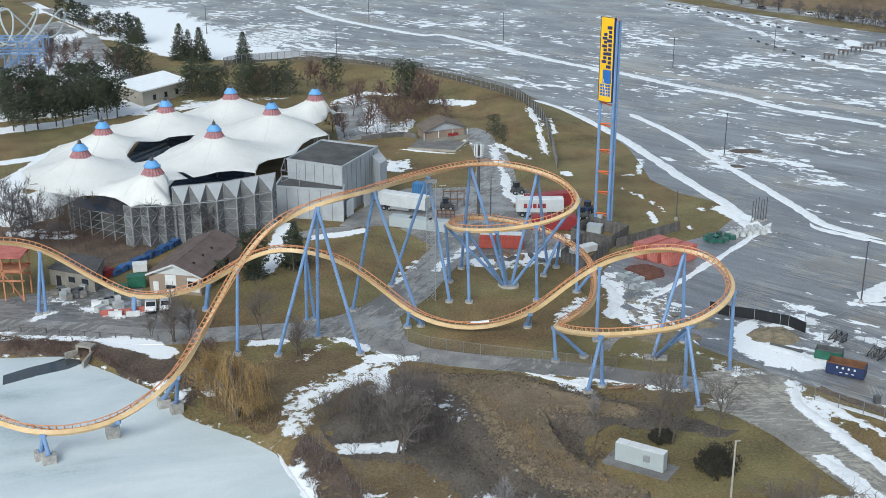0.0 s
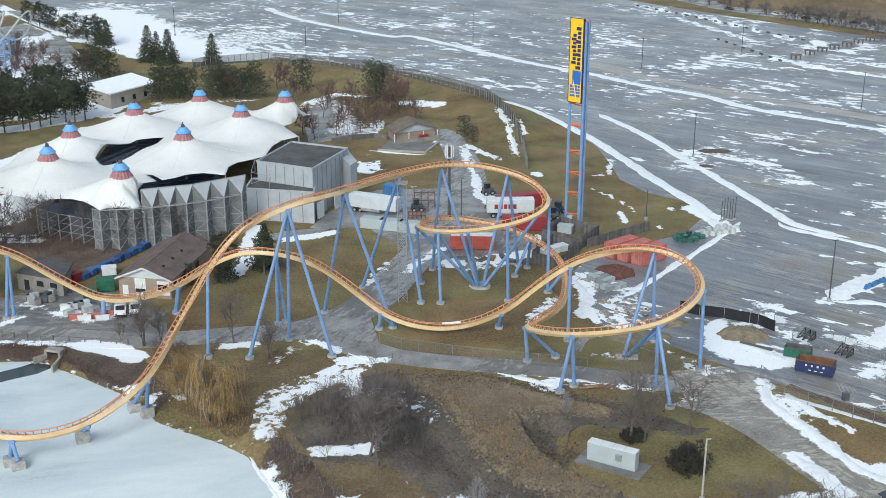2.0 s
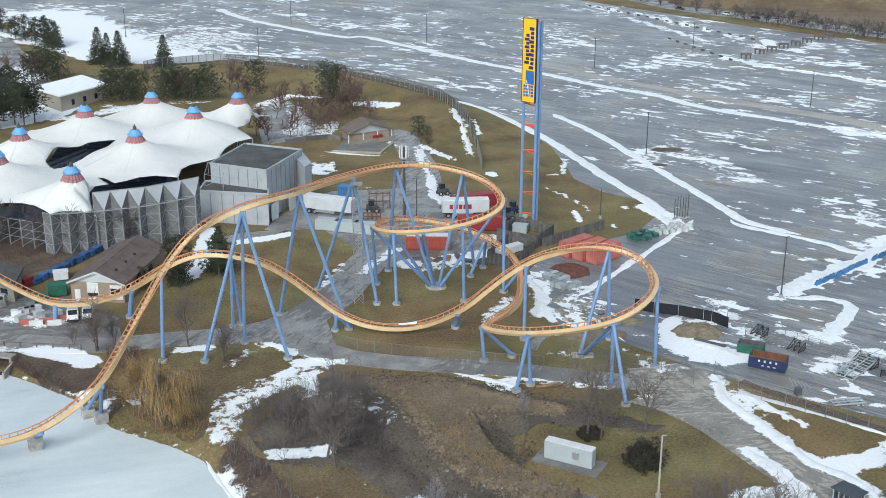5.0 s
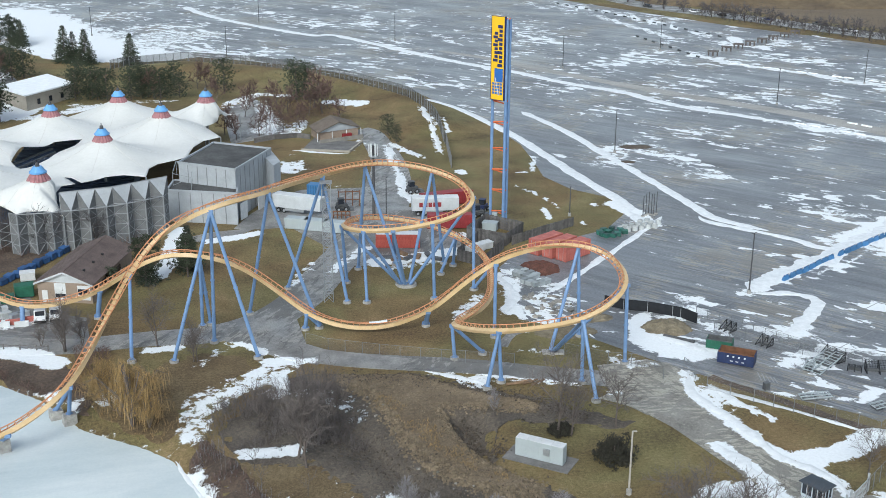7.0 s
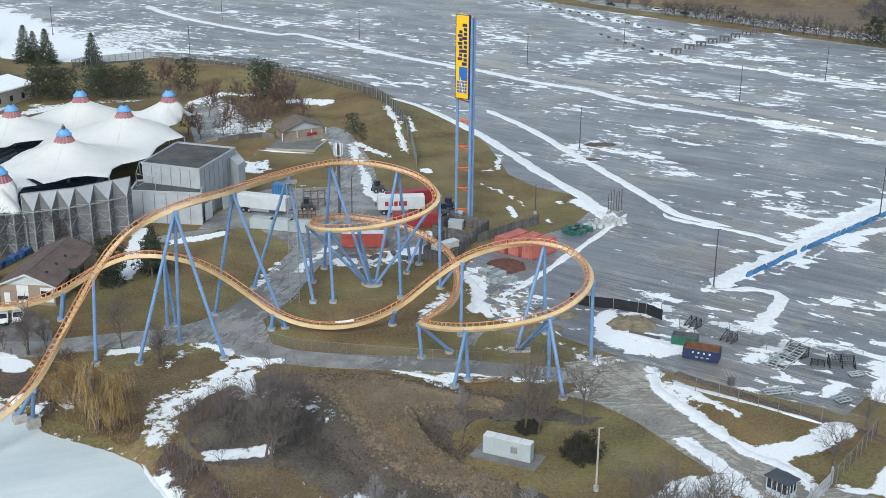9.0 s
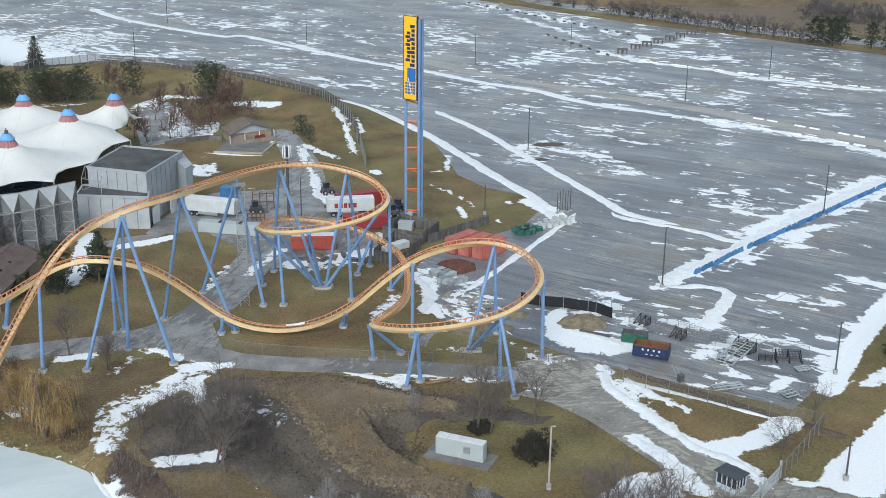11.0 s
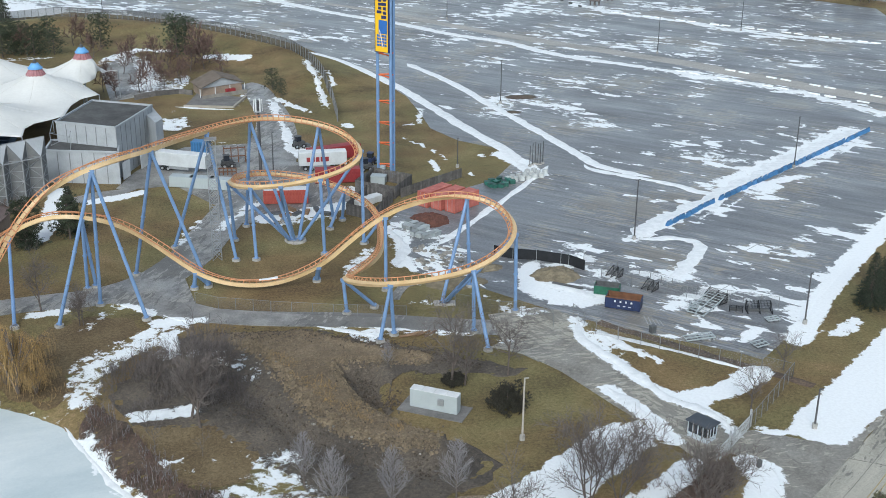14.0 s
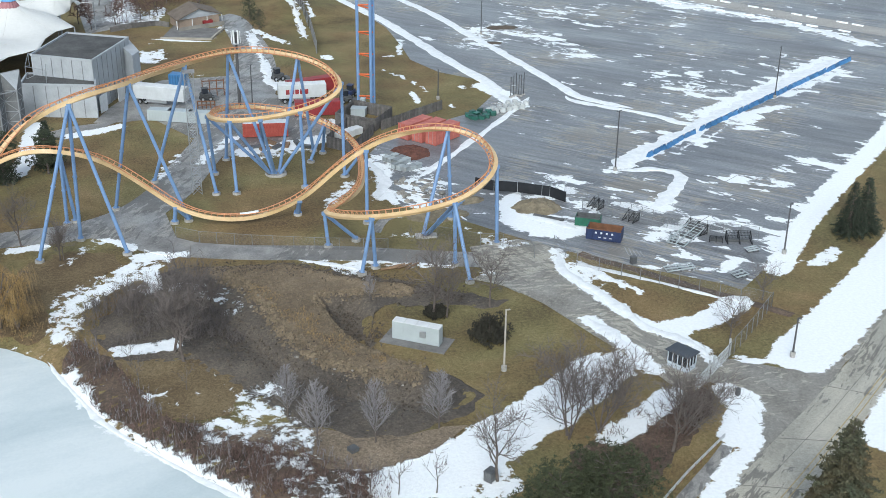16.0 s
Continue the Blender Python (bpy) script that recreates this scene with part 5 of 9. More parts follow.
# ---- the sign tower ----
def sign_tower():
    a, b = Vector((*[(31.5, 233.3)][0], 0)), Vector((33.85, 231.05, 0))
    m = Matrix.Translation(a) @ pose(0, 0, 0, 0, 0, heading(a, b))
    w, h = (b - a).length, 42.3
    th = thing("sign_tower", m, "tall yellow park sign on blue posts with orange braces", "sign")
    back = (w - 0.1, 1.1)
    for x, y in ((0, 0), (w, 0), back):
        bm = rod_bm((x, y, -0.5), (x, y, h), 0.33, None, 10)
        part("post", bm, M_BLUE, th)
    for z in (2.6, 7.2, 11.5, 16.0, 21.4, 25.8, h - 0.3):
        for p, q, dz in (((0, 0), (w, 0), 0.5), ((w, 0), back, 0.3), ((0, 0), back, -0.6)):
            part("brace", rod_bm((*p, z), (*q, z + dz), 0.15, None, 6), M_SIGNORANGE, th, "orange steel brace")
    zb, zt = 26.2, 42.9
    part("board", box_bm((w - 0.1, 0.5, zt - zb), Matrix.Translation((w / 2, -0.55, zb)), 0.05), M_YELLOW, th, "bright yellow sign board")
    face = -0.55 - 0.25 - 0.02
    frame_bm = bmesh.new()
    for x in (0.04, w - 0.04):
        add_box(frame_bm, (0.1, 0.6, zt - zb), Matrix.Translation((x, -0.55, zb)))
    for z in (zb, zt - 0.1):
        add_box(frame_bm, (w, 0.6, 0.1), Matrix.Translation((w / 2, -0.55, z)))
    part("frame", frame_bm, M_NAVY, th)
    # two words as plain bars, one below the other when read upwards
    for x, z0, z1, count, tall in ((w * 0.38, 33.9, 40.0, 8, (0, 4, 6)), (w * 0.72, 32.9, 41.4, 10, (0, 3, 6, 9))):
        step = (z1 - z0) / count
        for k in range(count):
            up = 0.34 if k in tall else 0.0
            part("stroke", box_bm((0.78 + up, 0.04, step * 0.74), Matrix.Translation((x - up / 2, face, z0 + k * step))), M_NAVY, th)
    part("emblem", box_bm((w * 0.62, 0.04, 2.7), Matrix.Translation((w * 0.6, face, 29.9))), M_SIGNBLUE, th, "blue emblem panel")
    for i in range(4):
        for j in range(4):
            part("emblem_dot", box_bm((0.5, 0.05, 0.46), Matrix.Translation((w * 0.22 + i * 0.62, face, 27.4 + j * 0.62))), M_SIGNBLUE, th)
    part("emblem_bar", box_bm((0.14, 0.05, 3.6), Matrix.Translation((w * 0.62, face - 0.03, 27.2)) @ pose(0, 0, 0, 0, -14, 0)), M_OFFWHITE, th)
    return th


sign_tower()


def board_fence(line, h=2.2, label="weathered grey wooden board fence", step=0.5):
    th = thing("board_fence", on_ground(*line[0]), label, "fence")
    for a, b in zip(line, line[1:]):
        rz = heading(a, b)
        for k, (x, y) in enumerate(along(a, b, step)[:-1]):
            j = math.radians(rz)
            hh = h + random.uniform(-0.05, 0.05)
            part("board", box_bm((step * 0.94, 0.04, hh), Matrix.Translation((x + math.cos(j) * step / 2, y + math.sin(j) * step / 2, gz(x, y))) @ pose(0, 0, 0, 0, 0, rz)), M_WOOD, th, world_space=True)
        for z in (0.4, h - 0.4):
            part("rail", rod_bm((*a, gz(*a) + z), (*b, gz(*b) + z), 0.05, None, 4), M_WOOD, th, world_space=True)
    return th


board_fence([(25.4, 223), (32.6, 217.8), (37.2, 225.1), (30.2, 231)] + [(25.4, 223)], 2.6)
board_fence([(22.2, 210.3), (26.8, 205.9), (32, 216.1), (27.5, 220.9)] + [(22.2, 210.3)], 2.3)
board_fence([(33.8, 218.2), (41.4, 224.4), (48.4, 229.5)], 2.0)


def chain_fence(line, h=2.4, step=3.0, label="grey chain-link fence on steel posts", net=None, r=0.05):
    th = thing("chain_link_fence", on_ground(*line[0]), label, "fence")
    pts = []
    for a, b in zip(line, line[1:]):
        pts += along(a, b, step)[:-1]
    pts.append(line[-1])
    for x, y in pts:
        part("post", rod_bm((x, y, gz(x, y) - 0.2), (x, y, gz(x, y) + h), r, None, 6), M_FENCE, th, world_space=True)
    vs = [(x, y, gz(x, y) + z) for x, y in pts for z in (0.05, h - 0.05)]
    fs = [(2 * i, 2 * i + 2, 2 * i + 3, 2 * i + 1) for i in range(len(pts) - 1)]
    part_mesh("netting", mesh_of("netting", vs, fs), net or M_CHAIN, th, "thin wire netting", True)
    vs, fs = [], []
    tube_along(vs, fs, [Vector((x, y, gz(x, y) + h)) for x, y in pts], [0.03] * len(pts), 5)
    part_mesh("top_rail", mesh_of("top_rail", vs, fs), M_FENCE, th, "", True)
    return th


chain_fence([(-74.9, 402.0), (-73.2, 407.3), (-69.1, 415.2), (-59.1, 421.4), (-33, 419), (-12.3, 399.7), (2.9, 379.6), (13.4, 364.4), (21.5, 351.9), (25.4, 335.2), (27.8, 314.5), (28.4, 298.3), (27.6, 277.2)], 3.2, 2.6, "tall dark slatted fence along the grass berm", M_CHAINDARK, 0.12)
chain_fence([(-5.6, 172.4), (-2.1, 169.9), (5.8, 167.1), (15.1, 164.4), (26, 162)], 2.0, 3.2)
chain_fence([(34.2, 165), (40.2, 161), (47, 159.4), (47.2, 155.2)], 2.2)
chain_fence([(51.2, 158.3), (52.8, 151.8), (58.1, 147), (64.8, 141.6), (72.1, 136.7), (75.4, 133.8)], 2.2, 3.2, "chain-link fence beside a sloping grass strip")
chain_fence([(75.4, 133.8), (69.4, 127.3), (63.1, 120.9)], 2.4, 2.5)
chain_fence([(60.3, 172.4), (65.8, 165.8), (71.3, 162.5), (79.3, 156.6)], 2.0, 3.0, "temporary chain-link fence across the yard")


# ---- lamp posts and masts ----
def lamp_post(x, y, h, label="tall dark parking lot lamp post", arms=2, r=0.14, material=None):
    m = material or M_POLE
    th = thing("lamp_post", on_ground(x, y, random.uniform(0, 90)), label, "lamp post", "parking lot lamps")
    part("pole", rod_bm((0, 0, 0), (0, 0, h), r, r * 0.7, 8), m, th)
    part("base", rod_bm((0, 0, -0.3), (0, 0, 0.7), 0.35, None, 10), M_FOOT, th, "concrete base")
    for k in range(arms):
        s = 1 if k == 0 else -1
        part("lamp_head", box_bm((0.45, 0.25, 0.12), Matrix.Translation((0.3 * s, 0, h - 0.1)), 0.03), m, th)
    return th


random.seed(11)
for x, y in [(70.8, 288.9), (133.4, 343), (174.8, 374.3), (79.9, 408.9), (124.5, 444.4), (120.6, 225.1)] + [(71.8, 188.9)] + [(24, 471.4), (-39.4, 437.2), (-97.9, 491.9), (-32.6, 524.4)]:
    lamp_post(x, y, 11.3)
lamp_post(*[(85.4, 150.1)][0], 8.3, "grey street lamp post beside the snowy verge", 1)
lamp_post(*[(71.8, 120.4)][0], 5.6, "grey street lamp post beside the public road", 1)
lamp_post(*[(48.9, 236.4)][0], 6.4, "thin grey lamp post on the grass", 1)
lamp_post(*[(10, 237.2)][0], 9.0, "grey lamp post beside the service road", 1)
lamp_post(*[(34.4, 123.8)][0], 8.6, "pale wooden utility pole with a lamp arm", 1, 0.15, M_PALEWOOD)


def antenna_mast(x, y, h):
    th = thing("antenna_mast", on_ground(x, y), "dark steel mast with pale antenna panels at its top", "mast")
    part("pole", rod_bm((0, 0, 0), (0, 0, h), 0.36, 0.28, 10), M_POLE, th)
    part("collar", rod_bm((0, 0, h - 2.4), (0, 0, h - 2.1), 0.85, None, 12), M_STEEL, th)
    for k in range(6):
        a = k * math.pi / 3
        part("antenna_panel", box_bm((0.32, 0.18, 2.4), Matrix.Translation((0.85 * math.cos(a), 0.85 * math.sin(a), h - 2.2)) @ pose(0, 0, 0, 0, 0, math.degrees(a) + 90), 0.03), M_OFFWHITE, th, "pale antenna panel")


antenna_mast(7.4, 237.2, 15.9)


def lattice_mast(x, y, h, w=1.5):
    th = thing("lattice_mast", on_ground(x, y), "grey steel lattice mast beside the service road", "mast")
    c = [(w / 2, w / 2), (-w / 2, w / 2), (-w / 2, -w / 2), (w / 2, -w / 2)]
    for p in c:
        part("leg", rod_bm((*p, 0), (*p, h), 0.07, None, 6), M_STEEL, th)
    n = 13
    for k in range(n):
        z0, z1 = h * k / n, h * (k + 1) / n
        for p, q in zip(c, c[1:] + c[:1]):
            part("brace", rod_bm((*p, z0), (*q, z1), 0.04, None, 4), M_STEEL, th)
            part("brace", rod_bm((*q, z0), (*p, z1), 0.04, None, 4), M_STEEL, th)
            part("brace", rod_bm((*p, z1), (*q, z1), 0.04, None, 4), M_STEEL, th)
    part("platform", box_bm((w + 0.5, w + 0.5, 0.1), Matrix.Translation((0, 0, h))), M_STEEL, th)


lattice_mast(-2, 191, 21.2)

# ---- the amphitheatre ----
PEAKS = [(-33.3, 304), (-42.3, 286.8), (-55.6, 305.5), (-69.1, 289.6), (-78.3, 265.9), (-52.1, 263), (-77.4, 245.1), (-58.8, 231.2)]
RIM = [(-25.3, 309.0), (-28.1, 307.7), (-29.8, 302.4), (-31.1, 297.3), (-32.8, 294.3), (-28.0, 283.0), (-31.8, 279.1), (-33.5, 273.1), (-34.0, 264.3), (-36.5, 261.1), (-39.6, 258.4), (-41.0, 254.6), (-40.7, 247.8), (-45.6, 249.6), (-49.1, 248.4), (-51.1, 245.8), (-53.4, 244.0), (-56.4, 248.2), (-57.9, 248.7), (-54.5, 243.2), (-57.0, 241.7), (-57.1, 236.7), (-55.1, 228.7), (-52.3, 220.5), (-54.6, 222.7), (-56.7, 223.8), (-59.2, 224.0), (-61.3, 222.1), (-63.5, 225.3), (-66.0, 228.3), (-68.9, 230.1), (-71.5, 230.5), (-75.1, 229.1), (-77.9, 231.4), (-81.4, 233.0), (-86.4, 235.4), (-92, 249), (-90.5, 260), (-91, 272), (-85.5, 280), (-84, 294), (-74, 298), (-67, 312), (-57, 311), (-45, 315), (-39, 307)]


def canopy_z(x, y):
    s = 0.0
    for px_, py_ in PEAKS:
        r = math.hypot(x - px_, y - py_)
        t = max(0.0, 1 - max(r - 1.9, 0) / 17.0)
        s += (t ** 2.0) ** 4
    d = float(seg_dist(np.array(x), np.array(y), RIM + RIM[:1]))
    near = min(math.dist((x, y), p) for p in PEAKS)
    edge = max(math.sin(math.pi / 2 * min(1.0, d / 4.0)), min(1.0, 1 - (near - 2.6) / 2.0))
    return 7.2 + 4.6 * min(s ** 0.25, 1.0) * edge


def canopy():
    th = thing("tent_canopy", on_ground(-58, 265), "large white membrane canopy with eight peaks over the amphitheatre", "canopy")
    bm = bmesh.new()
    vs = [bm.verts.new((x, y, 0)) for x, y in RIM]
    es = [bm.edges.new((a, b)) for a, b in zip(vs, vs[1:] + vs[:1])]
    bmesh.ops.triangle_fill(bm, use_beauty=True, edges=es)
    for axis, lo, hi in ((0, -93, -26), (1, 222, 319)):
        for c in np.arange(lo, hi, 1.1):
            co, no = [0, 0, 0], [0, 0, 0]
            co[axis], no[axis] = c, 1
            bmesh.ops.bisect_plane(bm, geom=bm.verts[:] + bm.edges[:] + bm.faces[:], plane_co=co, plane_no=no)
    gap = [(-71.2, 258.4), (-71, 268.2), (-66.2, 277.5), (-60.2, 280.4), (-62.1, 270.9), (-63.8, 261.9), (-68.3, 254)]
    for (ax, ay), (bx, by) in zip(gap, gap[1:] + gap[:1]):
        bmesh.ops.bisect_plane(bm, geom=bm.verts[:] + bm.edges[:] + bm.faces[:], plane_co=(ax, ay, 0), plane_no=(by - ay, ax - bx, 0))
    hole = [f for f in bm.faces if inside(np.array(f.calc_center_median().x), np.array(f.calc_center_median().y), gap)]
    bmesh.ops.delete(bm, geom=hole, context="FACES")
    for v in bm.verts:
        v.co.z = canopy_z(v.co.x, v.co.y)
    bmesh.ops.recalc_face_normals(bm, faces=bm.faces)
    sheet = smooth(part("membrane", bm, M_WHITE, th, "taut white fabric roof", True))
    sol = sheet.modifiers.new("thickness", "SOLIDIFY")
    sol.thickness = 0.06
    for x, y in PEAKS:
        cap = part("peak_cap", rod_bm((x, y, 13.3), (x, y, 14.3), 1.55, 0.85, 20), M_CYAN, th, "sky blue peak cap", True)
        sk = rod_bm((x, y, 11.5), (x, y, 13.0), 2.4, 1.45, 36)
        for i, v in enumerate(sk.verts):
            if v.index % 4 < 2:
                v.co.x, v.co.y = x + (v.co.x - x) * 0.92, y + (v.co.y - y) * 0.92
        part("skirt", sk, M_SKIRT, th, "dull red pleated skirt", True)
        part("band", rod_bm((x, y, 13.0), (x, y, 13.3), 1.7, 1.7, 20), M_CYAN, th, "blue band", True)
        bm = rod_bm((x, y, 14.3), (x, y, 15.0), 0.45, 0.35, 10)
        add_rod(bm, (x, y, 15.0), (x, y, 15.5), 0.12, None, 6)
        part("finial", bm, M_POLE, th, "dark finial", True)
        part("mast", rod_bm((x, y, 0), (x, y, 11.6), 0.3, None, 10), M_STEEL, th, "", True)
        for k in range(7):
            a = k * math.pi / 3.5 + 0.2
            pts = []
            for r in np.arange(2.0, 14.0, 0.8):
                q = (x + math.cos(a) * r, y + math.sin(a) * r)
                if not inside(np.array(q[0]), np.array(q[1]), RIM) or inside(np.array(q[0]), np.array(q[1]), gap) or min(math.dist(q, p) for p in PEAKS) < r - 0.6:
                    break
                pts.append(Vector((*q, canopy_z(*q) + 0.05)))
            if len(pts) > 3:
                vs, fs = [], []
                tube_along(vs, fs, pts, [0.028] * len(pts), 4)
                part_mesh("seam", mesh_of("seam", vs, fs), M_SEAM, th, "grey fabric seam", True)
    for x, y in ((-25.3, 309.0), (-33.2, 296.7), (-28.0, 283.0), (-40.7, 247.8), (-52.3, 220.5), (-61.3, 222.1), (-75.1, 229.1), (-86.4, 235.4), (-90.5, 260), (-84, 294), (-67, 312)):
        part("edge_pole", rod_bm((x, y, 0), (x, y, 7.1), 0.16, None, 8), M_STEEL, th, "", True)
    return th


canopy()


def seating():
    th = thing("seating_tier", on_ground(-62, 262), "blue stepped seating under the white canopy", "seating")
    for k in range(26):
        a = k * 2.2
        part("step", box_bm((30, 2.2, 0.6 + k * 0.17), Matrix.Translation((-61, 243 + a, 0))), M_SEATBLUE, th, "", True)
    a, b = [(-71.9, 263.7), (-66.3, 278.6)]
    for k in range(5):
        off = k * 1.1
        part("seat_bench", box_bm((math.dist(a, b), 0.6, 0.45), Matrix.Translation(((a[0] + b[0]) / 2 - off * 0.4, (a[1] + b[1]) / 2 + off, 3.6 + 0.28 * k)) @ pose(0, 0, 0, 0, 0, heading(a, b))), (M_STEEL, M_SEATBLUE)[k % 2], th, "row of stadium seats", True)
    for f in np.linspace(0, 1, 8):
        x, y = a[0] + (b[0] - a[0]) * f, a[1] + (b[1] - a[1]) * f
        part("rail_post", rod_bm((x, y, 1.5), (x, y, 5.4), 0.08, None, 6), M_STEEL, th, "", True)
    part("handrail", rod_bm((*a, 5.4), (*b, 5.4), 0.07, None, 6), M_STEEL, th, "", True)
    part("back_wall", box_bm((20, 0.3, 4.5), Matrix.Translation((-67, 236, 0)) @ pose(0, 0, 0, 0, 0, -6)), M_SEATBLUE, th, "dark blue wall", True)


seating()


def under_frame():
    """Open steel lattice below the front of the canopy."""
    line = [(-76, 229.6), (-70.5, 225.4), (-62.5, 221.5)]
    th = thing("steel_lattice", on_ground(*line[0]), "open grey steel lattice under the canopy's front", "frame")
    for a, b in zip(line, line[1:]):
        pts = along(a, b, 3.2)
        for p, q in zip(pts, pts[1:]):
            part("column", rod_bm((*p, 0), (*p, 5.6), 0.12, None, 6), M_STEEL, th, "", True)
            bm = bmesh.new()
            for z in (0.2, 1.9, 3.7):
                add_rod(bm, (*p, z), (*q, z + 1.8), 0.06, None, 5, False)
                add_rod(bm, (*p, z + 1.8), (*q, z + 1.8), 0.06, None, 5, False)
            part("bracing", bm, M_STEEL, th, "", True)
    a, b = line[0], line[-1]
    part("back_screen", box_bm((math.dist(a, b), 0.2, 4.8), Matrix.Translation(((a[0] + b[0]) / 2, (a[1] + b[1]) / 2 + 2.0, 0)) @ pose(0, 0, 0, 0, 0, heading(a, b))), M_ROOFDARK, th, "dark screen", True)


under_frame()


def frame_wall():
    """Folded grey screens on a steel space frame round the seating, tipped outwards along the top."""
    line = [(-62.2, 220.2), (-52.8, 221.4), (-43.5, 224.8), (-34, 231.8)]
    th = thing("frame_wall", on_ground(*line[1]), "grey folded screen wall on a steel space frame beside the amphitheatre", "wall")
    top, knee = 11.6, 8.2

    def tri(name, pts, material, label=""):
        bm = bmesh.new()
        bm.faces.new([bm.verts.new(p) for p in pts])
        ob = part(name, bm, material, th, label, True)
        ob.modifiers.new("sheet", "SOLIDIFY").thickness = 0.05

    tips = []
    for n_seg, (a, b) in enumerate(zip(line, line[1:])):
        low = n_seg == 0
        h = knee if low else top
        pts = along(a, b, 3.7)
        for p, q in zip(pts, pts[1:]):
            d = (Vector(q) - Vector(p)).normalized()
            c = (Vector(p) + Vector(q)) / 2
            tip = c + Vector((d.y, -d.x)) * 1.6
            tips.append((tip.x, tip.y))
            if not low:
                # sky light is put into the colour: tipped panels pale, steep folds dark
                tri("top_panel", [(*p, top), (*q, top), (*tip, knee)], M_GREY, "triangular panel tipped to the sky, coloured pale for the sky's light")
                tri("fold_panel", [(*p, top), (*tip, knee), (*p, knee)], M_SCREENFOLD)
                tri("fold_panel", [(*q, top), (*q, knee), (*tip, knee)], M_SCREENFOLD)
            tri("screen", [(*p, 0), (*tip, 0), (*tip, knee), (*p, knee)], M_SCREENFOLD, "dull grey mesh screen")
            tri("screen", [(*tip, 0), (*q, 0), (*q, knee), (*tip, knee)], M_SCREENFOLD, "dull grey mesh screen")
            part("column", rod_bm((*p, 0), (*p, h), 0.11, None, 6), M_TRUSS, th, "", True)
            part("column", rod_bm((*tip, 0), (*tip, knee), 0.14, None, 6), M_TRUSS, th, "", True)
            out = tip + Vector((d.y, -d.x)) * 0.08
            brace = bmesh.new()
            for k in range(4):
                z0, z1 = k * knee / 4, (k + 1) * knee / 4
                for e in (Vector(p), Vector(q)):
                    e = e + Vector((d.y, -d.x)) * 0.1
                    add_rod(brace, (*e, z0 if k % 2 else z1), (*out, z1 if k % 2 else z0), 0.07, None, 4, False)
                    add_rod(brace, (*e, z1), (*out, z1), 0.075, None, 4, False)
            part("bracing", brace, M_TRUSS, th, "pale steel lattice", True)
            if not low:
                part("top_rail", rod_bm((*p, top), (*q, top), 0.12, None, 6), M_TRUSS, th, "", True)
    for p, q in zip(tips, tips[1:]):
        part("knee_rail", rod_bm((*p, knee), (*q, knee), 0.12, None, 6), M_TRUSS, th, "", True)


frame_wall()


def stage_house():
    th = thing("stage_house", on_ground(-24, 245), "grey clad flat-roofed stage house with ribbed walls", "building")
    annex = [(-35.2, 238.7), (-20.7, 235.3), (-21.1, 247.5), (-34.7, 246.2)]
    tall = [(-33.4, 245.4), (-21.1, 238.9), (-14.6, 256.3), (-27.6, 262.6)]
    for nm, poly, h in (("annex_wall", annex, 6.5), ("tower_wall", tall, 10.6)):
        walls = part(nm, prism(bmesh.new(), poly, 0, h), M_GREY, th, "", True)
        cx, cy = np.mean(poly, axis=0)
        inner = [(cx + (x - cx) * 0.97, cy + (y - cy) * 0.97) for x, y in poly]
        part("roof", prism(bmesh.new(), inner, h + 0.01, h + 0.12), M_ROOFDARK, th, "dark gravel flat roof", True)
        for a, b in zip(poly, poly[1:] + poly[:1]):
            part("parapet", box_bm((math.dist(a, b), 0.35, 0.45), Matrix.Translation(((a[0] + b[0]) / 2, (a[1] + b[1]) / 2, h)) @ pose(0, 0, 0, 0, 0, heading(a, b))), M_GREY, th, "", True)
            for x, y in along(a, b, 2.4)[1:-1]:
                # the ribs' dark colour draws the shadow lines along them
                part("wall_rib", box_bm((0.14, 0.12, h - 0.1), Matrix.Translation((x, y, 0)) @ pose(0, 0, 0, 0, 0, heading(a, b))), M_RIBSHADOW, th, "wall rib coloured dark as its shadow line", True)
    side = [(-17, 257.6), (-14.9, 260.7), (-12.3, 250.1), (-13.6, 246.7)]
    part("side_wall", prism(bmesh.new(), side, 0, 9.5), M_GREY, th, "", True)
    a, b = [(-19.7, 239.6), (-16.5, 246.6)]
    for k in range(2):
        part("loading_door", box_bm((3.0, 0.1, 3.6), Matrix.Translation((a[0] + (b[0] - a[0]) * k, a[1] + (b[1] - a[1]) * k, 0)) @ pose(0, 0, 0, 0, 0, heading(a, b))), M_OFFWHITE, th, "pale loading door", True)
    # roof walkway frame
    bm = bmesh.new()
    p = [(-34.4, 242.7), (-30.2, 239.2), (-30.9, 250.4), (-34.9, 252.8)]
    for a, b in zip(p, p[1:] + p[:1]):
        add_rod(bm, (*a, 6.5), (*a, 9.2), 0.07, None, 5)
        add_rod(bm, (*a, 9.2), (*b, 9.2), 0.07, None, 5)
        add_rod(bm, (*a, 6.6), (*b, 9.2), 0.05, None, 5)
    part("roof_frame", bm, M_STEEL, th, "steel pipe frame", True)


stage_house()


# ---- trees and shrubs ----
THIN = [0.018]


def rand_dir(rng, d, spread):
    v = Vector((rng.gauss(0, 1), rng.gauss(0, 1), rng.gauss(0, 1))).normalized()
    return (d + v * spread).normalized()


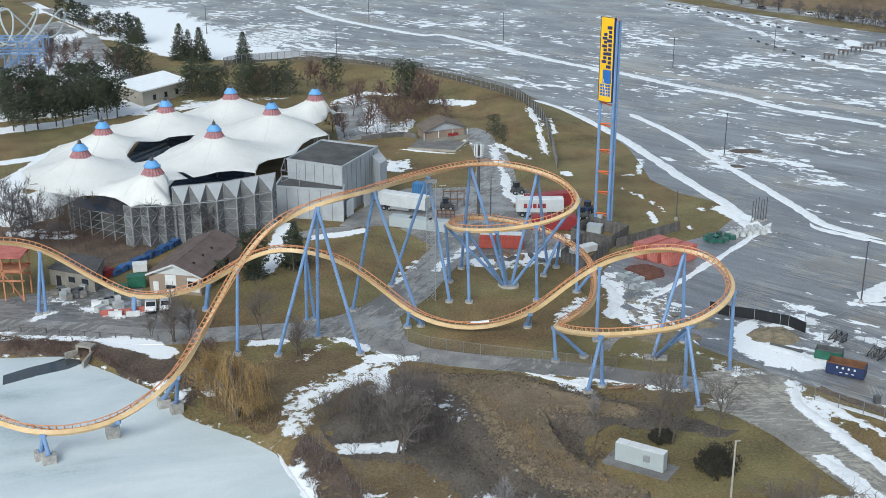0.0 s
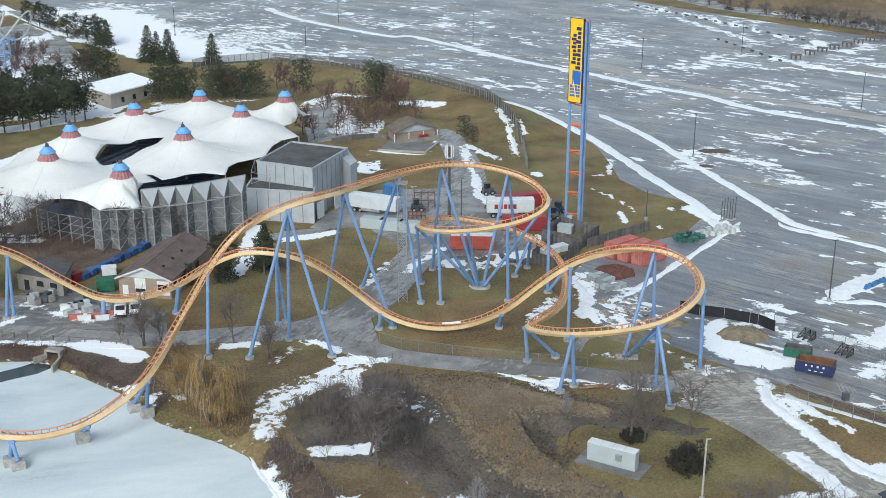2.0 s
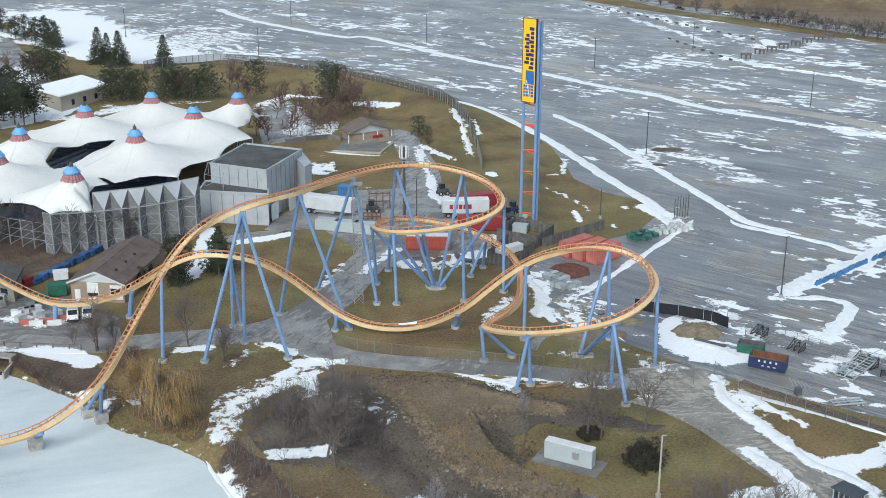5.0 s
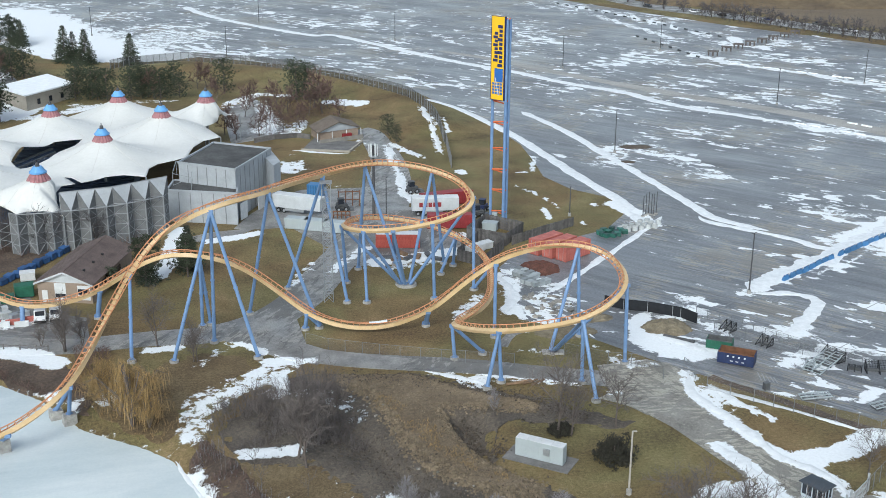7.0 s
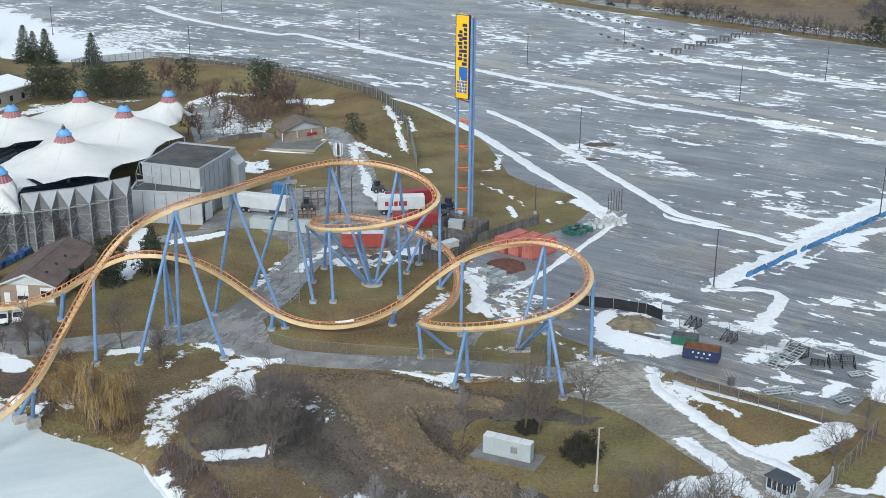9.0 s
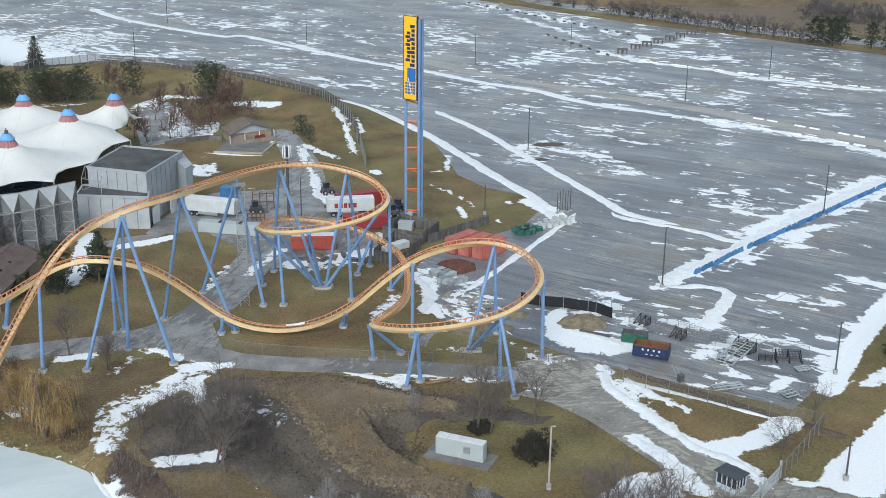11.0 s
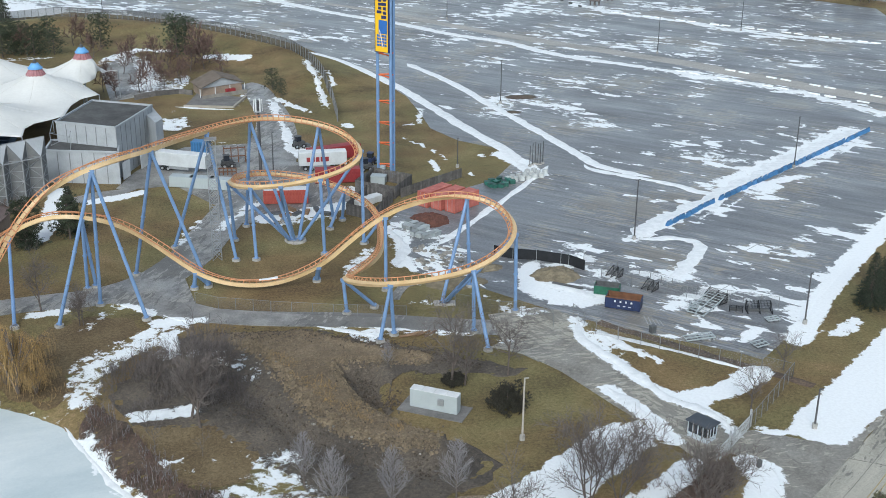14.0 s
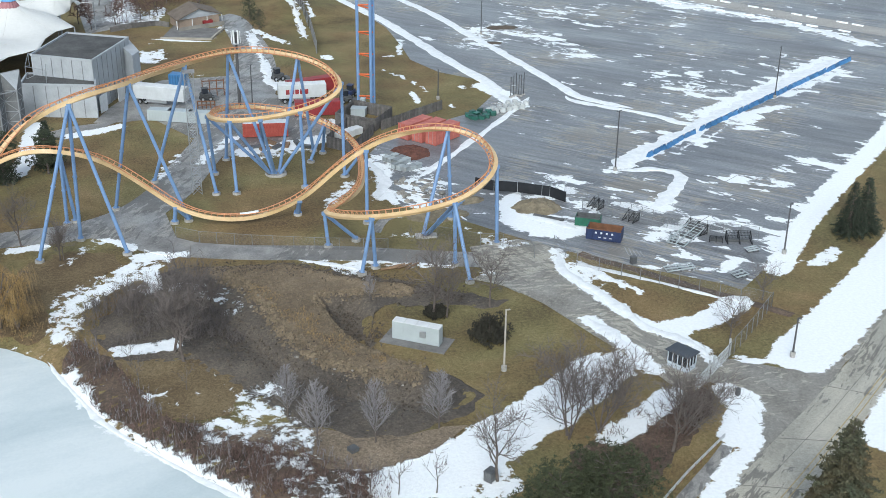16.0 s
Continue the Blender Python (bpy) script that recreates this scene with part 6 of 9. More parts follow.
def grow(rng, vs, fs, tv, tf, start, d, length, r, level, up, spread, kids):
    """A limb with its side limbs; the thinnest go into the twig mesh."""
    n = 4
    pts, p = [start], start
    for i in range(n):
        d = rand_dir(rng, d, 0.16)
        d = (d + Vector((0, 0, up))).normalized()
        p = p + d * length / n
        pts.append(p)
    thin = level >= min(2, len(kids) - 1)
    tube_along(tv if thin else vs, tf if thin else fs, pts, [r * (1 - 0.75 * i / n) for i in range(n + 1)], 3 if thin else 6)
    if level >= len(kids):
        return
    for k in range(kids[level]):
        t = 0.25 + 0.75 * (k + rng.random() * 0.8) / kids[level]
        i = min(int(t * n), n - 1)
        q = pts[i].lerp(pts[i + 1], t * n - i)
        grow(rng, vs, fs, tv, tf, q, rand_dir(rng, d, spread), length * rng.uniform(0.42, 0.62), max(r * 0.5 * (1.1 - 0.5 * t), THIN[0]), level + 1, up * 0.8, spread, kids)


def bare_tree(name, label, h, seed, twig, stems=1, up=0.12, spread=0.95, kids=(10, 8, 6), r=0.12, group="bare trees", upright=False):
    """A leafless tree of height about h: trunk with main limbs, crown of twigs."""
    rng = random.Random(seed)
    vs, fs, tv, tf = [], [], [], []
    if upright:
        trunk = [Vector((0, 0, 0)), Vector((rng.uniform(-.1, .1), rng.uniform(-.1, .1), h * 0.5)), Vector((0, 0, h))]
        tube_along(vs, fs, trunk, [r, r * 0.6, 0.02], 6)
        for k in range(52):
            t = 0.16 + 0.8 * (k / 52)
            a = k * 2.4 + rng.random()
            ln = h * 0.36 * (1.04 - t) ** 0.75
            d = Vector((math.cos(a), math.sin(a), 0.9)).normalized()
            grow(rng, vs, fs, tv, tf, Vector((0, 0, h * t)), d, ln, 0.03, 2, 0.12, 0.6, (0, 0, 6, 3))
    else:
        for s in range(stems):
            d = rand_dir(rng, Vector((0, 0, 1)), 0.12 if stems == 1 else 0.55)
            grow(rng, vs, fs, tv, tf, Vector((rng.uniform(-.3, .3), rng.uniform(-.3, .3), 0)) if stems > 1 else Vector(), d, h * 0.62, r, 0, up, spread, kids)
    th = thing(name, Matrix(), label, "tree", group)
    part_mesh("trunk", mesh_of("trunk", vs, fs), M_BARK, th)
    part_mesh("crown", mesh_of("crown", tv, tf), twig, th, "leafless twigs")
    return th


def needle_clump(rng, vs, fs, c, size, flat=0.45, n=7):
    """A tuft of small leaf blades round c."""
    for _ in range(n):
        d = rand_dir(rng, Vector((0, 0, 0.15)), 1.0)
        s = rand_dir(rng, d.orthogonal(), 0.5)
        a = c + Vector((rng.uniform(-1, 1), rng.uniform(-1, 1), rng.uniform(-1, 1) * flat)) * size * 0.6
        l, w = size * rng.uniform(0.5, 1.0), size * rng.uniform(0.16, 0.3)
        k = len(vs)
        vs += [tuple(a - s * w), tuple(a + d * l * 0.5 + s * w * 0.2 - Vector((0, 0, w * 0.5))), tuple(a + d * l), tuple(a + s * w)]
        fs.append((k, k + 1, k + 2, k + 3))


def spruce(label, h, base_r, seed, needles, group="evergreen trees", density=1.0):
    """A conical evergreen: trunk and whorls of drooping boughs of needle tufts."""
    rng = random.Random(seed)
    vs, fs, nv, nf = [], [], [], []
    tube_along(vs, fs, [Vector((0, 0, -0.2)), Vector((0, 0, h * 0.5)), Vector((0, 0, h))], [h * 0.022, h * 0.014, 0.02], 7)
    z = h * 0.06
    while z < h * 0.97:
        t = z / h
        rr = base_r * (1 - t) ** 0.85 * rng.uniform(0.8, 1.15) + 0.12
        n = max(4, int(9 * (1 - t) + 4))
        for k in range(n):
            a = 2 * math.pi * k / n + rng.uniform(-0.3, 0.3)
            ln = rr * rng.uniform(0.75, 1.12)
            tip = Vector((math.cos(a) * ln, math.sin(a) * ln, z - ln * 0.16))
            root = Vector((0, 0, z + ln * 0.06))
            tube_along(vs, fs, [root, tip], [0.035, 0.01], 3)
            m = max(2, int(ln / 0.5 * density))
            for i in range(m):
                q = root.lerp(tip, 0.25 + 0.75 * (i + 1) / m)
                needle_clump(rng, nv, nf, q, 0.36 + 0.06 * h / 10, 0.4, 11)
        z += h * 0.026 + 0.1
    th = thing("spruce_tree", Matrix(), label, "tree", group)
    part_mesh("trunk", mesh_of("trunk", vs, fs), M_BARK, th)
    part_mesh("crown", mesh_of("crown", nv, nf), needles, th, "dense dark needles")
    return th


def pine(label, h, crown_r, seed, needles, clear=0.3, group="evergreen trees", clumps=190, tuft=0.4):
    """A broad evergreen: bare lower trunk, limbs, and an uneven crown of tufts."""
    rng = random.Random(seed)
    vs, fs, nv, nf = [], [], [], []
    tube_along(vs, fs, [Vector((0, 0, -0.2)), Vector((0.1, 0, h * 0.5)), Vector((0, 0.1, h * 0.95))], [0.2, 0.13, 0.03], 7)
    pads = max(20, clumps // 9)
    for k in range(pads):
        t = ((k + rng.random()) / pads) ** 0.9
        z = h * (clear + (1 - clear) * t)
        rr = crown_r * math.sqrt(max(0.02, 1 - (t - 0.25) ** 2 / 0.62)) * rng.uniform(0.3, 1.15)
        a = k * 2.4 + rng.uniform(-0.6, 0.6)
        c = Vector((math.cos(a) * rr, math.sin(a) * rr, z))
        tube_along(vs, fs, [Vector((0, 0, max(z - rr * 0.4, h * clear * 0.8))), c], [0.07, 0.02], 4)
        size = crown_r * rng.uniform(0.2, 0.34) * (1.15 - 0.5 * t)
        for _ in range(13):
            q = c + Vector((rng.gauss(0, size), rng.gauss(0, size), rng.gauss(0, size * 0.6)))
            needle_clump(rng, nv, nf, q, tuft, 0.6, int(6.4 / tuft))
    th = thing("pine_tree", Matrix(), label, "tree", group)
    part_mesh("trunk", mesh_of("trunk", vs, fs), M_BARK, th)
    part_mesh("crown", mesh_of("crown", nv, nf), needles, th, "dark evergreen needles")
    return th


def willow(label, h, seed):
    """A spreading weeping tree: leaning stems, arching limbs, curtains of hanging twigs."""
    rng = random.Random(seed)
    vs, fs, tv, tf = [], [], [], []
    for s in range(20):
        a, reach = rng.uniform(0, 2 * math.pi), h * rng.uniform(0.15, 0.85)
        top = h * rng.uniform(0.55, 1.05) * (1 - 0.35 * (reach / h) ** 2)
        out = Vector((math.cos(a), math.sin(a), 0))
        limb = [Vector((0, 0, 0)), out * reach * 0.25 + Vector((0, 0, top * 0.6)), out * reach * 0.7 + Vector((0, 0, top)), out * reach + Vector((0, 0, top * 0.85))]
        tube_along(vs, fs, limb, [0.16, 0.1, 0.05, 0.02], 5)
        for k in range(30):
            t = rng.uniform(1.0, 2.99)
            i = int(t)
            p = limb[i].lerp(limb[i + 1], t - i) + Vector((rng.gauss(0, 0.45), rng.gauss(0, 0.45), rng.gauss(0, 0.3)))
            ln = p.z * rng.uniform(0.08, 0.8) ** 1.3
            d = rand_dir(rng, out * 0.6, 0.9)
            d.z *= 0.4
            tube_along(tv, tf, [p, p + d * 0.5 + Vector((0, 0, 0.1)), p + d * 0.95 - Vector((0, 0, ln * 0.5)), p + d * 1.1 - Vector((0, 0, ln))], [0.018, 0.018, 0.015, 0.008], 3)
    th = thing("willow_tree", Matrix(), label, "tree")
    part_mesh("trunk", mesh_of("trunk", vs, fs), M_BARK, th)
    part_mesh("crown", mesh_of("crown", tv, tf), M_WILLOW, th, "hanging golden twigs")
    return th


def thicket(name, label, poly, count, h, seed, material, lean=0.85):
    """Countless bare stems over a plan polygon."""
    rng = random.Random(seed)
    xs, ys = [p[0] for p in poly], [p[1] for p in poly]
    vs, fs, k = [], [], 0
    while k < count:
        x, y = rng.uniform(min(xs), max(xs)), rng.uniform(min(ys), max(ys))
        if not inside(np.array(x), np.array(y), poly):
            continue
        k += 1
        if noise.noise(Vector((x * 0.25, y * 0.25, seed))) < -0.12:
            continue
        hh = h * rng.uniform(0.45, 1.1) * (0.8 + 0.5 * noise.noise(Vector((x * 0.15, y * 0.15, seed + 3))))
        base = Vector((x, y, gz(x, y) - 0.05))
        d = rand_dir(rng, Vector((0, 0, 1)), lean)
        d.z = abs(d.z) + 0.15
        mid = base + d * hh * 0.5
        tip = base + (d + Vector((0, 0, 0.35))).normalized() * hh
        tube_along(vs, fs, [base, mid, tip], [0.026, 0.018, 0.006], 3)
        for _ in range(5):
            q = base.lerp(tip, rng.uniform(0.3, 0.95))
            tube_along(vs, fs, [q, q + rand_dir(rng, d, 0.9) * hh * rng.uniform(0.18, 0.4)], [0.014, 0.005], 3)
    ob = part_mesh(name, mesh_of(name, vs, fs), material)
    return tagged(ob, label, "shrubs", kind="stuff")


def plant(proto, places, turn=0.0):
    """Stands proto on the first place and copies of it on the rest; each place is x, y, scale."""
    rng = random.Random(len(places) + 7)
    first = True
    for x, y, s in places:
        m = Matrix.Translation((x, y, gz(x, y) - 0.05)) @ pose(0, 0, 0, 0, 0, rng.uniform(0, 360))
        if first:
            proto.matrix_basis = m @ Matrix.Scale(s, 4)
            first = False
        else:
            ob = copy_thing(proto, m)
            ob.scale = (s, s, s * rng.uniform(0.92, 1.08))


def sized(points, sizes):
    return [(x, y, s) for (x, y), s in zip(points, sizes)]


LABEL_BARE = "leafless grey-brown deciduous tree in winter"
plant(bare_tree("street_tree", "young leafless tree with a pale upright oval crown", 8.6, 3, M_PALETWIG, upright=True, r=0.11, group="young bare trees"),
      sized([(9.7, 111.4), (16.2, 110.9), (23.8, 112.5), (7, 118.1), (20.7, 145.5)], (1.0, 0.95, 0.98, 0.85, 0.5)))
plant(bare_tree("bare_tree", LABEL_BARE, 8, 21, M_TWIG),
      sized([(-4.8, 133.4), (48.5, 103), (27.9, 101.3), (65.7, 126.1), (75.1, 136.1)] + [(-42.5, 172.4), (-21.9, 167.1), (28.5, 139.5), (36.8, 141.1), (-28.7, 173.3), (30.3, 139.1)], (1.7, 1.6, 1.5, 1.0, 0.9, 1.2, 0.9, 1.7, 1.4, 1.3, 1.3)))
plant(bare_tree("bare_tree", "leafless wide spreading tree with several stems", 8.5, 33, M_TWIG, stems=4, spread=0.9, kids=(9, 7, 6), r=0.09),
      sized([(37.8, 107.9), (41.7, 108.4), (51.1, 106)], (1.45, 1.35, 1.2)))
plant(bare_tree("sapling", "slender leafless sapling at the pond's edge", 4.2, 41, M_TWIG, kids=(7, 4), r=0.05, group="saplings"),
      sized([(11.7, 102.7), (14.2, 101.8), (17.1, 100.9), (21.1, 100.5), (-14.7, 132.3), (-10.2, 128.8), (-11.3, 133.1), (-4.5, 126.4)], (1.3, 1.4, 1.3, 1.5, 1.4, 1.4, 1.2, 1.1)))
THIN[0] = 0.055
plant(bare_tree("bare_tree", "leafless reddish-brown tree behind the amphitheatre", 7, 55, M_REDTWIG, kids=(9, 7, 5), r=0.12),
      sized([(-145.4, 437.2), (-137.2, 427.7), (-125.6, 333), (-122.8, 336.7), (-114.7, 334.5), (-103.2, 336.7), (-108.9, 336.7), (-121.2, 344.4), (-6.6, 348.2), (-14.6, 317.5), (-20.6, 313.5), (-26.1, 336.7), (-13.9, 340.5), (-4, 340.4), (-26.4, 309), (-30, 315.5), (-10.1, 322.3), (-55.5, 365), (-43.7, 378.5), (-19.9, 329.4), (-17.6, 348.3), (-8, 336.7), (-2.4, 348), (-24.6, 352.3), (1, 329.3), (-36.1, 356.5), (-41.4, 383.1)], (1.6, 1.2, 1.3, 1.4, 1.3, 1.3, 1.2, 1.4, 1.9, 1.3, 1.2, 1.3, 1.3, 1.5, 1.1, 1.3, 1.2, 1.4, 1.4, 1.3, 1.4, 1.2, 1.3, 1.2, 1.1, 1.3, 1.2)))
plant(bare_tree("bare_tree", "leafless purple-brown tree beside the park path", 8, 57, M_REDTWIG, kids=(9, 7, 5), r=0.12),
      sized([(-137.1, 414.0), (-128.6, 401.1), (-128.8, 416.2), (-118.7, 398.0), (-115.8, 405.3), (-107.8, 393.0), (-124.7, 383.2), (-134.0, 383.2), (-133.1, 395.0), (-116.8, 381.3)], (1.2, 1.1, 1.3, 1.2, 1.1, 1.3, 1.2, 1.2, 1.1, 1.1)))
THIN[0] = 0.03
plant(bare_tree("bare_tree", "leafless tree beside the service yard", 7.5, 63, M_ROADTWIG, stems=2, kids=(9, 7, 5), r=0.08),
      sized([(-50.8, 225.9), (-47.5, 224.3), (-45.2, 226.5), (-42.3, 228.7), (-40, 230.7), (-49.9, 230.1)] + [(-83.2, 218.2), (-81.4, 223.4), (-76.3, 220.9), (-72.2, 225.9), (-61.9, 223.4), (-56.3, 220.9), (-47.2, 223.4), (-44.5, 226.9), (-50.9, 230.6), (-89.9, 232.5), (-66.1, 228.8), (-109.8, 348.3), (-141.6, 425.3)], (1.1, 1.2, 1.0, 1.1, 0.9, 1.2, 1.5, 1.4, 1.2, 1.3, 1.2, 1.2, 1.2, 1.1, 1.1, 1.6, 1.2, 1.5, 1.6)))
THIN[0] = 0.05
plant(bare_tree("roadside_tree", "small leafless roadside tree beyond the parking lot", 6.5, 71, M_ROADTWIG, spread=1.25, up=0.05, stems=2, kids=(8, 6, 5), r=0.13, group="roadside trees"),
      [(x, y, 1.2 + 0.06 * (i % 7)) for i, (x, y) in enumerate(along(*[(168.7, 536.3), (222.6, 450.7)], 6.5) + along(*[(133.8, 612.8), (164.1, 548.6)], 14.0) + along(*[(255.1, 513.1), (284.2, 481.9)], 5.0) + along(*[(268, 531), (295.5, 501.8)], 6.0))])
plant(spruce("dark green spruce standing on the grass", 9, 2.6, 81, M_SPRUCE),
      sized([(-27.7, 208.4), (-34.2, 201.7)], (1.0, 0.85)))
plant(spruce("tall dark spruce on the far side of the berm", 10, 3.3, 82, M_NEEDLE),
      sized([(-95.7, 430), (-92.6, 430), (-87.6, 425.3), (-71.5, 423), (-119.2, 465.8), (-122.6, 468.6)], (1.35, 1.1, 1.35, 1.2, 1.0, 0.9)))
plant(spruce("dense dark spruce beside the snowy verge", 10.5, 3.0, 83, M_SPRUCE, density=1.3),
      sized([(98.7, 154.7), (101.6, 155.6)], (0.9, 0.98)))
plant(spruce("large spruce with a brown cone-laden top beside the road", 12.5, 4.0, 84, M_BROWNTOP, density=2.2),
      sized([(59, 85.9)], (1.15,)))
plant(pine("dark spreading evergreen beside the gate drive", 8.5, 4.6, 85, M_GREENNEEDLE, 0.1, clumps=900, tuft=0.36),
      sized([(36.2, 90.4), (31.3, 90.7)], (1.1, 0.95)))
plant(pine("dark pine with a bare lower trunk in a row", 9.5, 2.9, 91, M_NEEDLE, 0.3, clumps=340),
      sized([(-117.9, 317.5), (-113.5, 313.5), (-111.7, 318.9), (-107.9, 323), (-105.6, 321.6), (-104, 325.8), (-102, 328.6), (-98.5, 331.5), (-95.6, 330.1), (-93.9, 334.5), (-123.6, 329.4), (-118.7, 336.7), (-115, 340.5), (-105.6, 336.7), (-99.3, 340.5), (-121.9, 383.2), (-118.6, 381.3), (-114.5, 383.2), (-115.2, 375.7)], (1.1, 1.2, 1.15, 1.15, 1.1, 1.1, 1.05, 1.2, 1.15, 1.1, 1.2, 1.1, 1.15, 1.1, 1.1, 0.8, 0.85, 0.8, 0.8)))
plant(pine("dark pine in a thick stand behind the amphitheatre", 9.5, 2.7, 96, M_NEEDLE, 0.28, clumps=240),
      sized([(-127.2, 336.7), (-126.3, 343.6), (-121.6, 340.5), (-120.0, 348.3), (-115.0, 345.9), (-112.0, 351.5), (-106.4, 348.3), (-104.0, 354.8), (-133.6, 358.1), (-130.6, 363.2), (-126.2, 365.0)], (1.1, 1.15, 1.05, 1.15, 1.1, 1.2, 1.0, 1.1, 1.1, 1.0, 1.05)))
plant(pine("dark bushy pine on the berm", 10.5, 3.6, 92, M_NEEDLE, 0.08, clumps=300),
      sized([(-109.7, 393), (-106.2, 398.1), (-110.4, 408.6), (-103.1, 401.1), (-74.1, 365), (-69.4, 363.3), (-79.4, 369.4), (-62.3, 363.3), (-57.5, 366.7), (-62.2, 373.9), (-52.6, 369.4), (-35.1, 373.9), (-11.9, 356.5), (-9.4, 360.7), (-51.6, 383.2), (13.7, 310.9), (15.6, 303.4)] + [(-78.4, 361.4), (-72.6, 364.6), (-59.3, 365.9), (-53.5, 363.9), (-47.9, 365.5)], (1, 1.05, 1, 0.95, 1, 0.95, 0.95, 0.95, 0.9, 0.95, 0.8, 1.0, 1.2, 1.05, 0.8, 0.55, 0.45, 0.9, 0.9, 0.85, 0.9, 0.8)))
plant(pine("dark pine near the parking lot's far corner", 10, 3.0, 93, M_SPRUCE, 0.15, clumps=300),
      sized([(-168.8, 527.9), (-160.8, 517.6), (-156.6, 514.3), (-151.8, 507.7), (-141.1, 488.9), (-135.6, 482.9), (-130.1, 477.1), (-125.8, 474.2), (-121.7, 468.6), (-204.1, 542.3)] + [(224.1, 441.9), (226.7, 438.9), (230.8, 439.8), (234.9, 440.8), (243, 431.6), (247.5, 425.7), (249.5, 422.8)], (1, 1.1, 1, 1, 0.95, 1, 1, 1, 1.0, 1.15, 1.15, 1.2, 1.05, 1.15, 1.0, 1.1, 1.05)))
plant(pine("dark bushy pine beside the brown house", 8, 2.6, 94, M_NEEDLE, 0.2, clumps=260),
      sized([(-34.4, 200.8), (-27.5, 204.7), (-40.1, 199.4)], (1.15, 1.0, 0.5)))
THIN[0] = 0.02
plant(bare_tree("bare_tree", "large leafless grey tree with several stems on the bank", 9.5, 35, M_GREYTWIG, stems=2, up=0.17, spread=0.8, kids=(11, 8, 6), r=0.13),
      sized([(-5.7, 136.4), (-11.2, 145.5), (-1.1, 148.8)], (1.4, 0.75, 0.8)))
plant(bare_tree("bare_tree", "dense twiggy dark brown leafless tree on the bank", 6.5, 36, M_TWIG, stems=2, up=0.18, spread=0.9, kids=(9, 7, 5), r=0.1),
      sized([(-42.5, 172.5), (-40.4, 174.7), (-22.3, 167.3), (-46.8, 174.9)], (1.25, 0.9, 1.0, 0.7)))
w1 = willow("golden weeping willow with hanging bare twigs by the pond", 7.6, 95)
plant(w1, sized([(-28.4, 146.6), (-30.4, 149.4), (-26.1, 146.0)], (1.15, 0.75, 0.6)))
THIN[0] = 0.018
plant(bare_tree("willow_tree", "golden-brown spreading leafless tree by the pond", 8, 97, M_WILLOW, stems=6, spread=1.0, kids=(9, 7, 5), r=0.1, group="golden trees"),
      sized([(-31.6, 151.6), (-27.4, 148.6), (-34, 154.4)], (1.1, 0.95, 0.7)))


def yew(x, y, h, r):
    rng = random.Random(17)
    vs, fs = [], []
    for k in range(520):
        d = rand_dir(rng, Vector((0, 0, 0.25)), 1.0)
        d.z = abs(d.z)
        s = rng.uniform(0.55, 1.05)
        s *= 0.85 + 0.55 * noise.noise(d * 2.3)
        needle_clump(rng, vs, fs, Vector((d.x * r * s, d.y * r * s, d.z * h * s + 0.1)), 0.42, 0.8, 11)
    th = thing("evergreen_shrub", on_ground(x, y), "large rounded dark evergreen shrub on the grass", "shrub")
    part_mesh("foliage", mesh_of("foliage", vs, fs), M_YEW, th)
    part("stem", rod_bm((0, 0, -0.1), (0, 0, h * 0.7), 0.15, 0.05, 6), M_BARK, th)


yew(*[(34.5, 132.1)][0], 3.6, 2.9)
yew(*[(28.9, 140.1)][0], 1.2, 1.6)

thicket("shrub_thicket", "dense leafless grey shrubs on the bank", [(-18.1, 141.4), (-17.9, 150.6), (-13.4, 155.2), (-7.1, 159.8), (-2, 154.6), (1.3, 147.1), (3.4, 138.2), (-1.8, 136.7), (-7.8, 140.6), (-13.7, 138.2)], 2500, 2.3, 5, M_GREYTWIG)
thicket("shrub_thicket", "bare reddish shrubs along the pond shore", [(-20.8, 138.8), (-18.1, 141.8), (-12, 132.5), (-7.1, 121.1), (1, 114.8), (9.5, 110.4), (17.2, 103.5), (15.8, 98.8), (3.9, 102), (-6.5, 113), (-14.4, 123.8)], 1900, 1.5, 6, M_REDTWIG)
thicket("shrub_thicket", "tan dead stems and brush along the pond shore", [(-20.8, 138.8), (-18.1, 141.8), (-12, 132.5), (-7.1, 121.1), (1, 114.8), (9.5, 110.4), (17.2, 103.5), (15.8, 98.8), (3.9, 102), (-6.5, 113), (-14.4, 123.8)], 700, 2.0, 26, M_PALETWIG, 0.6)
thicket("shrub_thicket", "dark red-brown shrubs above the pond shore", [(-0.9, 113.4), (4.1, 113.1), (11.6, 106.7), (15.9, 102.7), (13.2, 100.7), (4, 103.4), (-0.5, 109.2)], 700, 2.2, 27, M_REDTWIG)
thicket("shrub_thicket", "brown leafless brush on the bank below the road", [(-72.1, 172.4), (-58.6, 172.4), (-54.5, 170.4), (-50.6, 165.6), (-41, 157.7), (-38, 159), (-41.9, 173.7), (-36.5, 173.7), (-33.7, 163), (-39.8, 155.9), (-54.6, 167.4), (-64.1, 169.6), (-71.1, 169.5)], 1700, 1.6, 7, M_REDTWIG)
thicket("shrub_thicket", "purple-brown leafless shrubs beside the amphitheatre", [(-87.8, 221.6), (-89.6, 240.4), (-78.8, 244.5), (-66.9, 236.4), (-52.7, 230.6), (-41.4, 232.5), (-36.2, 228.8), (-40.7, 221.6), (-50.7, 220.9), (-60.7, 216.5), (-74.5, 214.8)], 2200, 2.4, 8, M_REDTWIG)
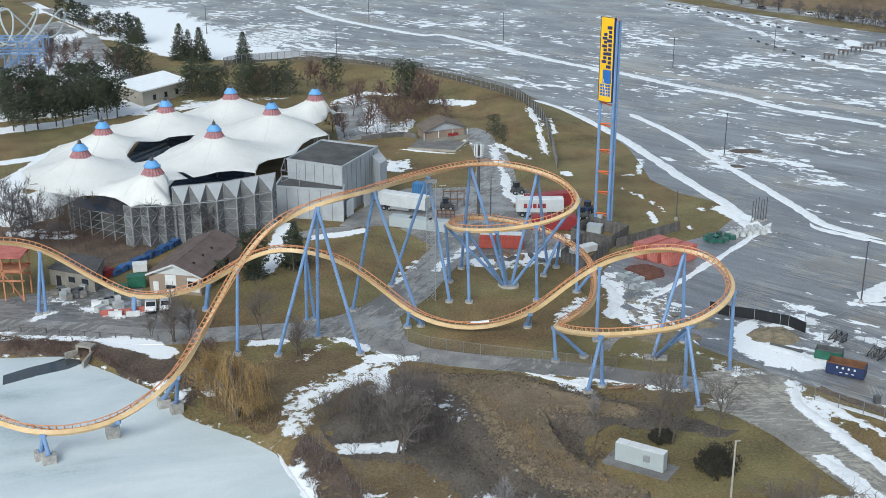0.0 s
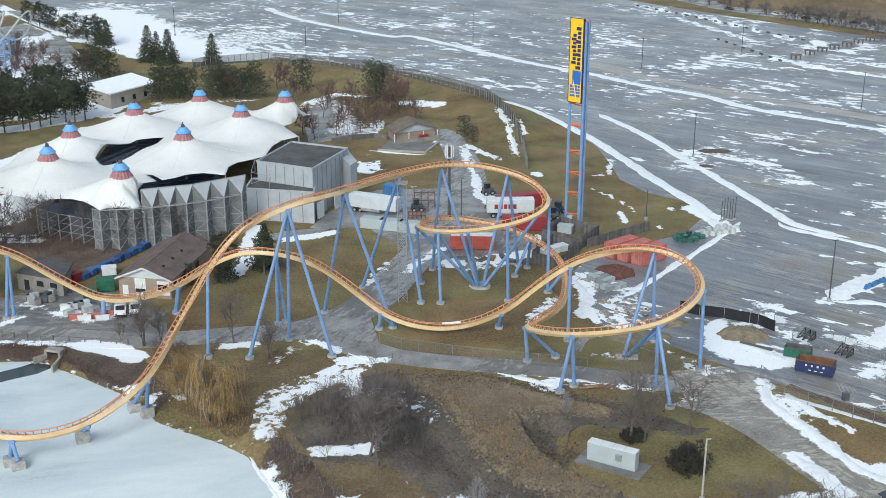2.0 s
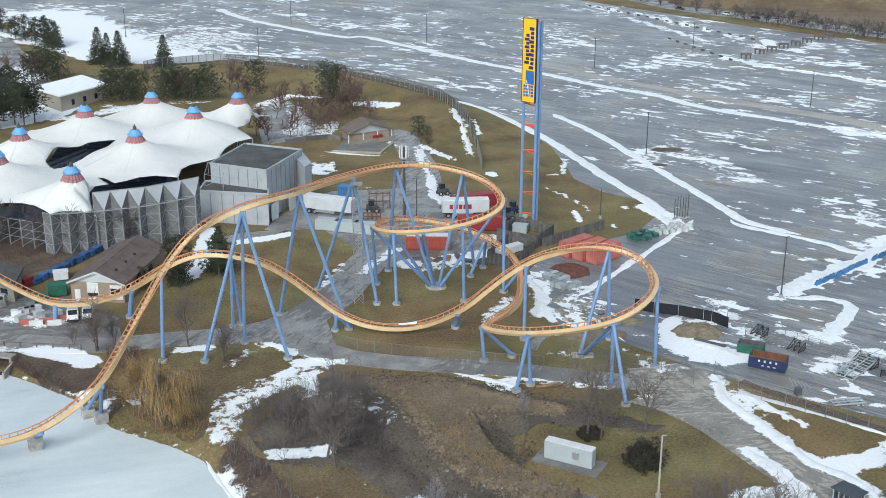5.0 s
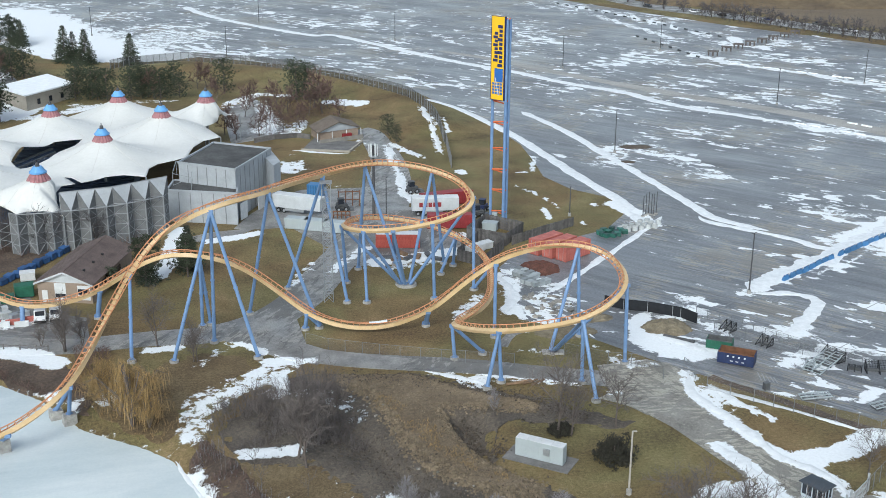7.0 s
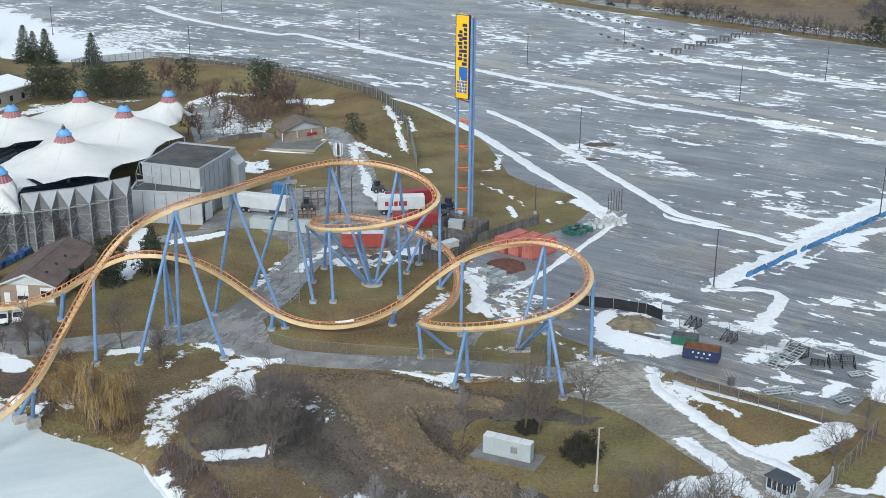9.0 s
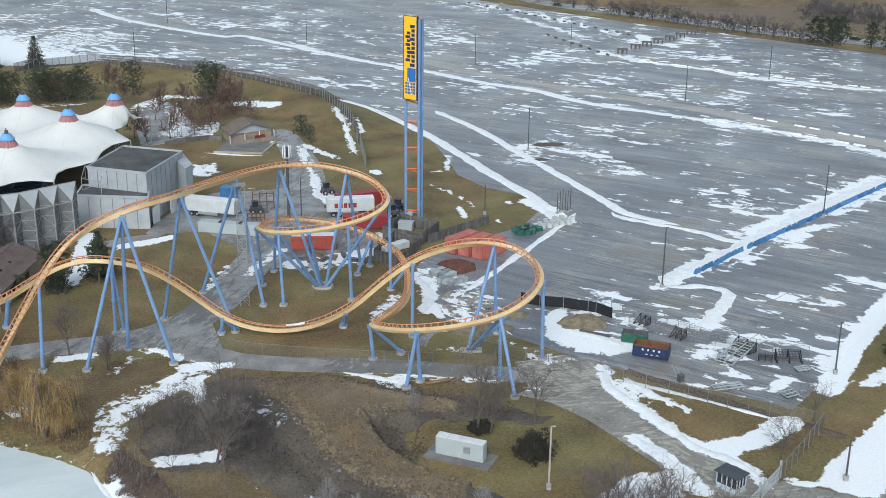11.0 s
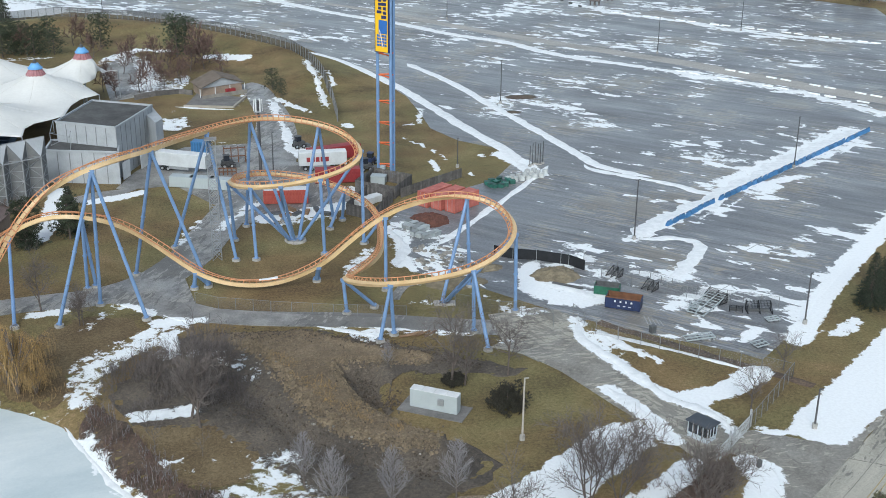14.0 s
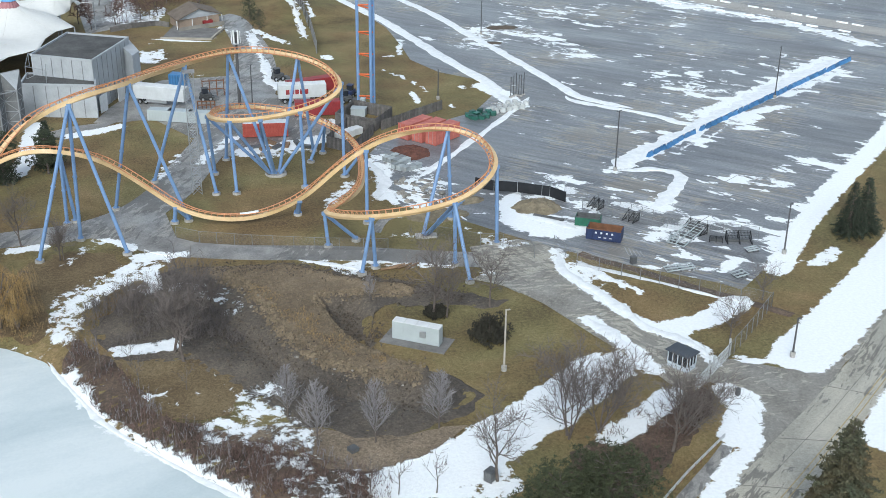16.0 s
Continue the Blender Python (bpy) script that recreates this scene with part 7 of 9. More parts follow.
thicket("shrub_thicket", "golden-brown dead growth under the willow", [(-36.8, 153.5), (-34.9, 165), (-29.7, 165), (-23.3, 155.2), (-20.6, 146.3), (-23.8, 141.4), (-29.7, 144.8)], 420, 1.2, 9, M_WILLOW)
thicket("shrub_thicket", "brown leafless shrubs beside the gate", [(37.3, 102.9), (45.3, 110.7), (54.2, 115.5), (57.8, 116.2), (57.8, 113.5), (50.2, 103.9), (44.1, 98.4), (37.2, 98.7)], 900, 1.7, 10, M_REDTWIG)
thicket("shrub_thicket", "dark leafless shrubs behind the yard", [(-23.9, 340.5), (-14.1, 344.4), (1, 340.5), (7.2, 322.3), (-3.9, 329.4), (-12.9, 313.5), (-22, 312.2)], 700, 2.0, 12, M_REDTWIG)
thicket("shrub_thicket", "purple-brown leafless shrubs round the pavilion", [(-21.4, 324.1), (-19.9, 345.2), (-11.2, 351.7), (-2.4, 351.1), (-1.8, 341.6), (-8.4, 337.5), (-9.7, 323.3)], 700, 2.4, 28, M_REDTWIG)
thicket("dead_grass", "tufts of pale dead grass and reeds along the dirt bank", [(3.8, 155.1), (10.3, 146.8), (15.3, 136.1), (22.9, 128.3), (20.9, 125.1), (12.1, 134.5), (4.3, 149.9)], 900, 0.7, 13, M_WILLOW, 0.9)


def clods(name, label, line, width, count, size, seed, material):
    """Countless lumps of earth along a bank."""
    rng = random.Random(seed)
    pts = [Vector(p) for p in line]
    vs, fs = [], []
    for _ in range(count):
        i = rng.randrange(len(pts) - 1)
        p = pts[i].lerp(pts[i + 1], rng.random())
        d = (pts[i + 1] - pts[i]).normalized()
        p = p + Vector((-d.y, d.x)) * rng.gauss(0, width / 3)
        s = size * rng.uniform(0.3, 1.0) ** 1.5
        c = Vector((p.x, p.y, gz(p.x, p.y) + 0.05))
        k = len(vs)
        a0 = rng.uniform(0, 6)
        for j in range(4):
            a = a0 + j * math.pi / 2
            vs.append(tuple(c + Vector((math.cos(a) * s * rng.uniform(0.7, 1.3), math.sin(a) * s * rng.uniform(0.7, 1.3), -0.05))))
        for j in range(4):
            a = a0 + 0.4 + j * math.pi / 2
            vs.append(tuple(c + Vector((math.cos(a) * s * 0.55, math.sin(a) * s * 0.55, s * rng.uniform(0.4, 0.9)))))
        fs += [(k + 4, k + 5, k + 6, k + 7)] + [(k + j, k + (j + 1) % 4, k + 4 + (j + 1) % 4, k + 4 + j) for j in range(4)]
    tagged(part_mesh(name, mesh_of(name, vs, fs), material), label, "earth", kind="stuff")


M_CLOD = mat("earth_clods", (0.175, 0.138, 0.094), 0.95, 0.3, 0.6, islands=0.3, fine=0.2)
M_DARKCLOD = mat("dark_earth_clods", (0.085, 0.068, 0.052), 0.95, 0.3, 0.6, islands=0.5, fine=0.2)
clods("earth_clods", "loose brown clods on the driven ridge", [(3, 158), (9, 153), (10, 144), (12, 136), (16, 130.5), (23, 125)], 6.0, 1500, 0.14, 61, M_CLOD)
clods("earth_clods", "pale clods edging the earth ridge", RIDGE_LEFT[1:], 2.0, 1900, 0.36, 62, M_CLOD)
clods("earth_clods", "brown clods above the hollow", RIDGE_RIGHT + [(27, 146.5)], 1.3, 1000, 0.3, 66, M_CLOD)
clods("earth_clods", "dark clods on the churned slope", [(-4.3, 145.7), (2.9, 137.9), (8.7, 129.4), (16.1, 121.2), (25.5, 119.5)], 9.0, 1800, 0.2, 63, M_DARKCLOD)
clods("earth_clods", "dark clods in the hollow beside the ridge", [(15.5, 146.5), (18, 140), (18.8, 134.7)], 4.0, 900, 0.2, 64, M_DARKCLOD)
clods("earth_clods", "loose earth beside the service road", [(-4.1, 159.8), (11.3, 158), (25.3, 151.1), (33.7, 144)], 4.0, 1600, 0.18, 65, M_DARKCLOD)


# ---- containers, trailers and vehicles ----
M_TANROOF = mat("tan_shingles", (0.16, 0.13, 0.105), 0.95, 0.25, 0.6, fine=0.25)
M_SHEDWALL = mat("dull_block_wall", (0.25, 0.235, 0.21), 0.9, 0.2, 0.5, fine=0.15)
M_PAVE = mat("grey_paving", (0.17, 0.165, 0.16), 0.9, 0.3, 0.4, fine=0.2)
M_TUB = mat("dark_blue_tub", (0.035, 0.1, 0.25), 0.55, 0.3, 0.8, objects=0.4)
M_FAINT = mat("worn_line_paint", (0.27, 0.275, 0.28), 0.8, 0.25, 1.5, fine=0.2)
def container(a, b, width, h, material, label, z=0.0, roof=None, ribs=True, flip=1, category="shipping container"):
    """A ribbed steel container whose near long side runs from a to b in plan."""
    L = math.dist(a, b)
    m = pose(a[0], a[1], gz(*a) + z, 0, 0, heading(a, b))
    th = thing("shipping_container", m, label, category, "containers")
    part("body", box_bm((L, width, h), Matrix.Translation((L / 2, width / 2 * flip, 0.12)), 0.03), material, th)
    if ribs:
        rib = bpy.data.meshes.new("rib")
        box = box_bm((0.3, 0.07, h - 0.3))
        box.to_mesh(rib)
        box.free()
        rib.materials.append(material)
        n = int(L / 0.6)
        for k in range(n):
            for s in (0, 1):
                ob = new("rib", rib)
                ob.parent, ob.matrix_basis = th, Matrix.Translation(((k + 0.5) * L / n, width * s * flip, 0.27))
    for x in (0.05, L - 0.05):
        for y in (0.05, width - 0.05):
            part("corner_post", box_bm((0.18, 0.18, h + 0.06), Matrix.Translation((x, y * flip, 0.1))), material, th)
    for k in (0.28, 0.72):
        part("door_bar", rod_bm((-0.06, width * k * flip, 0.3), (-0.06, width * k * flip, h), 0.035, None, 6), M_STEEL, th)
    if roof:
        part("roof_sheet", box_bm((L - 0.1, width - 0.1, 0.04), Matrix.Translation((L / 2, width / 2 * flip, h + 0.12))), roof, th)
    return th


def wheel(th, x, y, r=0.5, w=0.3):
    ty = part("tyre", rod_bm((x, y - w / 2, r), (x, y + w / 2, r), r, None, 16), M_BLACK, th, "black tyre")
    part("rim", rod_bm((x, y - w / 2 - 0.02, r), (x, y + w / 2 + 0.02, r), r * 0.55, None, 12), M_STEEL, ty)


def trailer(a, b, width, label, body, letters=False):
    L = math.dist(a, b)
    th = thing("truck_trailer", pose(a[0], a[1], gz(*a), 0, 0, heading(a, b)), label, "trailer")
    part("body", box_bm((L, width, 2.75), Matrix.Translation((L / 2, width / 2, 1.15)), 0.04), body, th)
    part("chassis", box_bm((L * 0.96, width * 0.5, 0.25), Matrix.Translation((L / 2, width / 2, 0.88))), M_BLACK, th)
    part("roof_sheet", box_bm((L - 0.1, width - 0.1, 0.05), Matrix.Translation((L / 2, width / 2, 3.9))), M_OFFWHITE, th)
    part("skirt", box_bm((L * 0.4, 0.05, 0.6), Matrix.Translation((L * 0.45, 0.05, 0.55))), M_STEEL, th)
    for x in (1.3, 2.6):
        for y in (0.25, width - 0.25):
            wheel(th, x, y)
    for y in (0.5, width - 0.5):
        part("landing_leg", box_bm((0.15, 0.15, 1.0), Matrix.Translation((L - 2.5, y, 0))), M_STEEL, th)
    if letters:
        for k in range(5):
            part("letter_block", box_bm((0.75, 0.03, 1.0), Matrix.Translation((1.9 + k * 0.98, -0.02, 2.0)), 0.0), M_DKRED, th, "red logo block")
    return th


def van(x, y, rz, label, body=None, length=4.9):
    body = body or M_CARWHITE
    th = thing("van", on_ground(x, y, rz), label, "car")
    side = [(-length / 2, 0.45), (length / 2, 0.45), (length / 2, 0.95), (length / 2 - 1.0, 1.12), (length / 2 - 1.75, 1.85), (-length / 2 + 0.2, 1.88), (-length / 2, 1.2)]
    bm = bmesh.new()
    l = [bm.verts.new((px_, -0.92, pz)) for px_, pz in side]
    r = [bm.verts.new((px_, 0.92, pz)) for px_, pz in side]
    bm.faces.new(l), bm.faces.new(r[::-1])
    for i in range(len(side)):
        j = (i + 1) % len(side)
        bm.faces.new((l[j], l[i], r[i], r[j]))
    bmesh.ops.recalc_face_normals(bm, faces=bm.faces)
    bmesh.ops.bevel(bm, geom=bm.edges[:], offset=0.07, segments=2, affect="EDGES")
    part("body", bm, body, th)
    part("windscreen", box_bm((0.04, 1.5, 0.86), Matrix.Translation((length / 2 - 1.0 + 0.02, 0, 1.14)) @ pose(0, 0, 0, 0, -46, 0)), M_GLASS, th, "dark windscreen")
    for s in (-1, 1):
        part("side_window", box_bm((length * 0.5, 0.03, 0.5), Matrix.Translation((-0.5, 0.93 * s, 1.25))), M_GLASS, th)
        part("headlight", box_bm((0.05, 0.35, 0.2), Matrix.Translation((length / 2, 0.62 * s, 0.72))), M_STEEL, th)
        for px_ in (-length / 2 + 0.85, length / 2 - 0.9):
            wheel(th, px_, 0.84 * s, 0.34, 0.22)
    part("bumper", box_bm((0.12, 1.7, 0.22), Matrix.Translation((length / 2 + 0.02, 0, 0.45)), 0.03), M_BLACK, th)
    return th


def car(x, y, rz, body):
    th = thing("car", on_ground(x, y, rz), "small distant car on the public road", "car", "cars on the road")
    part("body", box_bm((4.5, 1.8, 0.62), Matrix.Translation((0, 0, 0.3)), 0.12), body, th)
    part("cabin", box_bm((2.3, 1.55, 0.55), Matrix.Translation((-0.15, 0, 0.9)), 0.18), M_GLASS, th)
    for px_ in (-1.4, 1.4):
        for py_ in (-0.82, 0.82):
            wheel(th, px_, py_, 0.33, 0.2)


trailer([(-14, 244.1)][0], [(-3.8, 239.2)][0], 2.6, "long white box trailer parked in the yard", M_TRAILER)
trailer([(15.5, 238.4)][0], (25.5, 238.5), 2.6, "pale grey box trailer with red logo blocks on its side", M_TRAILER, True)
container([(18.1, 229.5)][0], [(27.2, 229.2)][0], 2.44, 2.8, M_DKRED, "dark red ribbed shipping container")
container([(18.4, 243.7)][0], (29.5, 247.5), 2.44, 2.8, M_DKRED, "dark red shipping container behind a grey trailer", z=0.0)
container([(7.1, 218.2)][0], [(15.6, 217.5)][0], 2.44, 2.7, M_RED, "red ribbed shipping container with a pale grey roof", roof=M_OFFWHITE)
for k in range(3):
    a = Vector([(42.5, 207.1)][0]) + Vector((-2.3 * k, 2.0 * k))
    container(a, a + Vector((5.6, 4.6)), 2.44, 3.0, M_SALMON, "faded red shipping container in a row of three", z=0, category="shipping container")
for k in range(3):
    a = [(-11, 231.8), (-7.2, 230.3), (-3.3, 228.8)][k]
    container(a, (a[0] + 4.6, a[1] - 1.5), 2.2, 2.2, M_PALEBOX, "low pale grey storage container beside the road")
x, y = [(-49.5, 186.3)][0]
van(x, y, -80, "white van parked in the service yard", length=5.0)
x, y = [(-47.1, 186.8)][0]
van(x, y, -80, "white van parked beside another van", length=5.0)


def loader(x, y, rz, label, body):
    th = thing("loader", on_ground(x, y, rz), label, "machine")
    part("body", box_bm((2.4, 1.4, 1.1), Matrix.Translation((0, 0, 0.5)), 0.08), body, th)
    part("cab", box_bm((1.2, 1.2, 1.1), Matrix.Translation((-0.2, 0, 1.6)), 0.06), M_GLASS, th)
    part("cab_roof", box_bm((1.4, 1.3, 0.1), Matrix.Translation((-0.2, 0, 2.7))), body, th)
    bm = rod_bm((-1.0, 0.75, 1.6), (1.8, 0.75, 0.6), 0.12, None, 6)
    add_rod(bm, (-1.0, -0.75, 1.6), (1.8, -0.75, 0.6), 0.12, None, 6)
    part("arm", bm, body, th)
    part("bucket", box_bm((0.8, 1.8, 0.6), Matrix.Translation((2.1, 0, 0.1))), M_SCRAP, th)
    for px_ in (-0.8, 0.8):
        for py_ in (-0.75, 0.75):
            wheel(th, px_, py_, 0.5, 0.35)


loader(*[(16.7, 256.2)][0], 20, "dark skid-steer loader parked on the snow", M_SCRAP)
loader(*[(0.7, 243.7)][0], 10, "dark yard loader beside steel racks", M_SCRAP)
loader(*[(30.9, 241.2)][0], 60, "dark blue machinery behind the sign tower", M_NAVYBOX)
loader(*[(29.3, 237.2)][0], 10, "dark scrap machinery beside the board fence", M_SCRAP)


def steel_rack(x, y, rz, w, h, label, material, n=4):
    th = thing("steel_rack", on_ground(x, y, rz), label, "rack")
    for k in range(n):
        part("upright", box_bm((0.18, 0.5, h), Matrix.Translation((k * w / (n - 1), 0, 0))), material, th)
    for z in (h * 0.4, h * 0.9):
        part("beam", box_bm((w + 0.2, 0.3, 0.16), Matrix.Translation((w / 2, 0, z))), material, th)


steel_rack(*[(0.1, 246.6)][0], 4, 4.5, 3.6, "rusty steel racks standing in the yard", M_RUST)
steel_rack(*[(-1.1, 238.4)][0], -6, 3.5, 1.6, "low rusty steel frames beside the trailer", M_RUST, 5)
container([(-6.9, 255.3)][0], [(-3.5, 254)][0], 2.3, 2.6, M_BARRIER, "blue cab-like container behind the white trailer")

# ---- the brown house and the left yard ----
def brown_house():
    a, b, c = [Vector(p) for p in [(-51.6, 194.5), (-42.2, 192.6), (-36.5, 203.5)]]
    w, d = (b - a).length, 19.0
    th = thing("house", pose(a.x, a.y, 0, 0, 0, heading(a, b)), "tan single-storey house with a brown shingled gable roof", "house")
    part("wall", box_bm((w, d, 3.6), Matrix.Translation((w / 2, d / 2, 0))), M_STUCCO, th)
    bm = bmesh.new()
    tri = [(0, 0, 3.6), (w, 0, 3.6), (w / 2, 0, 5.6)]
    f = [bm.verts.new(v) for v in tri]
    g = [bm.verts.new((x, 0.15, z)) for x, _, z in tri]
    bm.faces.new(f), bm.faces.new(g[::-1])
    part("gable", bm, M_TRAILER, th, "pale grey gable boards")
    slope = math.degrees(math.atan2(2.0, w / 2))
    ln = math.hypot(2.0, w / 2) + 0.5
    n, rows = 24, 10
    for s in (-1, 1):
        rot = pose(w / 2, 0, 5.72, 0, slope * s, 0)
        roof = part("roof", box_bm((ln, d + 1.0, 0.14), rot @ Matrix.Translation((ln / 2 * s, d / 2, -0.1))), M_SHINGLE, th, "brown shingled roof slope")
        for k in range(rows):
            part("shingle_course", box_bm((ln / rows * 0.96, d + 1.0, 0.03), rot @ Matrix.Translation(((k + 0.5) * ln / rows * s, d / 2, 0.045)) @ pose(0, 0, 0, 0, 2.0 * s, 0)), M_SHINGLE, roof)
    for s in (-1, 1):
        part("barge_board", box_bm((ln, 0.12, 0.3), pose(w / 2, -0.5, 5.5, 0, slope * s, 0) @ Matrix.Translation((ln / 2 * s, 0, -0.1))), M_TRAILER, th)
    part("ridge_cap", box_bm((0.4, d + 1, 0.08), Matrix.Translation((w / 2, d / 2, 5.75))), M_SHINGLE, th)
    for k, (x, z, ww, hh, m, lb) in enumerate(((1.2, 0, 1.0, 2.1, M_OFFWHITE, "door"), (4.0, 0.3, 2.0, 3.2, M_OFFWHITE, "panel"), (8.2, 0.6, 2.2, 2.6, M_OFFWHITE, "panel"), (8.2, 1.6, 2.0, 1.0, M_GLASS, "window"), (4.0, 0.9, 1.8, 0.7, M_GLASS, "window"))):
        part(lb, box_bm((ww, 0.08, hh), Matrix.Translation((x, -0.04 - 0.03 * (m == M_GLASS), z))), m, th)
    for k in range(4):
        win = part("window", box_bm((0.08, 2.0, 1.1), Matrix.Translation((w + 0.04, 2 + 3.4 * k, 1.5))), M_GLASS, th)
        part("sill", box_bm((0.16, 2.2, 0.1), Matrix.Translation((w + 0.08, 2 + 3.4 * k, 1.4))), M_OFFWHITE, win)
    for k in range(3):
        part("roof_vent", box_bm((0.35, 0.35, 0.4), Matrix.Translation((w * 0.75, 3 + 4.2 * k, 4.7))), M_BLACK, th)


brown_house()


def flat_building(poly, h, wall, label, roof_label="dark flat roof", openings=3):
    cx, cy = np.mean(poly, axis=0)
    th = thing("shed_building", on_ground(cx, cy), label, "building")
    part("wall", prism(bmesh.new(), poly, 0, h), wall, th, "", True)
    part("roof", prism(bmesh.new(), [(cx + (x - cx) * 1.04, cy + (y - cy) * 1.04) for x, y in poly], h, h + 0.25), M_ROOFDARK, th, roof_label, True)
    a, b = poly[0], poly[1]
    d = (Vector(b) - Vector(a)).normalized()
    nrm = Vector((d.y, -d.x))
    for k in range(openings):
        p = Vector(a).lerp(Vector(b), (k + 0.7) / (openings + 0.4)) + nrm * 0.03
        part("door" if k == 0 else "window", box_bm((1.0 if k == 0 else 1.4, 0.1, 2.0 if k == 0 else 1.0), Matrix.Translation((p.x, p.y, 0 if k == 0 else 1.2)) @ pose(0, 0, 0, 0, 0, heading(a, b))), M_GLASS, th, "", True)
    return th


flat_building([(-70.4, 198.3), (-61.2, 194.2), (-61.9, 203.1), (-68.9, 206.2)], 3.0, M_SHEDWALL, "dull grey-beige block shed with a dark flat roof in the yard")


def snow_roof_hall():
    poly = [(-101, 362), (-89.8, 348.9), (-80.1, 366.6), (-90.9, 381)]
    cx, cy = np.mean(poly, axis=0)
    th = thing("hall", on_ground(cx, cy), "beige hall with a snow-covered roof among trees", "building")
    part("wall", prism(bmesh.new(), poly, 0, 4.5), M_BLOCK, th, "", True)
    part("roof", prism(bmesh.new(), [(cx + (x - cx) * 1.06, cy + (y - cy) * 1.06) for x, y in poly], 4.5, 4.9), M_SNOWCAP, th, "snow-covered roof", True)
    a, b = poly[1], poly[2]
    for k, (x, y) in enumerate(along(a, b, 5.0)[1:-1]):
        part("window", box_bm((1.2, 0.2, 1.6), Matrix.Translation((x, y, 1.2)) @ pose(0, 0, 0, 0, 0, heading(a, b))), M_GLASS, th, "", True)


snow_roof_hall()


def pavilion():
    """A gabled snack house with an open porch and a fenced terrace."""
    (lx, ly), (rx, ry) = [(-5, 304.6), (6.5, 310.7)]
    back = Vector([(-10.5, 323.7)][0]) - Vector((lx, ly))
    back = back.normalized() * 9.0
    ax, ay = lx * 0.5 + rx * 0.5, ly * 0.5 + ry * 0.5
    th = thing("pavilion", on_ground(ax, ay), "low tan gabled pavilion with an open porch and a terrace", "building")
    plan = [(lx, ly), (rx, ry), (rx + back.x, ry + back.y), (lx + back.x, ly + back.y)]
    cx, cy = np.mean(plan, axis=0)
    part("wall", prism(bmesh.new(), [(cx + (x - cx) * 0.9, cy + (y - cy) * 0.82) for x, y in plan], 0, 2.6), M_STUCCO, th, "", True)
    for (x0, y0), side in (((lx, ly), "roof"), ((rx, ry), "roof")):
        bm = bmesh.new()
        low = [(x0, y0, 2.5), (x0 + back.x, y0 + back.y, 2.5), (ax + back.x, ay + back.y, 4.7), (ax, ay, 4.7)]
        top = [bm.verts.new((x, y, z + 0.2)) for x, y, z in low]
        und = [bm.verts.new(p) for p in low]
        bm.faces.new(top), bm.faces.new(und[::-1])
        for i in range(4):
            j = (i + 1) % 4
            bm.faces.new((und[i], und[j], top[j], top[i]))
        bmesh.ops.recalc_face_normals(bm, faces=bm.faces)
        part(side, bm, M_TANROOF, th, "weathered tan shingles", True)
    bm = bmesh.new()
    e = back.normalized() * 0.5
    gable = [bm.verts.new(p) for p in ((lx + e.x, ly + e.y, 2.5), (rx + e.x, ry + e.y, 2.5), (ax + e.x, ay + e.y, 4.6))]
    bm.faces.new(gable)
    part("gable", bm, M_GREY, th, "grey gable boards", True)
    for k in range(4):
        x, y = lx + (rx - lx) * k / 3, ly + (ry - ly) * k / 3
        part("porch_post", box_bm((0.2, 0.2, 2.5), Matrix.Translation((x, y, 0))), M_OFFWHITE, th, "", True)
    f = -back.normalized() * 1.6
    h = heading((lx, ly), (rx, ry))
    part("parapet", box_bm((math.dist((lx, ly), (rx, ry)), 0.2, 1.1), Matrix.Translation((ax + f.x, ay + f.y, 0)) @ pose(0, 0, 0, 0, 0, h)), M_SHEDWALL, th, "dull beige low porch wall", True)
    part("counter", box_bm((2.6, 0.8, 1.5), Matrix.Translation((ax + (rx - ax) * 0.35, ay + (ry - ay) * 0.35, 0)) @ pose(0, 0, 0, 0, 0, h)), M_DKRED, th, "red counter under the porch", True)
    part("terrace", prism(bmesh.new(), [(-8.9, 297), (3, 294.2), (6.4, 303.8), (-5.9, 309.9)], 0, 0.25), M_PAVE, th, "grey paved terrace", True)
    edge = [(-9.1, 296.9), (3.1, 294), (6.7, 304.8)]
    for p, q in zip(edge, edge[1:]):
        part("terrace_kerb", box_bm((math.dist(p, q), 0.5, 0.5), Matrix.Translation(((p[0] + q[0]) / 2, (p[1] + q[1]) / 2, 0)) @ pose(0, 0, 0, 0, 0, heading(p, q))), M_BLOCK, th, "pale kerb wall", True)
    line = [(-21.5, 305.8), (-16.5, 309.4), (-10.5, 311.1), (-7.1, 309.1)]
    for p, q in zip(line, line[1:]):
        part("low_wall", box_bm((math.dist(p, q) + 0.2, 0.3, 1.3), Matrix.Translation(((p[0] + q[0]) / 2, (p[1] + q[1]) / 2, 0)) @ pose(0, 0, 0, 0, 0, heading(p, q))), M_WOOD, th, "grey-brown curved retaining wall", True)


pavilion()


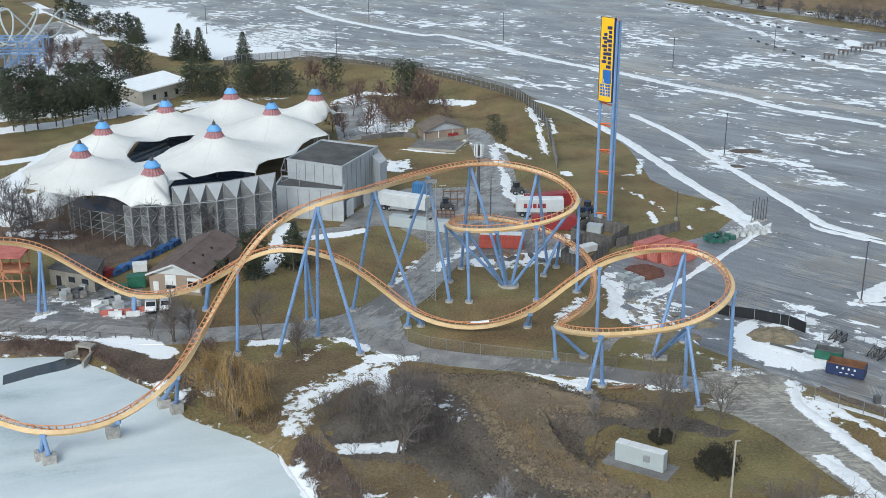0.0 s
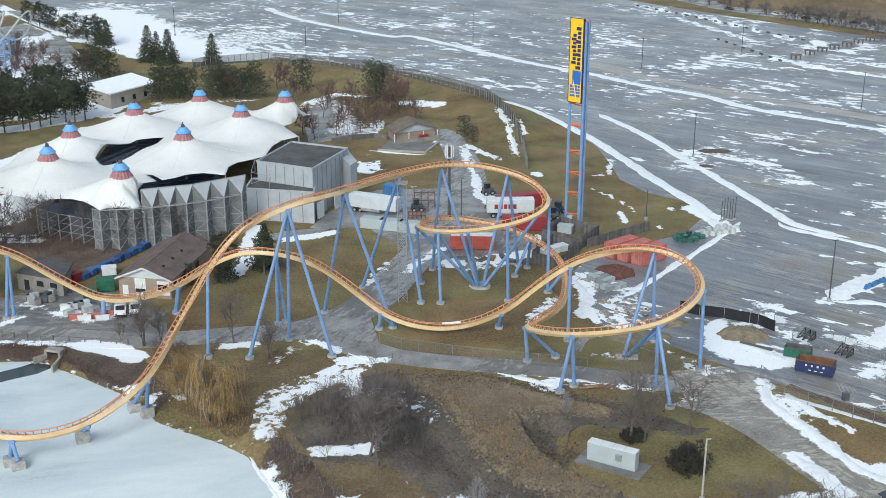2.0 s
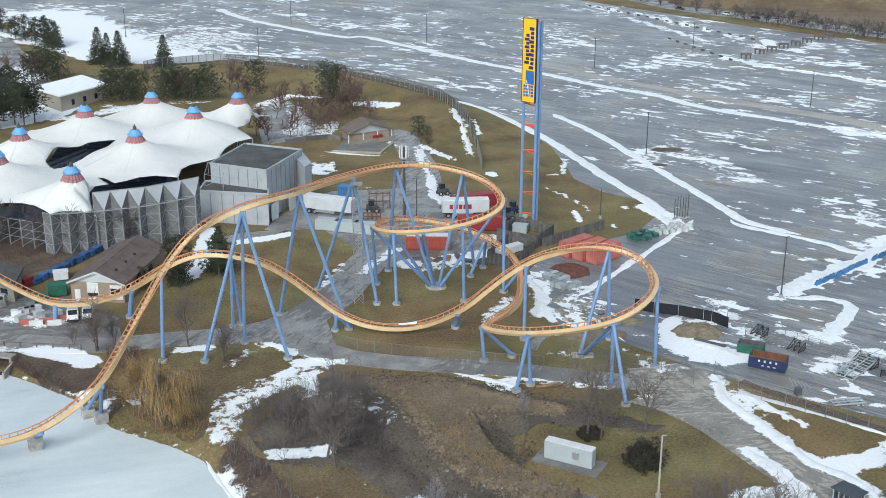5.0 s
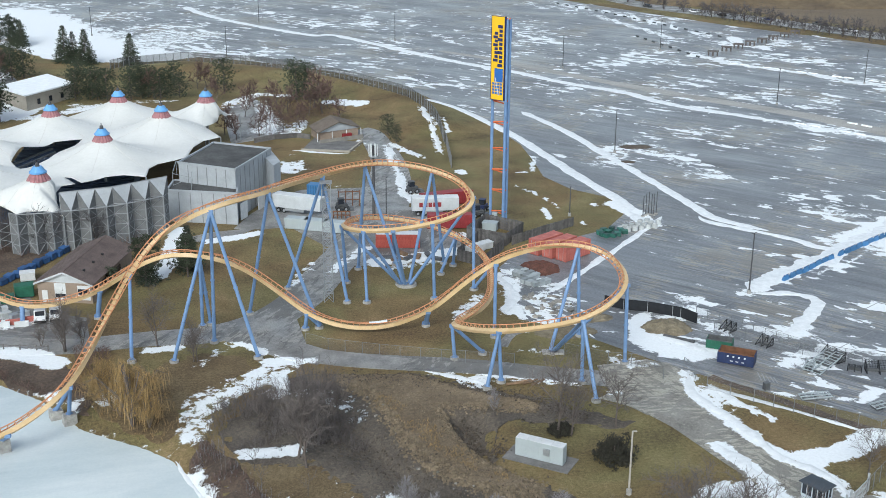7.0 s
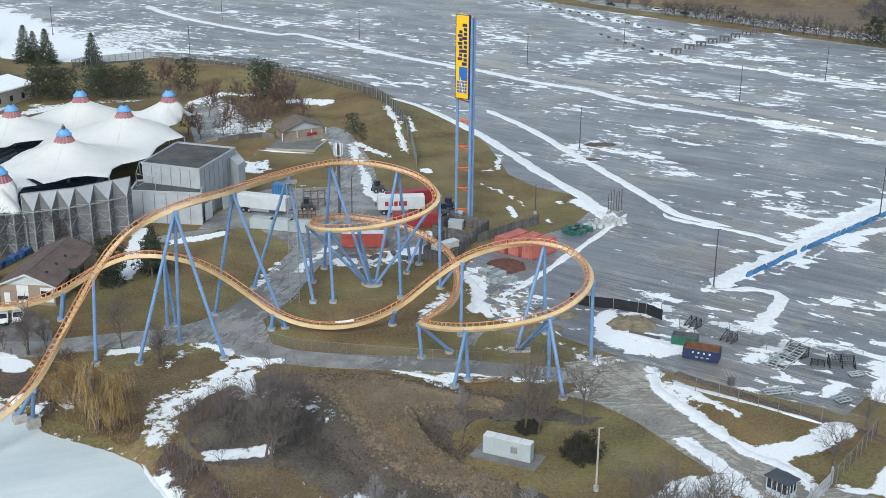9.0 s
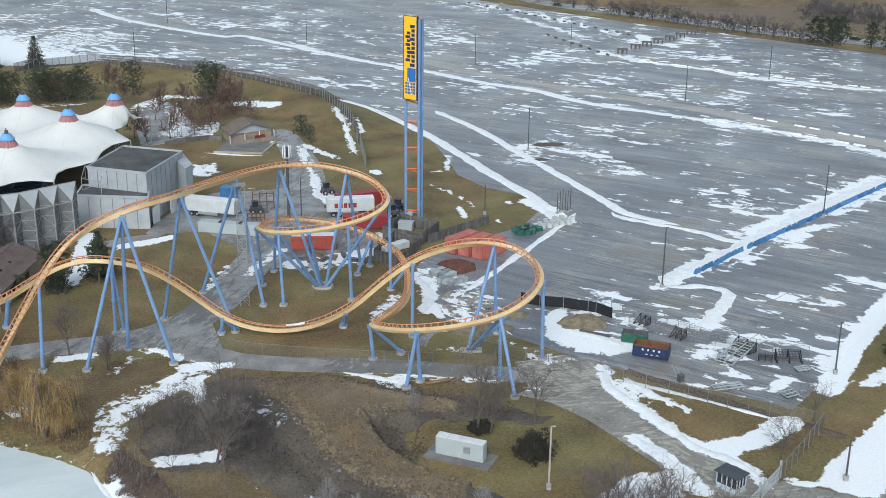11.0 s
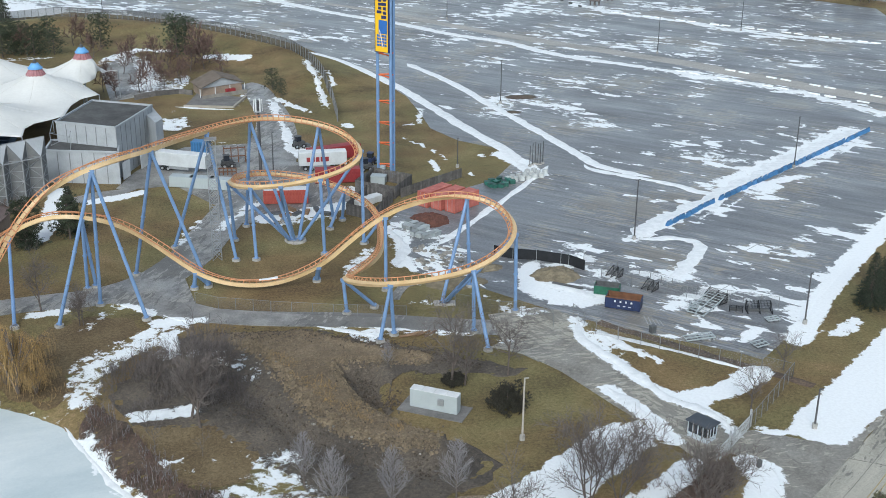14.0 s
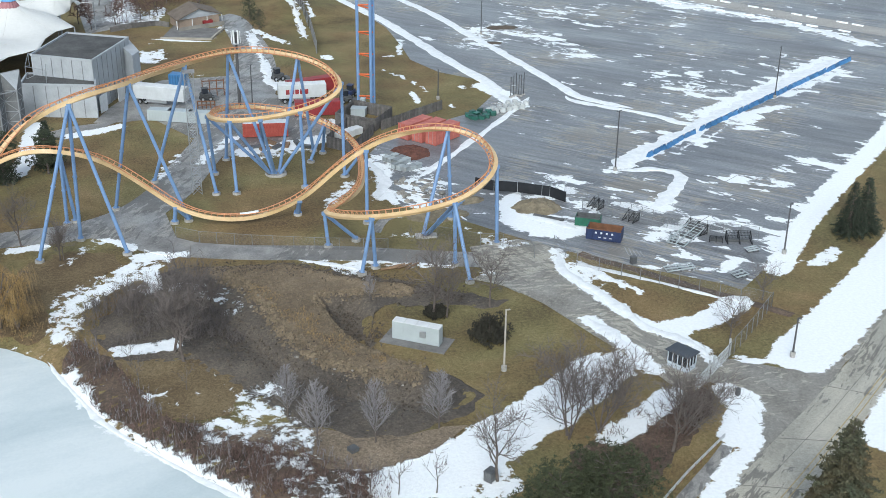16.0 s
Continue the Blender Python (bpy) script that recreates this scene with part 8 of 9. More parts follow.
def timber_structure():
    x0, y0 = [(-75.5, 187.1)][0]
    th = thing("timber_structure", on_ground(x0 - 4, y0), "orange timber frame tower with a red roof", "structure")
    for x in (-6, -3, 0, 3.2):
        for y in (0, 4):
            part("post", box_bm((0.25, 0.25, 8.2), Matrix.Translation((x0 + x, y0 + 3 + y, 0))), M_TIMBERORANGE, th, "", True)
    for z in (3.6, 5.4, 7.8):
        for y in (0, 4):
            part("beam", box_bm((10, 0.25, 0.3), Matrix.Translation((x0 - 1.4, y0 + 3 + y, z))), M_TIMBERORANGE, th, "", True)
    part("deck", box_bm((9.6, 4.2, 0.2), Matrix.Translation((x0 - 1.4, y0 + 5, 5.2))), M_TIMBERORANGE, th, "", True)
    part("roof", box_bm((10.6, 5.4, 0.25), Matrix.Translation((x0 - 1.6, y0 + 5, 8.3)) @ pose(0, 0, 0, 6, 0, 0)), M_SALMON, th, "faded red roof", True)
    bm = rod_bm((x0 + 3.2, y0 + 3, 0), (x0, y0 + 3, 5.2), 0.12, None, 4)
    add_rod(bm, (x0 - 3, y0 + 3, 0), (x0, y0 + 3, 5.2), 0.12, None, 4)
    part("brace", bm, M_TIMBERORANGE, th, "", True)


timber_structure()


def crate(x, y, rz, size, material, label, name="crate", category="crate", group="", z=0.0):
    th = thing(name, on_ground(x, y, rz) @ Matrix.Translation((0, 0, z)), label, category, group)
    sx, sy, sz = size
    part("body", box_bm((sx, sy, sz * 0.88), Matrix.Translation((0, 0, sz * 0.06)), min(size) * 0.06), material, th)
    part("lid", box_bm((sx * 1.04, sy * 1.04, sz * 0.1), Matrix.Translation((0, 0, sz * 0.92)), min(size) * 0.02), material, th)
    for k in (-0.35, 0.35):
        part("skid", box_bm((sx * 0.12, sy, sz * 0.07), Matrix.Translation((sx * k, 0, 0))), M_SCRAP, th)
    return th


random.seed(31)
for k, (x, y) in enumerate(along(*[(-60, 203.2), (-51, 223.7)], 2.1)):
    crate(x, y, 65 + 9 * (k % 3), (1.7, 1.4, 1.0 + 0.25 * (k % 2)), M_TUB, "blue plastic tub in a long row behind the house", "plastic_tub", "tub", "blue tubs")
crate(*[(-61.5, 202.3)][0], 60, (2.2, 2.0, 1.6), M_DKRED, "covered dark pink cart beside blue tubs", "cart", "cart")
crate(*[(-54.6, 197.1)][0], 15, (3.2, 2.2, 2.2), M_GREEN, "dark green dumpster beside the brown house", "dumpster", "dumpster")
crate(*[(-56.8, 194.3)][0], 15, (2.2, 1.6, 1.4), M_GREEN, "small dark green dumpster in the yard", "dumpster", "dumpster")
crate(*[(-56, 205.3)][0], 15, (2.6, 2.0, 1.6), M_OFFWHITE, "white covered trailer behind the green dumpster", "covered_trailer", "trailer")
for k, (x, y) in enumerate([(-59.1, 187.6), (-58.1, 188.4), (-57.3, 188.9), (-56.4, 189.4), (-55.3, 187.1), (-53.6, 186.3), (-52.4, 187.1), (-57.9, 185.3)]):
    crate(x, y, 10 + 7 * k, (1.7, 1.1, 1.1), (M_OFFWHITE, M_TANK, M_STEEL)[k % 3], "white and grey pallet load on the yard", "pallet_load", "pallet", "pallet loads")
for k, (x, y) in enumerate([(-56.3, 183.7), (-54.8, 183.2), (-53.4, 184.2), (-51.8, 183.2), (-51, 185.3)]):
    crate(x, y, 12, (2.2, 0.45, 0.9), (M_SALMON, M_OFFWHITE)[k % 2], "red and white traffic barrier in the yard", "traffic_barrier", "barrier", "traffic barriers")
for k, (x, y) in enumerate([(-68, 193.2), (-67.3, 194.3), (-65.8, 192.6), (-65.3, 194.3), (-64, 193.7), (-63.3, 194.8), (-64.6, 191), (-63.9, 191.8), (-65.9, 191), (-62.9, 192.1)]):
    crate(x, y, 15 * k, (1.4, 1.1, 0.9 + 0.2 * (k % 3)), (M_STONE, M_SCRAP, M_TANK)[k % 3], "heap of yard equipment beside the shed", "yard_equipment", "equipment", "yard equipment")


def rail_fence(line, label):
    th = thing("rail_fence", on_ground(*line[0]), label, "fence")
    pts = []
    for a, b in zip(line, line[1:]):
        pts += along(a, b, 2.4)[:-1]
    for x, y in pts:
        part("post", box_bm((0.18, 0.18, 1.0), Matrix.Translation((x, y, gz(x, y) - 0.1))), M_WOOD, th, world_space=True)
    for p, q in zip(pts, pts[1:]):
        part("rail", rod_bm((*p, gz(*p) + 0.75), (*q, gz(*q) + 0.75), 0.06, None, 5), M_WOOD, th, world_space=True)


rail_fence([(-74.7, 177), (-66.3, 176.5), (-57.6, 174.9), (-47.2, 173.3), (-43.5, 172.8)], "low grey-brown post-and-rail fence beside the road")


def culvert():
    x, y = (-56.0, 169.1)
    th = thing("culvert", pose(x, y, -1.2, 0, 0, -18), "weathered concrete culvert outlet with wing walls at the pond", "culvert")
    bm = box_bm((0.4, 1.6, 1.7), Matrix.Translation((-1.2, 0.6, 0)), 0.04)
    add_box(bm, (0.4, 1.6, 1.7), Matrix.Translation((1.2, 0.6, 0)), 0.04)
    add_box(bm, (2.8, 1.6, 0.35), Matrix.Translation((0, 0.6, 1.7)), 0.04)
    part("headwall", bm, M_STONE, th)
    # a black sheet closes the mouth in place of the shade inside
    part("mouth_shade", box_bm((2.0, 0.1, 1.7), Matrix.Translation((0, 1.2, 0))), M_BLACK, th, "black sheet painting the shade in the culvert mouth")
    part("wing_wall", box_bm((0.35, 4.2, 1.3), Matrix.Translation((1.9, -1.9, 0)) @ pose(0, 0, 0, 0, 0, 14), 0.04), M_STONE, th)
    part("wing_wall", box_bm((0.35, 2.2, 1.3), Matrix.Translation((-1.7, -0.9, 0)) @ pose(0, 0, 0, 0, 0, -30), 0.04), M_STONE, th)


culvert()

# ---- the middle yard ----
M_PALLETGREY = mat("grey_green_pallets", (0.31, 0.34, 0.35), 0.7, 0.2, 1.0, objects=0.35)
crate(*[(30.8, 228)][0], -20, (3.0, 2.0, 1.8), M_PALEBOX, "grey machine cabinet inside the board fence", "machine_cabinet", "cabinet")
crate(*[(32.1, 231)][0], -20, (1.0, 1.0, 2.8), M_PALEBOX, "tall grey cabinet at the sign tower's foot", "machine_cabinet", "cabinet")
for k, (x, y) in enumerate([(25.4, 214.1), (26.9, 215.5), (28.6, 216.8)]):
    crate(x, y, 30, (2.2, 1.8, 1.4), M_OFFWHITE, "pale covered unit inside the small board fence", "covered_unit", "unit", "covered units")
for k, (x, y) in enumerate([(9, 212.2), (10.8, 210.9), (13, 211.5), (14.9, 212.2), (16.9, 213.2), (12.1, 214.1), (18.3, 210.9)]):
    crate(x, y, 25 * k, (2.2, 0.9, 0.5), (M_SCRAP, M_OLDWOOD)[k % 2], "dark pallet lying on snow beside containers", "pallet", "pallet", "yard pallets")
ob = part("support_plinth", rod_bm((0, 0, -0.3), (0, 0, 0.4), 1.9, 1.8, 24), M_FOOT)
ob.matrix_basis = on_ground(*[(11.8, 197.6)][0])
tagged(ob, "round concrete plinth under converging blue columns", "plinth")
random.seed(44)
for k, (x, y) in enumerate([(32.2, 201.1), (32.9, 200.2), (33.8, 199.4), (34.5, 198.5), (32.9, 202.9), (33.8, 202), (34.7, 200.8), (35.5, 199.6), (33.1, 197.1), (33.9, 195.9), (34.8, 195.4), (35.9, 195.9), (37, 196.5)]):
    crate(x, y, 35, (1.45, 1.05, 0.9), M_PALLETGREY, "grey-white wrapped pallet stack on snow", "pallet_stack", "pallet", "pallet stacks")
for k, (x, y) in enumerate([(52.6, 223.7), (53.8, 225.1), (54.4, 223.7), (55.6, 225.9), (56, 223.7), (57.2, 225.1), (53.5, 221.6), (55, 221.6), (56.1, 222.3), (57.8, 223.7), (53, 222.3)]):
    th = crate(x, y, 20 * k, (1.2, 1.0, 0.85), M_TEAL, "green plastic bin on the lot's snowy corner", "plastic_bin", "bin", "green bins")
for k, (x, y) in enumerate([(58.6, 226.9), (60.1, 227.4), (61.6, 227.9), (63.1, 228.4), (64.6, 228.9), (64.9, 227.2), (66.2, 229.2), (58.9, 225.4), (60.4, 225.7), (61.9, 226.2), (63.4, 226.7), (57.4, 225.8), (62.6, 229.9), (64.2, 230.4)]):
    th = thing("plastic_tank", on_ground(x, y), "white plastic drum on the lot's snowy corner", "drum", "white drums")
    part("drum", rod_bm((0, 0, 0), (0, 0, 0.9), 0.66, 0.6, 14), M_TANK, th)
    part("cap", rod_bm((0, 0, 0.9), (0, 0, 1.02), 0.3, None, 12), M_TANK, th)
for k, (x, y) in enumerate([(64.4, 234.8), (65.2, 235.6), (66, 236.4), (66.5, 236), (66.9, 235.6), (67.7, 236.4)]):
    th = thing("steel_pole", on_ground(x, y), "thin dark upright steel pole among drums", "pole", "upright poles")
    part("shaft", rod_bm((0, 0, 0), (0, 0, 4.6 + 0.2 * (k % 3)), 0.1, 0.09, 8), M_POLE, th)
    part("foot", rod_bm((0, 0, 0), (0, 0, 0.3), 0.4, None, 10), M_FOOT, th)


def rock(x, y, s, rng, material=None, group="rubble stones"):
    bm = bmesh.new()
    bmesh.ops.create_icosphere(bm, subdivisions=1, radius=s)
    for v in bm.verts:
        v.co *= rng.uniform(0.65, 1.2)
        v.co.z *= 0.6
    th = part("stone", bm, material or M_STONE)
    th.matrix_basis = on_ground(x, y, rng.uniform(0, 360)) @ Matrix.Translation((0, 0, s * 0.2))
    return tagged(th, "broken grey stone or concrete rubble on the ground", "stone", group)


rng = random.Random(8)
for _ in range(70):
    p = [Vector(q) for q in [(31.9, 193.7), (39.6, 189.7), (40.7, 176), (31.4, 180.8)]]
    u, v = rng.random(), rng.random()
    q = p[0].lerp(p[1], u).lerp(p[3].lerp(p[2], u), v)
    rock(q.x, q.y, rng.uniform(0.25, 0.75), rng)
edge = [Vector(q) for q in RIDGE_LEFT[1:]]
for _ in range(40):
    k = rng.randrange(len(edge) - 1)
    q = edge[k].lerp(edge[k + 1], rng.random())
    rock(q.x + rng.gauss(-0.6, 0.7), q.y + rng.gauss(-0.4, 0.7), rng.uniform(0.1, 0.3), rng)


def heap(x, y, rx_, ry_, h, material, label, seed):
    bm = bmesh.new()
    bmesh.ops.create_grid(bm, x_segments=24, y_segments=24, size=1.0)
    for v in bm.verts:
        r = math.hypot(v.co.x, v.co.y)
        if r > 1:
            v.co.x, v.co.y = v.co.x / r, v.co.y / r
            r = 1
        n = noise.noise(Vector((v.co.x * 3, v.co.y * 3, seed))) + 0.5 * noise.noise(Vector((v.co.x * 8, v.co.y * 8, seed)))
        v.co.z = h * max(0, (1 - r ** 1.6)) * (1 + 0.35 * n) - 0.05
        v.co.x *= rx_ * (1 + 0.12 * n)
        v.co.y *= ry_ * (1 + 0.12 * n)
    ob = part("soil_mound", bm, material)
    ob.matrix_basis = on_ground(x, y)
    return tagged(ob, label, "heap")


M_HEAP = mat("soil_heap", (0.19, 0.16, 0.11), 0.95, 0.4, 0.8, bump=0.8, fine=0.3)
M_REDHEAP = mat("red_brown_mulch", (0.12, 0.05, 0.035), 0.95, 0.4, 1.2, bump=0.8, fine=0.3)
heap(*[(53.1, 174.6)][0], 4.2, 3.5, 1.45, M_HEAP, "heap of brown soil and gravel ringed by snow", 1)
heap(*[(37.1, 204.7)][0], 4.0, 4.4, 1.0, M_REDHEAP, "low heap of dark red-brown mulch beside containers", 2)
heap(*[(36.3, 174.2)][0], 5.5, 3.0, 0.8, M_HEAP, "low pile of broken earth beside the yard", 3)
heap(*[(41.7, 179.8)][0], 4.0, 2.2, 0.6, M_HEAP, "low heap of broken asphalt and earth", 4)


def silt_fence(line, h=1.9):
    th = thing("silt_fence", on_ground(*line[0]), "black fabric screen fence round the soil heap", "fence")
    for a, b in zip(line, line[1:]):
        part("screen", box_bm((math.dist(a, b) + 0.05, 0.06, h), Matrix.Translation(((a[0] + b[0]) / 2, (a[1] + b[1]) / 2, 0)) @ pose(0, 0, 0, 0, 0, heading(a, b))), M_MESH, th, "", True)
        part("post", rod_bm((*a, 0), (*a, h + 0.15), 0.06, None, 6), M_STEEL, th, "", True)


silt_fence([(45, 185.3), (47.9, 183.2), (51.7, 181.8), (55.4, 179.6), (56.6, 178.9), (58.5, 176)])


def roll_off(a, b, width, h, material, inside_mat, label, marks=False):
    """An open-topped waste container with ribs."""
    L = math.dist(a, b)
    th = thing("dumpster", pose(a[0], a[1], gz(*a), 0, 0, heading(a, b)), label, "dumpster")
    bm = bmesh.new()
    add_box(bm, (L, 0.1, h), Matrix.Translation((L / 2, 0, 0.15)))
    add_box(bm, (L, 0.1, h), Matrix.Translation((L / 2, width, 0.15)))
    add_box(bm, (0.1, width, h), Matrix.Translation((0.05, width / 2, 0.15)))
    add_box(bm, (0.1, width, h), Matrix.Translation((L - 0.05, width / 2, 0.15)))
    part("shell", bm, material, th)
    part("floor", box_bm((L - 0.2, width - 0.2, 0.3), Matrix.Translation((L / 2, width / 2, 0.15))), inside_mat, th, "rusty inside")
    for y in (0.07, width - 0.07):
        part("lining", box_bm((L - 0.22, 0.03, h - 0.3), Matrix.Translation((L / 2, y, 0.46))), inside_mat, th, "rusty inside")
    for x in (0.13, L - 0.13):
        part("lining", box_bm((0.03, width - 0.22, h - 0.3), Matrix.Translation((x, width / 2, 0.46))), inside_mat, th, "rusty inside")
    for s, y in ((-1, 0), (1, width)):
        for k in range(7):
            part("rib", box_bm((0.12, 0.12, h), Matrix.Translation((0.2 + (L - 0.4) * k / 6, y + 0.1 * s, 0.15))), material, th)
        part("top_rim", box_bm((L, 0.16, 0.14), Matrix.Translation((L / 2, y, h + 0.1))), inside_mat, th)
    if marks:
        for k in range(4):
            part("mark", box_bm((0.28, 0.03, 0.32), Matrix.Translation((1.6 + 0.85 * k, -0.18, h * 0.72))), M_OFFWHITE, th, "white mark")
        for k in range(3):
            part("mark", box_bm((0.4, 0.03, 0.13), Matrix.Translation((2.2 + 0.85 * k, -0.18, h * 0.36))), M_OFFWHITE, th, "white mark")
    return th


roll_off([(57.1, 160.8)][0], [(61.9, 158.1)][0], 2.4, 1.75, M_NAVYBOX, M_RUST, "navy blue open-topped waste container with white marks", True)
roll_off([(57, 166.2)][0], [(60.6, 164.4)][0], 2.0, 1.4, M_GREEN, M_SCRAP, "green open-topped dumpster beside a navy container")


def frame_panel(x, y, rz, tilt, w, l, label, n=6, lift=0.5):
    """A welded pipe grid with a second layer of beams under it, resting on trestles."""
    th = thing("steel_grid", on_ground(x, y, rz), label, "frame", "yard frames")
    r = pose(0, 0, lift, tilt, -1.5 * tilt, 0)
    for k in range(n + 1):
        u = -w / 2 + w * k / n
        part("bar", rod_bm(r @ Vector((u, -l / 2, 0)), r @ Vector((u, l / 2, 0)), 0.06, None, 6), M_PALEBOX, th)
    for k in range(3):
        v = -l / 2 + l * k / 2
        part("crossbar", box_bm((w + 0.12, 0.12, 0.16), r @ Matrix.Translation((0, v, -0.08))), M_PALEBOX, th)
        part("beam", box_bm((w * 0.9, 0.1, 0.14), Matrix.Translation((0.2, v * 0.9 + 0.15, 0.16))), M_STEEL, th)
    for k in (-1, 0, 1):
        part("trestle", box_bm((0.18, l * 0.9, max(0.2, (r @ Vector((w * 0.4 * k, 0, 0))).z - 0.08)), Matrix.Translation((w * 0.4 * k, 0, 0))), M_SCRAP, th)


frame_panel(72.9, 158.3, 42, 3, 8.0, 2.9, "pale steel stage frame lying tilted on the lot", 9, 0.75)
frame_panel(70.6, 157.9, 60, 2, 3.6, 1.3, "low pile of pale steel bars on snow", 4, 0.35)
frame_panel(67.3, 147.5, 2, 2, 4.4, 1.6, "low steel frame on a snow patch", 5)
frame_panel(80.9, 151.8, 5, 2, 2.0, 1.2, "small steel frame on the asphalt", 3)
frame_panel(75.2, 143.9, 15, 2, 2.2, 1.6, "small pile of steel bars on snow", 3)


def cage_barrier(x, y, rz, label, w=2.0, base=2.0, h=1.4):
    """A dark open wedge: an upright netted face held by sloping side frames."""
    th = thing("wedge_barrier", on_ground(x, y, rz), label, "barrier", "wedge barriers")
    for u in (-w / 2, 0, w / 2):
        part("foot_bar", box_bm((0.14, base, 0.14), Matrix.Translation((u, 0, 0))), M_MESH, th)
        part("upright", box_bm((0.12, 0.12, h), Matrix.Translation((u, base / 2, 0))), M_MESH, th)
        part("brace", rod_bm((u, -base / 2, 0.1), (u, base / 2, h), 0.07, None, 6), M_MESH, th)
        part("brace", rod_bm((u, 0, 0.1), (u, base / 2, h * 0.5), 0.05, None, 6), M_MESH, th)
    n = max(4, int(w / 0.22))
    for k in range(n + 1):
        u = -w / 2 + w * k / n
        part("mesh_wire", rod_bm((u, base / 2, 0.1), (u, base / 2, h), 0.022, None, 4), M_MESH, th)
    for k in range(6):
        z = 0.12 + (h - 0.14) * k / 5
        part("mesh_rail", rod_bm((-w / 2, base / 2, z), (w / 2, base / 2, z), 0.03, None, 4), M_MESH, th)
    part("ballast", box_bm((w * 0.9, 0.6, 0.4), Matrix.Translation((0, base * 0.15, 0)), 0.03), M_SCRAP, th)


chain_fence([(59.2, 178.8), (63.7, 174.4), (67.6, 169.2), (71.6, 164.7), (75, 161.7), (79.4, 159.1), (84.2, 156.5)], 1.8, 2.4, "low chain-link fence run between wedge stands")
cage_barrier(62.7, 172.9, -55, "dark wedge-shaped fence stand on the lot")
cage_barrier(66.6, 166.6, -52, "dark wedge-shaped fence stand beside netting")
cage_barrier(75.2, 160.6, -64, "dark wedge-shaped fence stand behind a steel frame", 3.6, 1.8, 1.6)
cage_barrier(80.4, 155.4, -12, "wide dark wedge-shaped fence stand at the fence end", 3.8, 2.0, 1.55)
cage_barrier(77.0, 156.3, -25, "low dark wedge stand lying before the netting", 2.0, 1.2, 0.7)

ob = part("steel_pipe", rod_bm((51.6, 171.2, 0.25), (55.8, 168.2, 0.25), 0.24, None, 12), M_SCRAP)
tagged(ob, "dark rusty steel pipe lying on snow", "pipe")
crate(61.3, 150.8, 20, (0.9, 0.7, 1.2), M_SCRAP, "small dark machine standing on the asphalt", "machine", "machine")

for a, b in zip([(62.1, 156.8), (62.6, 156.3), (63, 155.8), (63.5, 155.3), (63.9, 154.8)], [(61.7, 153.9), (62.2, 153.6), (62.8, 153.3), (63.3, 153), (63.8, 152.7)]):
    ob = part("parking_line", box_bm((math.dist(a, b), 0.14, 0.012), Matrix.Translation(((a[0] + b[0]) / 2, (a[1] + b[1]) / 2, 0.032)) @ pose(0, 0, 0, 0, 0, heading(a, b))), M_PAINT)
    tagged(ob, "white painted parking line on asphalt", "road marking", kind="structure")


def blue_barrier(x, y, rz):
    """A moulded water-filled road barrier."""
    th = thing("road_barrier", on_ground(x, y, rz), "blue plastic water-filled road barrier in a long row", "barrier", "blue road barriers")
    bm = bmesh.new()
    prof = [(-0.3, 0), (0.3, 0), (0.26, 0.3), (0.14, 0.5), (0.12, 0.8), (-0.12, 0.8), (-0.14, 0.5), (-0.26, 0.3)]
    a = [bm.verts.new((-0.95, py_, pz)) for py_, pz in prof]
    b = [bm.verts.new((0.95, py_, pz)) for py_, pz in prof]
    bm.faces.new(a[::-1]), bm.faces.new(b)
    for i in range(len(prof)):
        j = (i + 1) % len(prof)
        bm.faces.new((a[i], a[j], b[j], b[i]))
    bmesh.ops.recalc_face_normals(bm, faces=bm.faces)
    part("shell", bm, M_BARRIER, th)
    for u in (-0.45, 0.45):
        part("hump", box_bm((0.5, 0.22, 0.27), Matrix.Translation((u, 0, 0.79)), 0.03), M_BARRIER, th)
    part("filler_cap", rod_bm((0.45, 0, 1.05), (0.45, 0, 1.12), 0.08, None, 8), M_BLACK, th)
    part("link_pin", rod_bm((0.98, 0, 0.1), (0.98, 0, 1.1), 0.05, None, 6), M_BLACK, th)
    return th


first_barrier = None
rng = random.Random(3)
for a, b in ([(80.7, 194.9), (93.4, 205.1)], [(96.4, 207.4), (151.7, 249.7)]):
    for x, y in along(a, b, 2.25):
        m = on_ground(x, y + rng.uniform(-0.15, 0.15), heading(a, b) + rng.uniform(-5, 5))
        if first_barrier is None:
            first_barrier = blue_barrier(x, y, heading(a, b))
        else:
            copy_thing(first_barrier, m)

for a, b in ([(75.6, 169.7), (104.3, 191.8)], [(63.6, 192.9), (75.6, 208.1)], [(77.9, 164.4), (91.6, 174.6)], [(60.1, 178), (69.8, 187.2)]):
    ob = part("parking_line", box_bm((math.dist(a, b), 0.12, 0.012), Matrix.Translation(((a[0] + b[0]) / 2, (a[1] + b[1]) / 2, 0.032)) @ pose(0, 0, 0, 0, 0, heading(a, b))), M_FAINT)
    tagged(ob, "worn pale parking line on asphalt", "road marking", kind="structure")
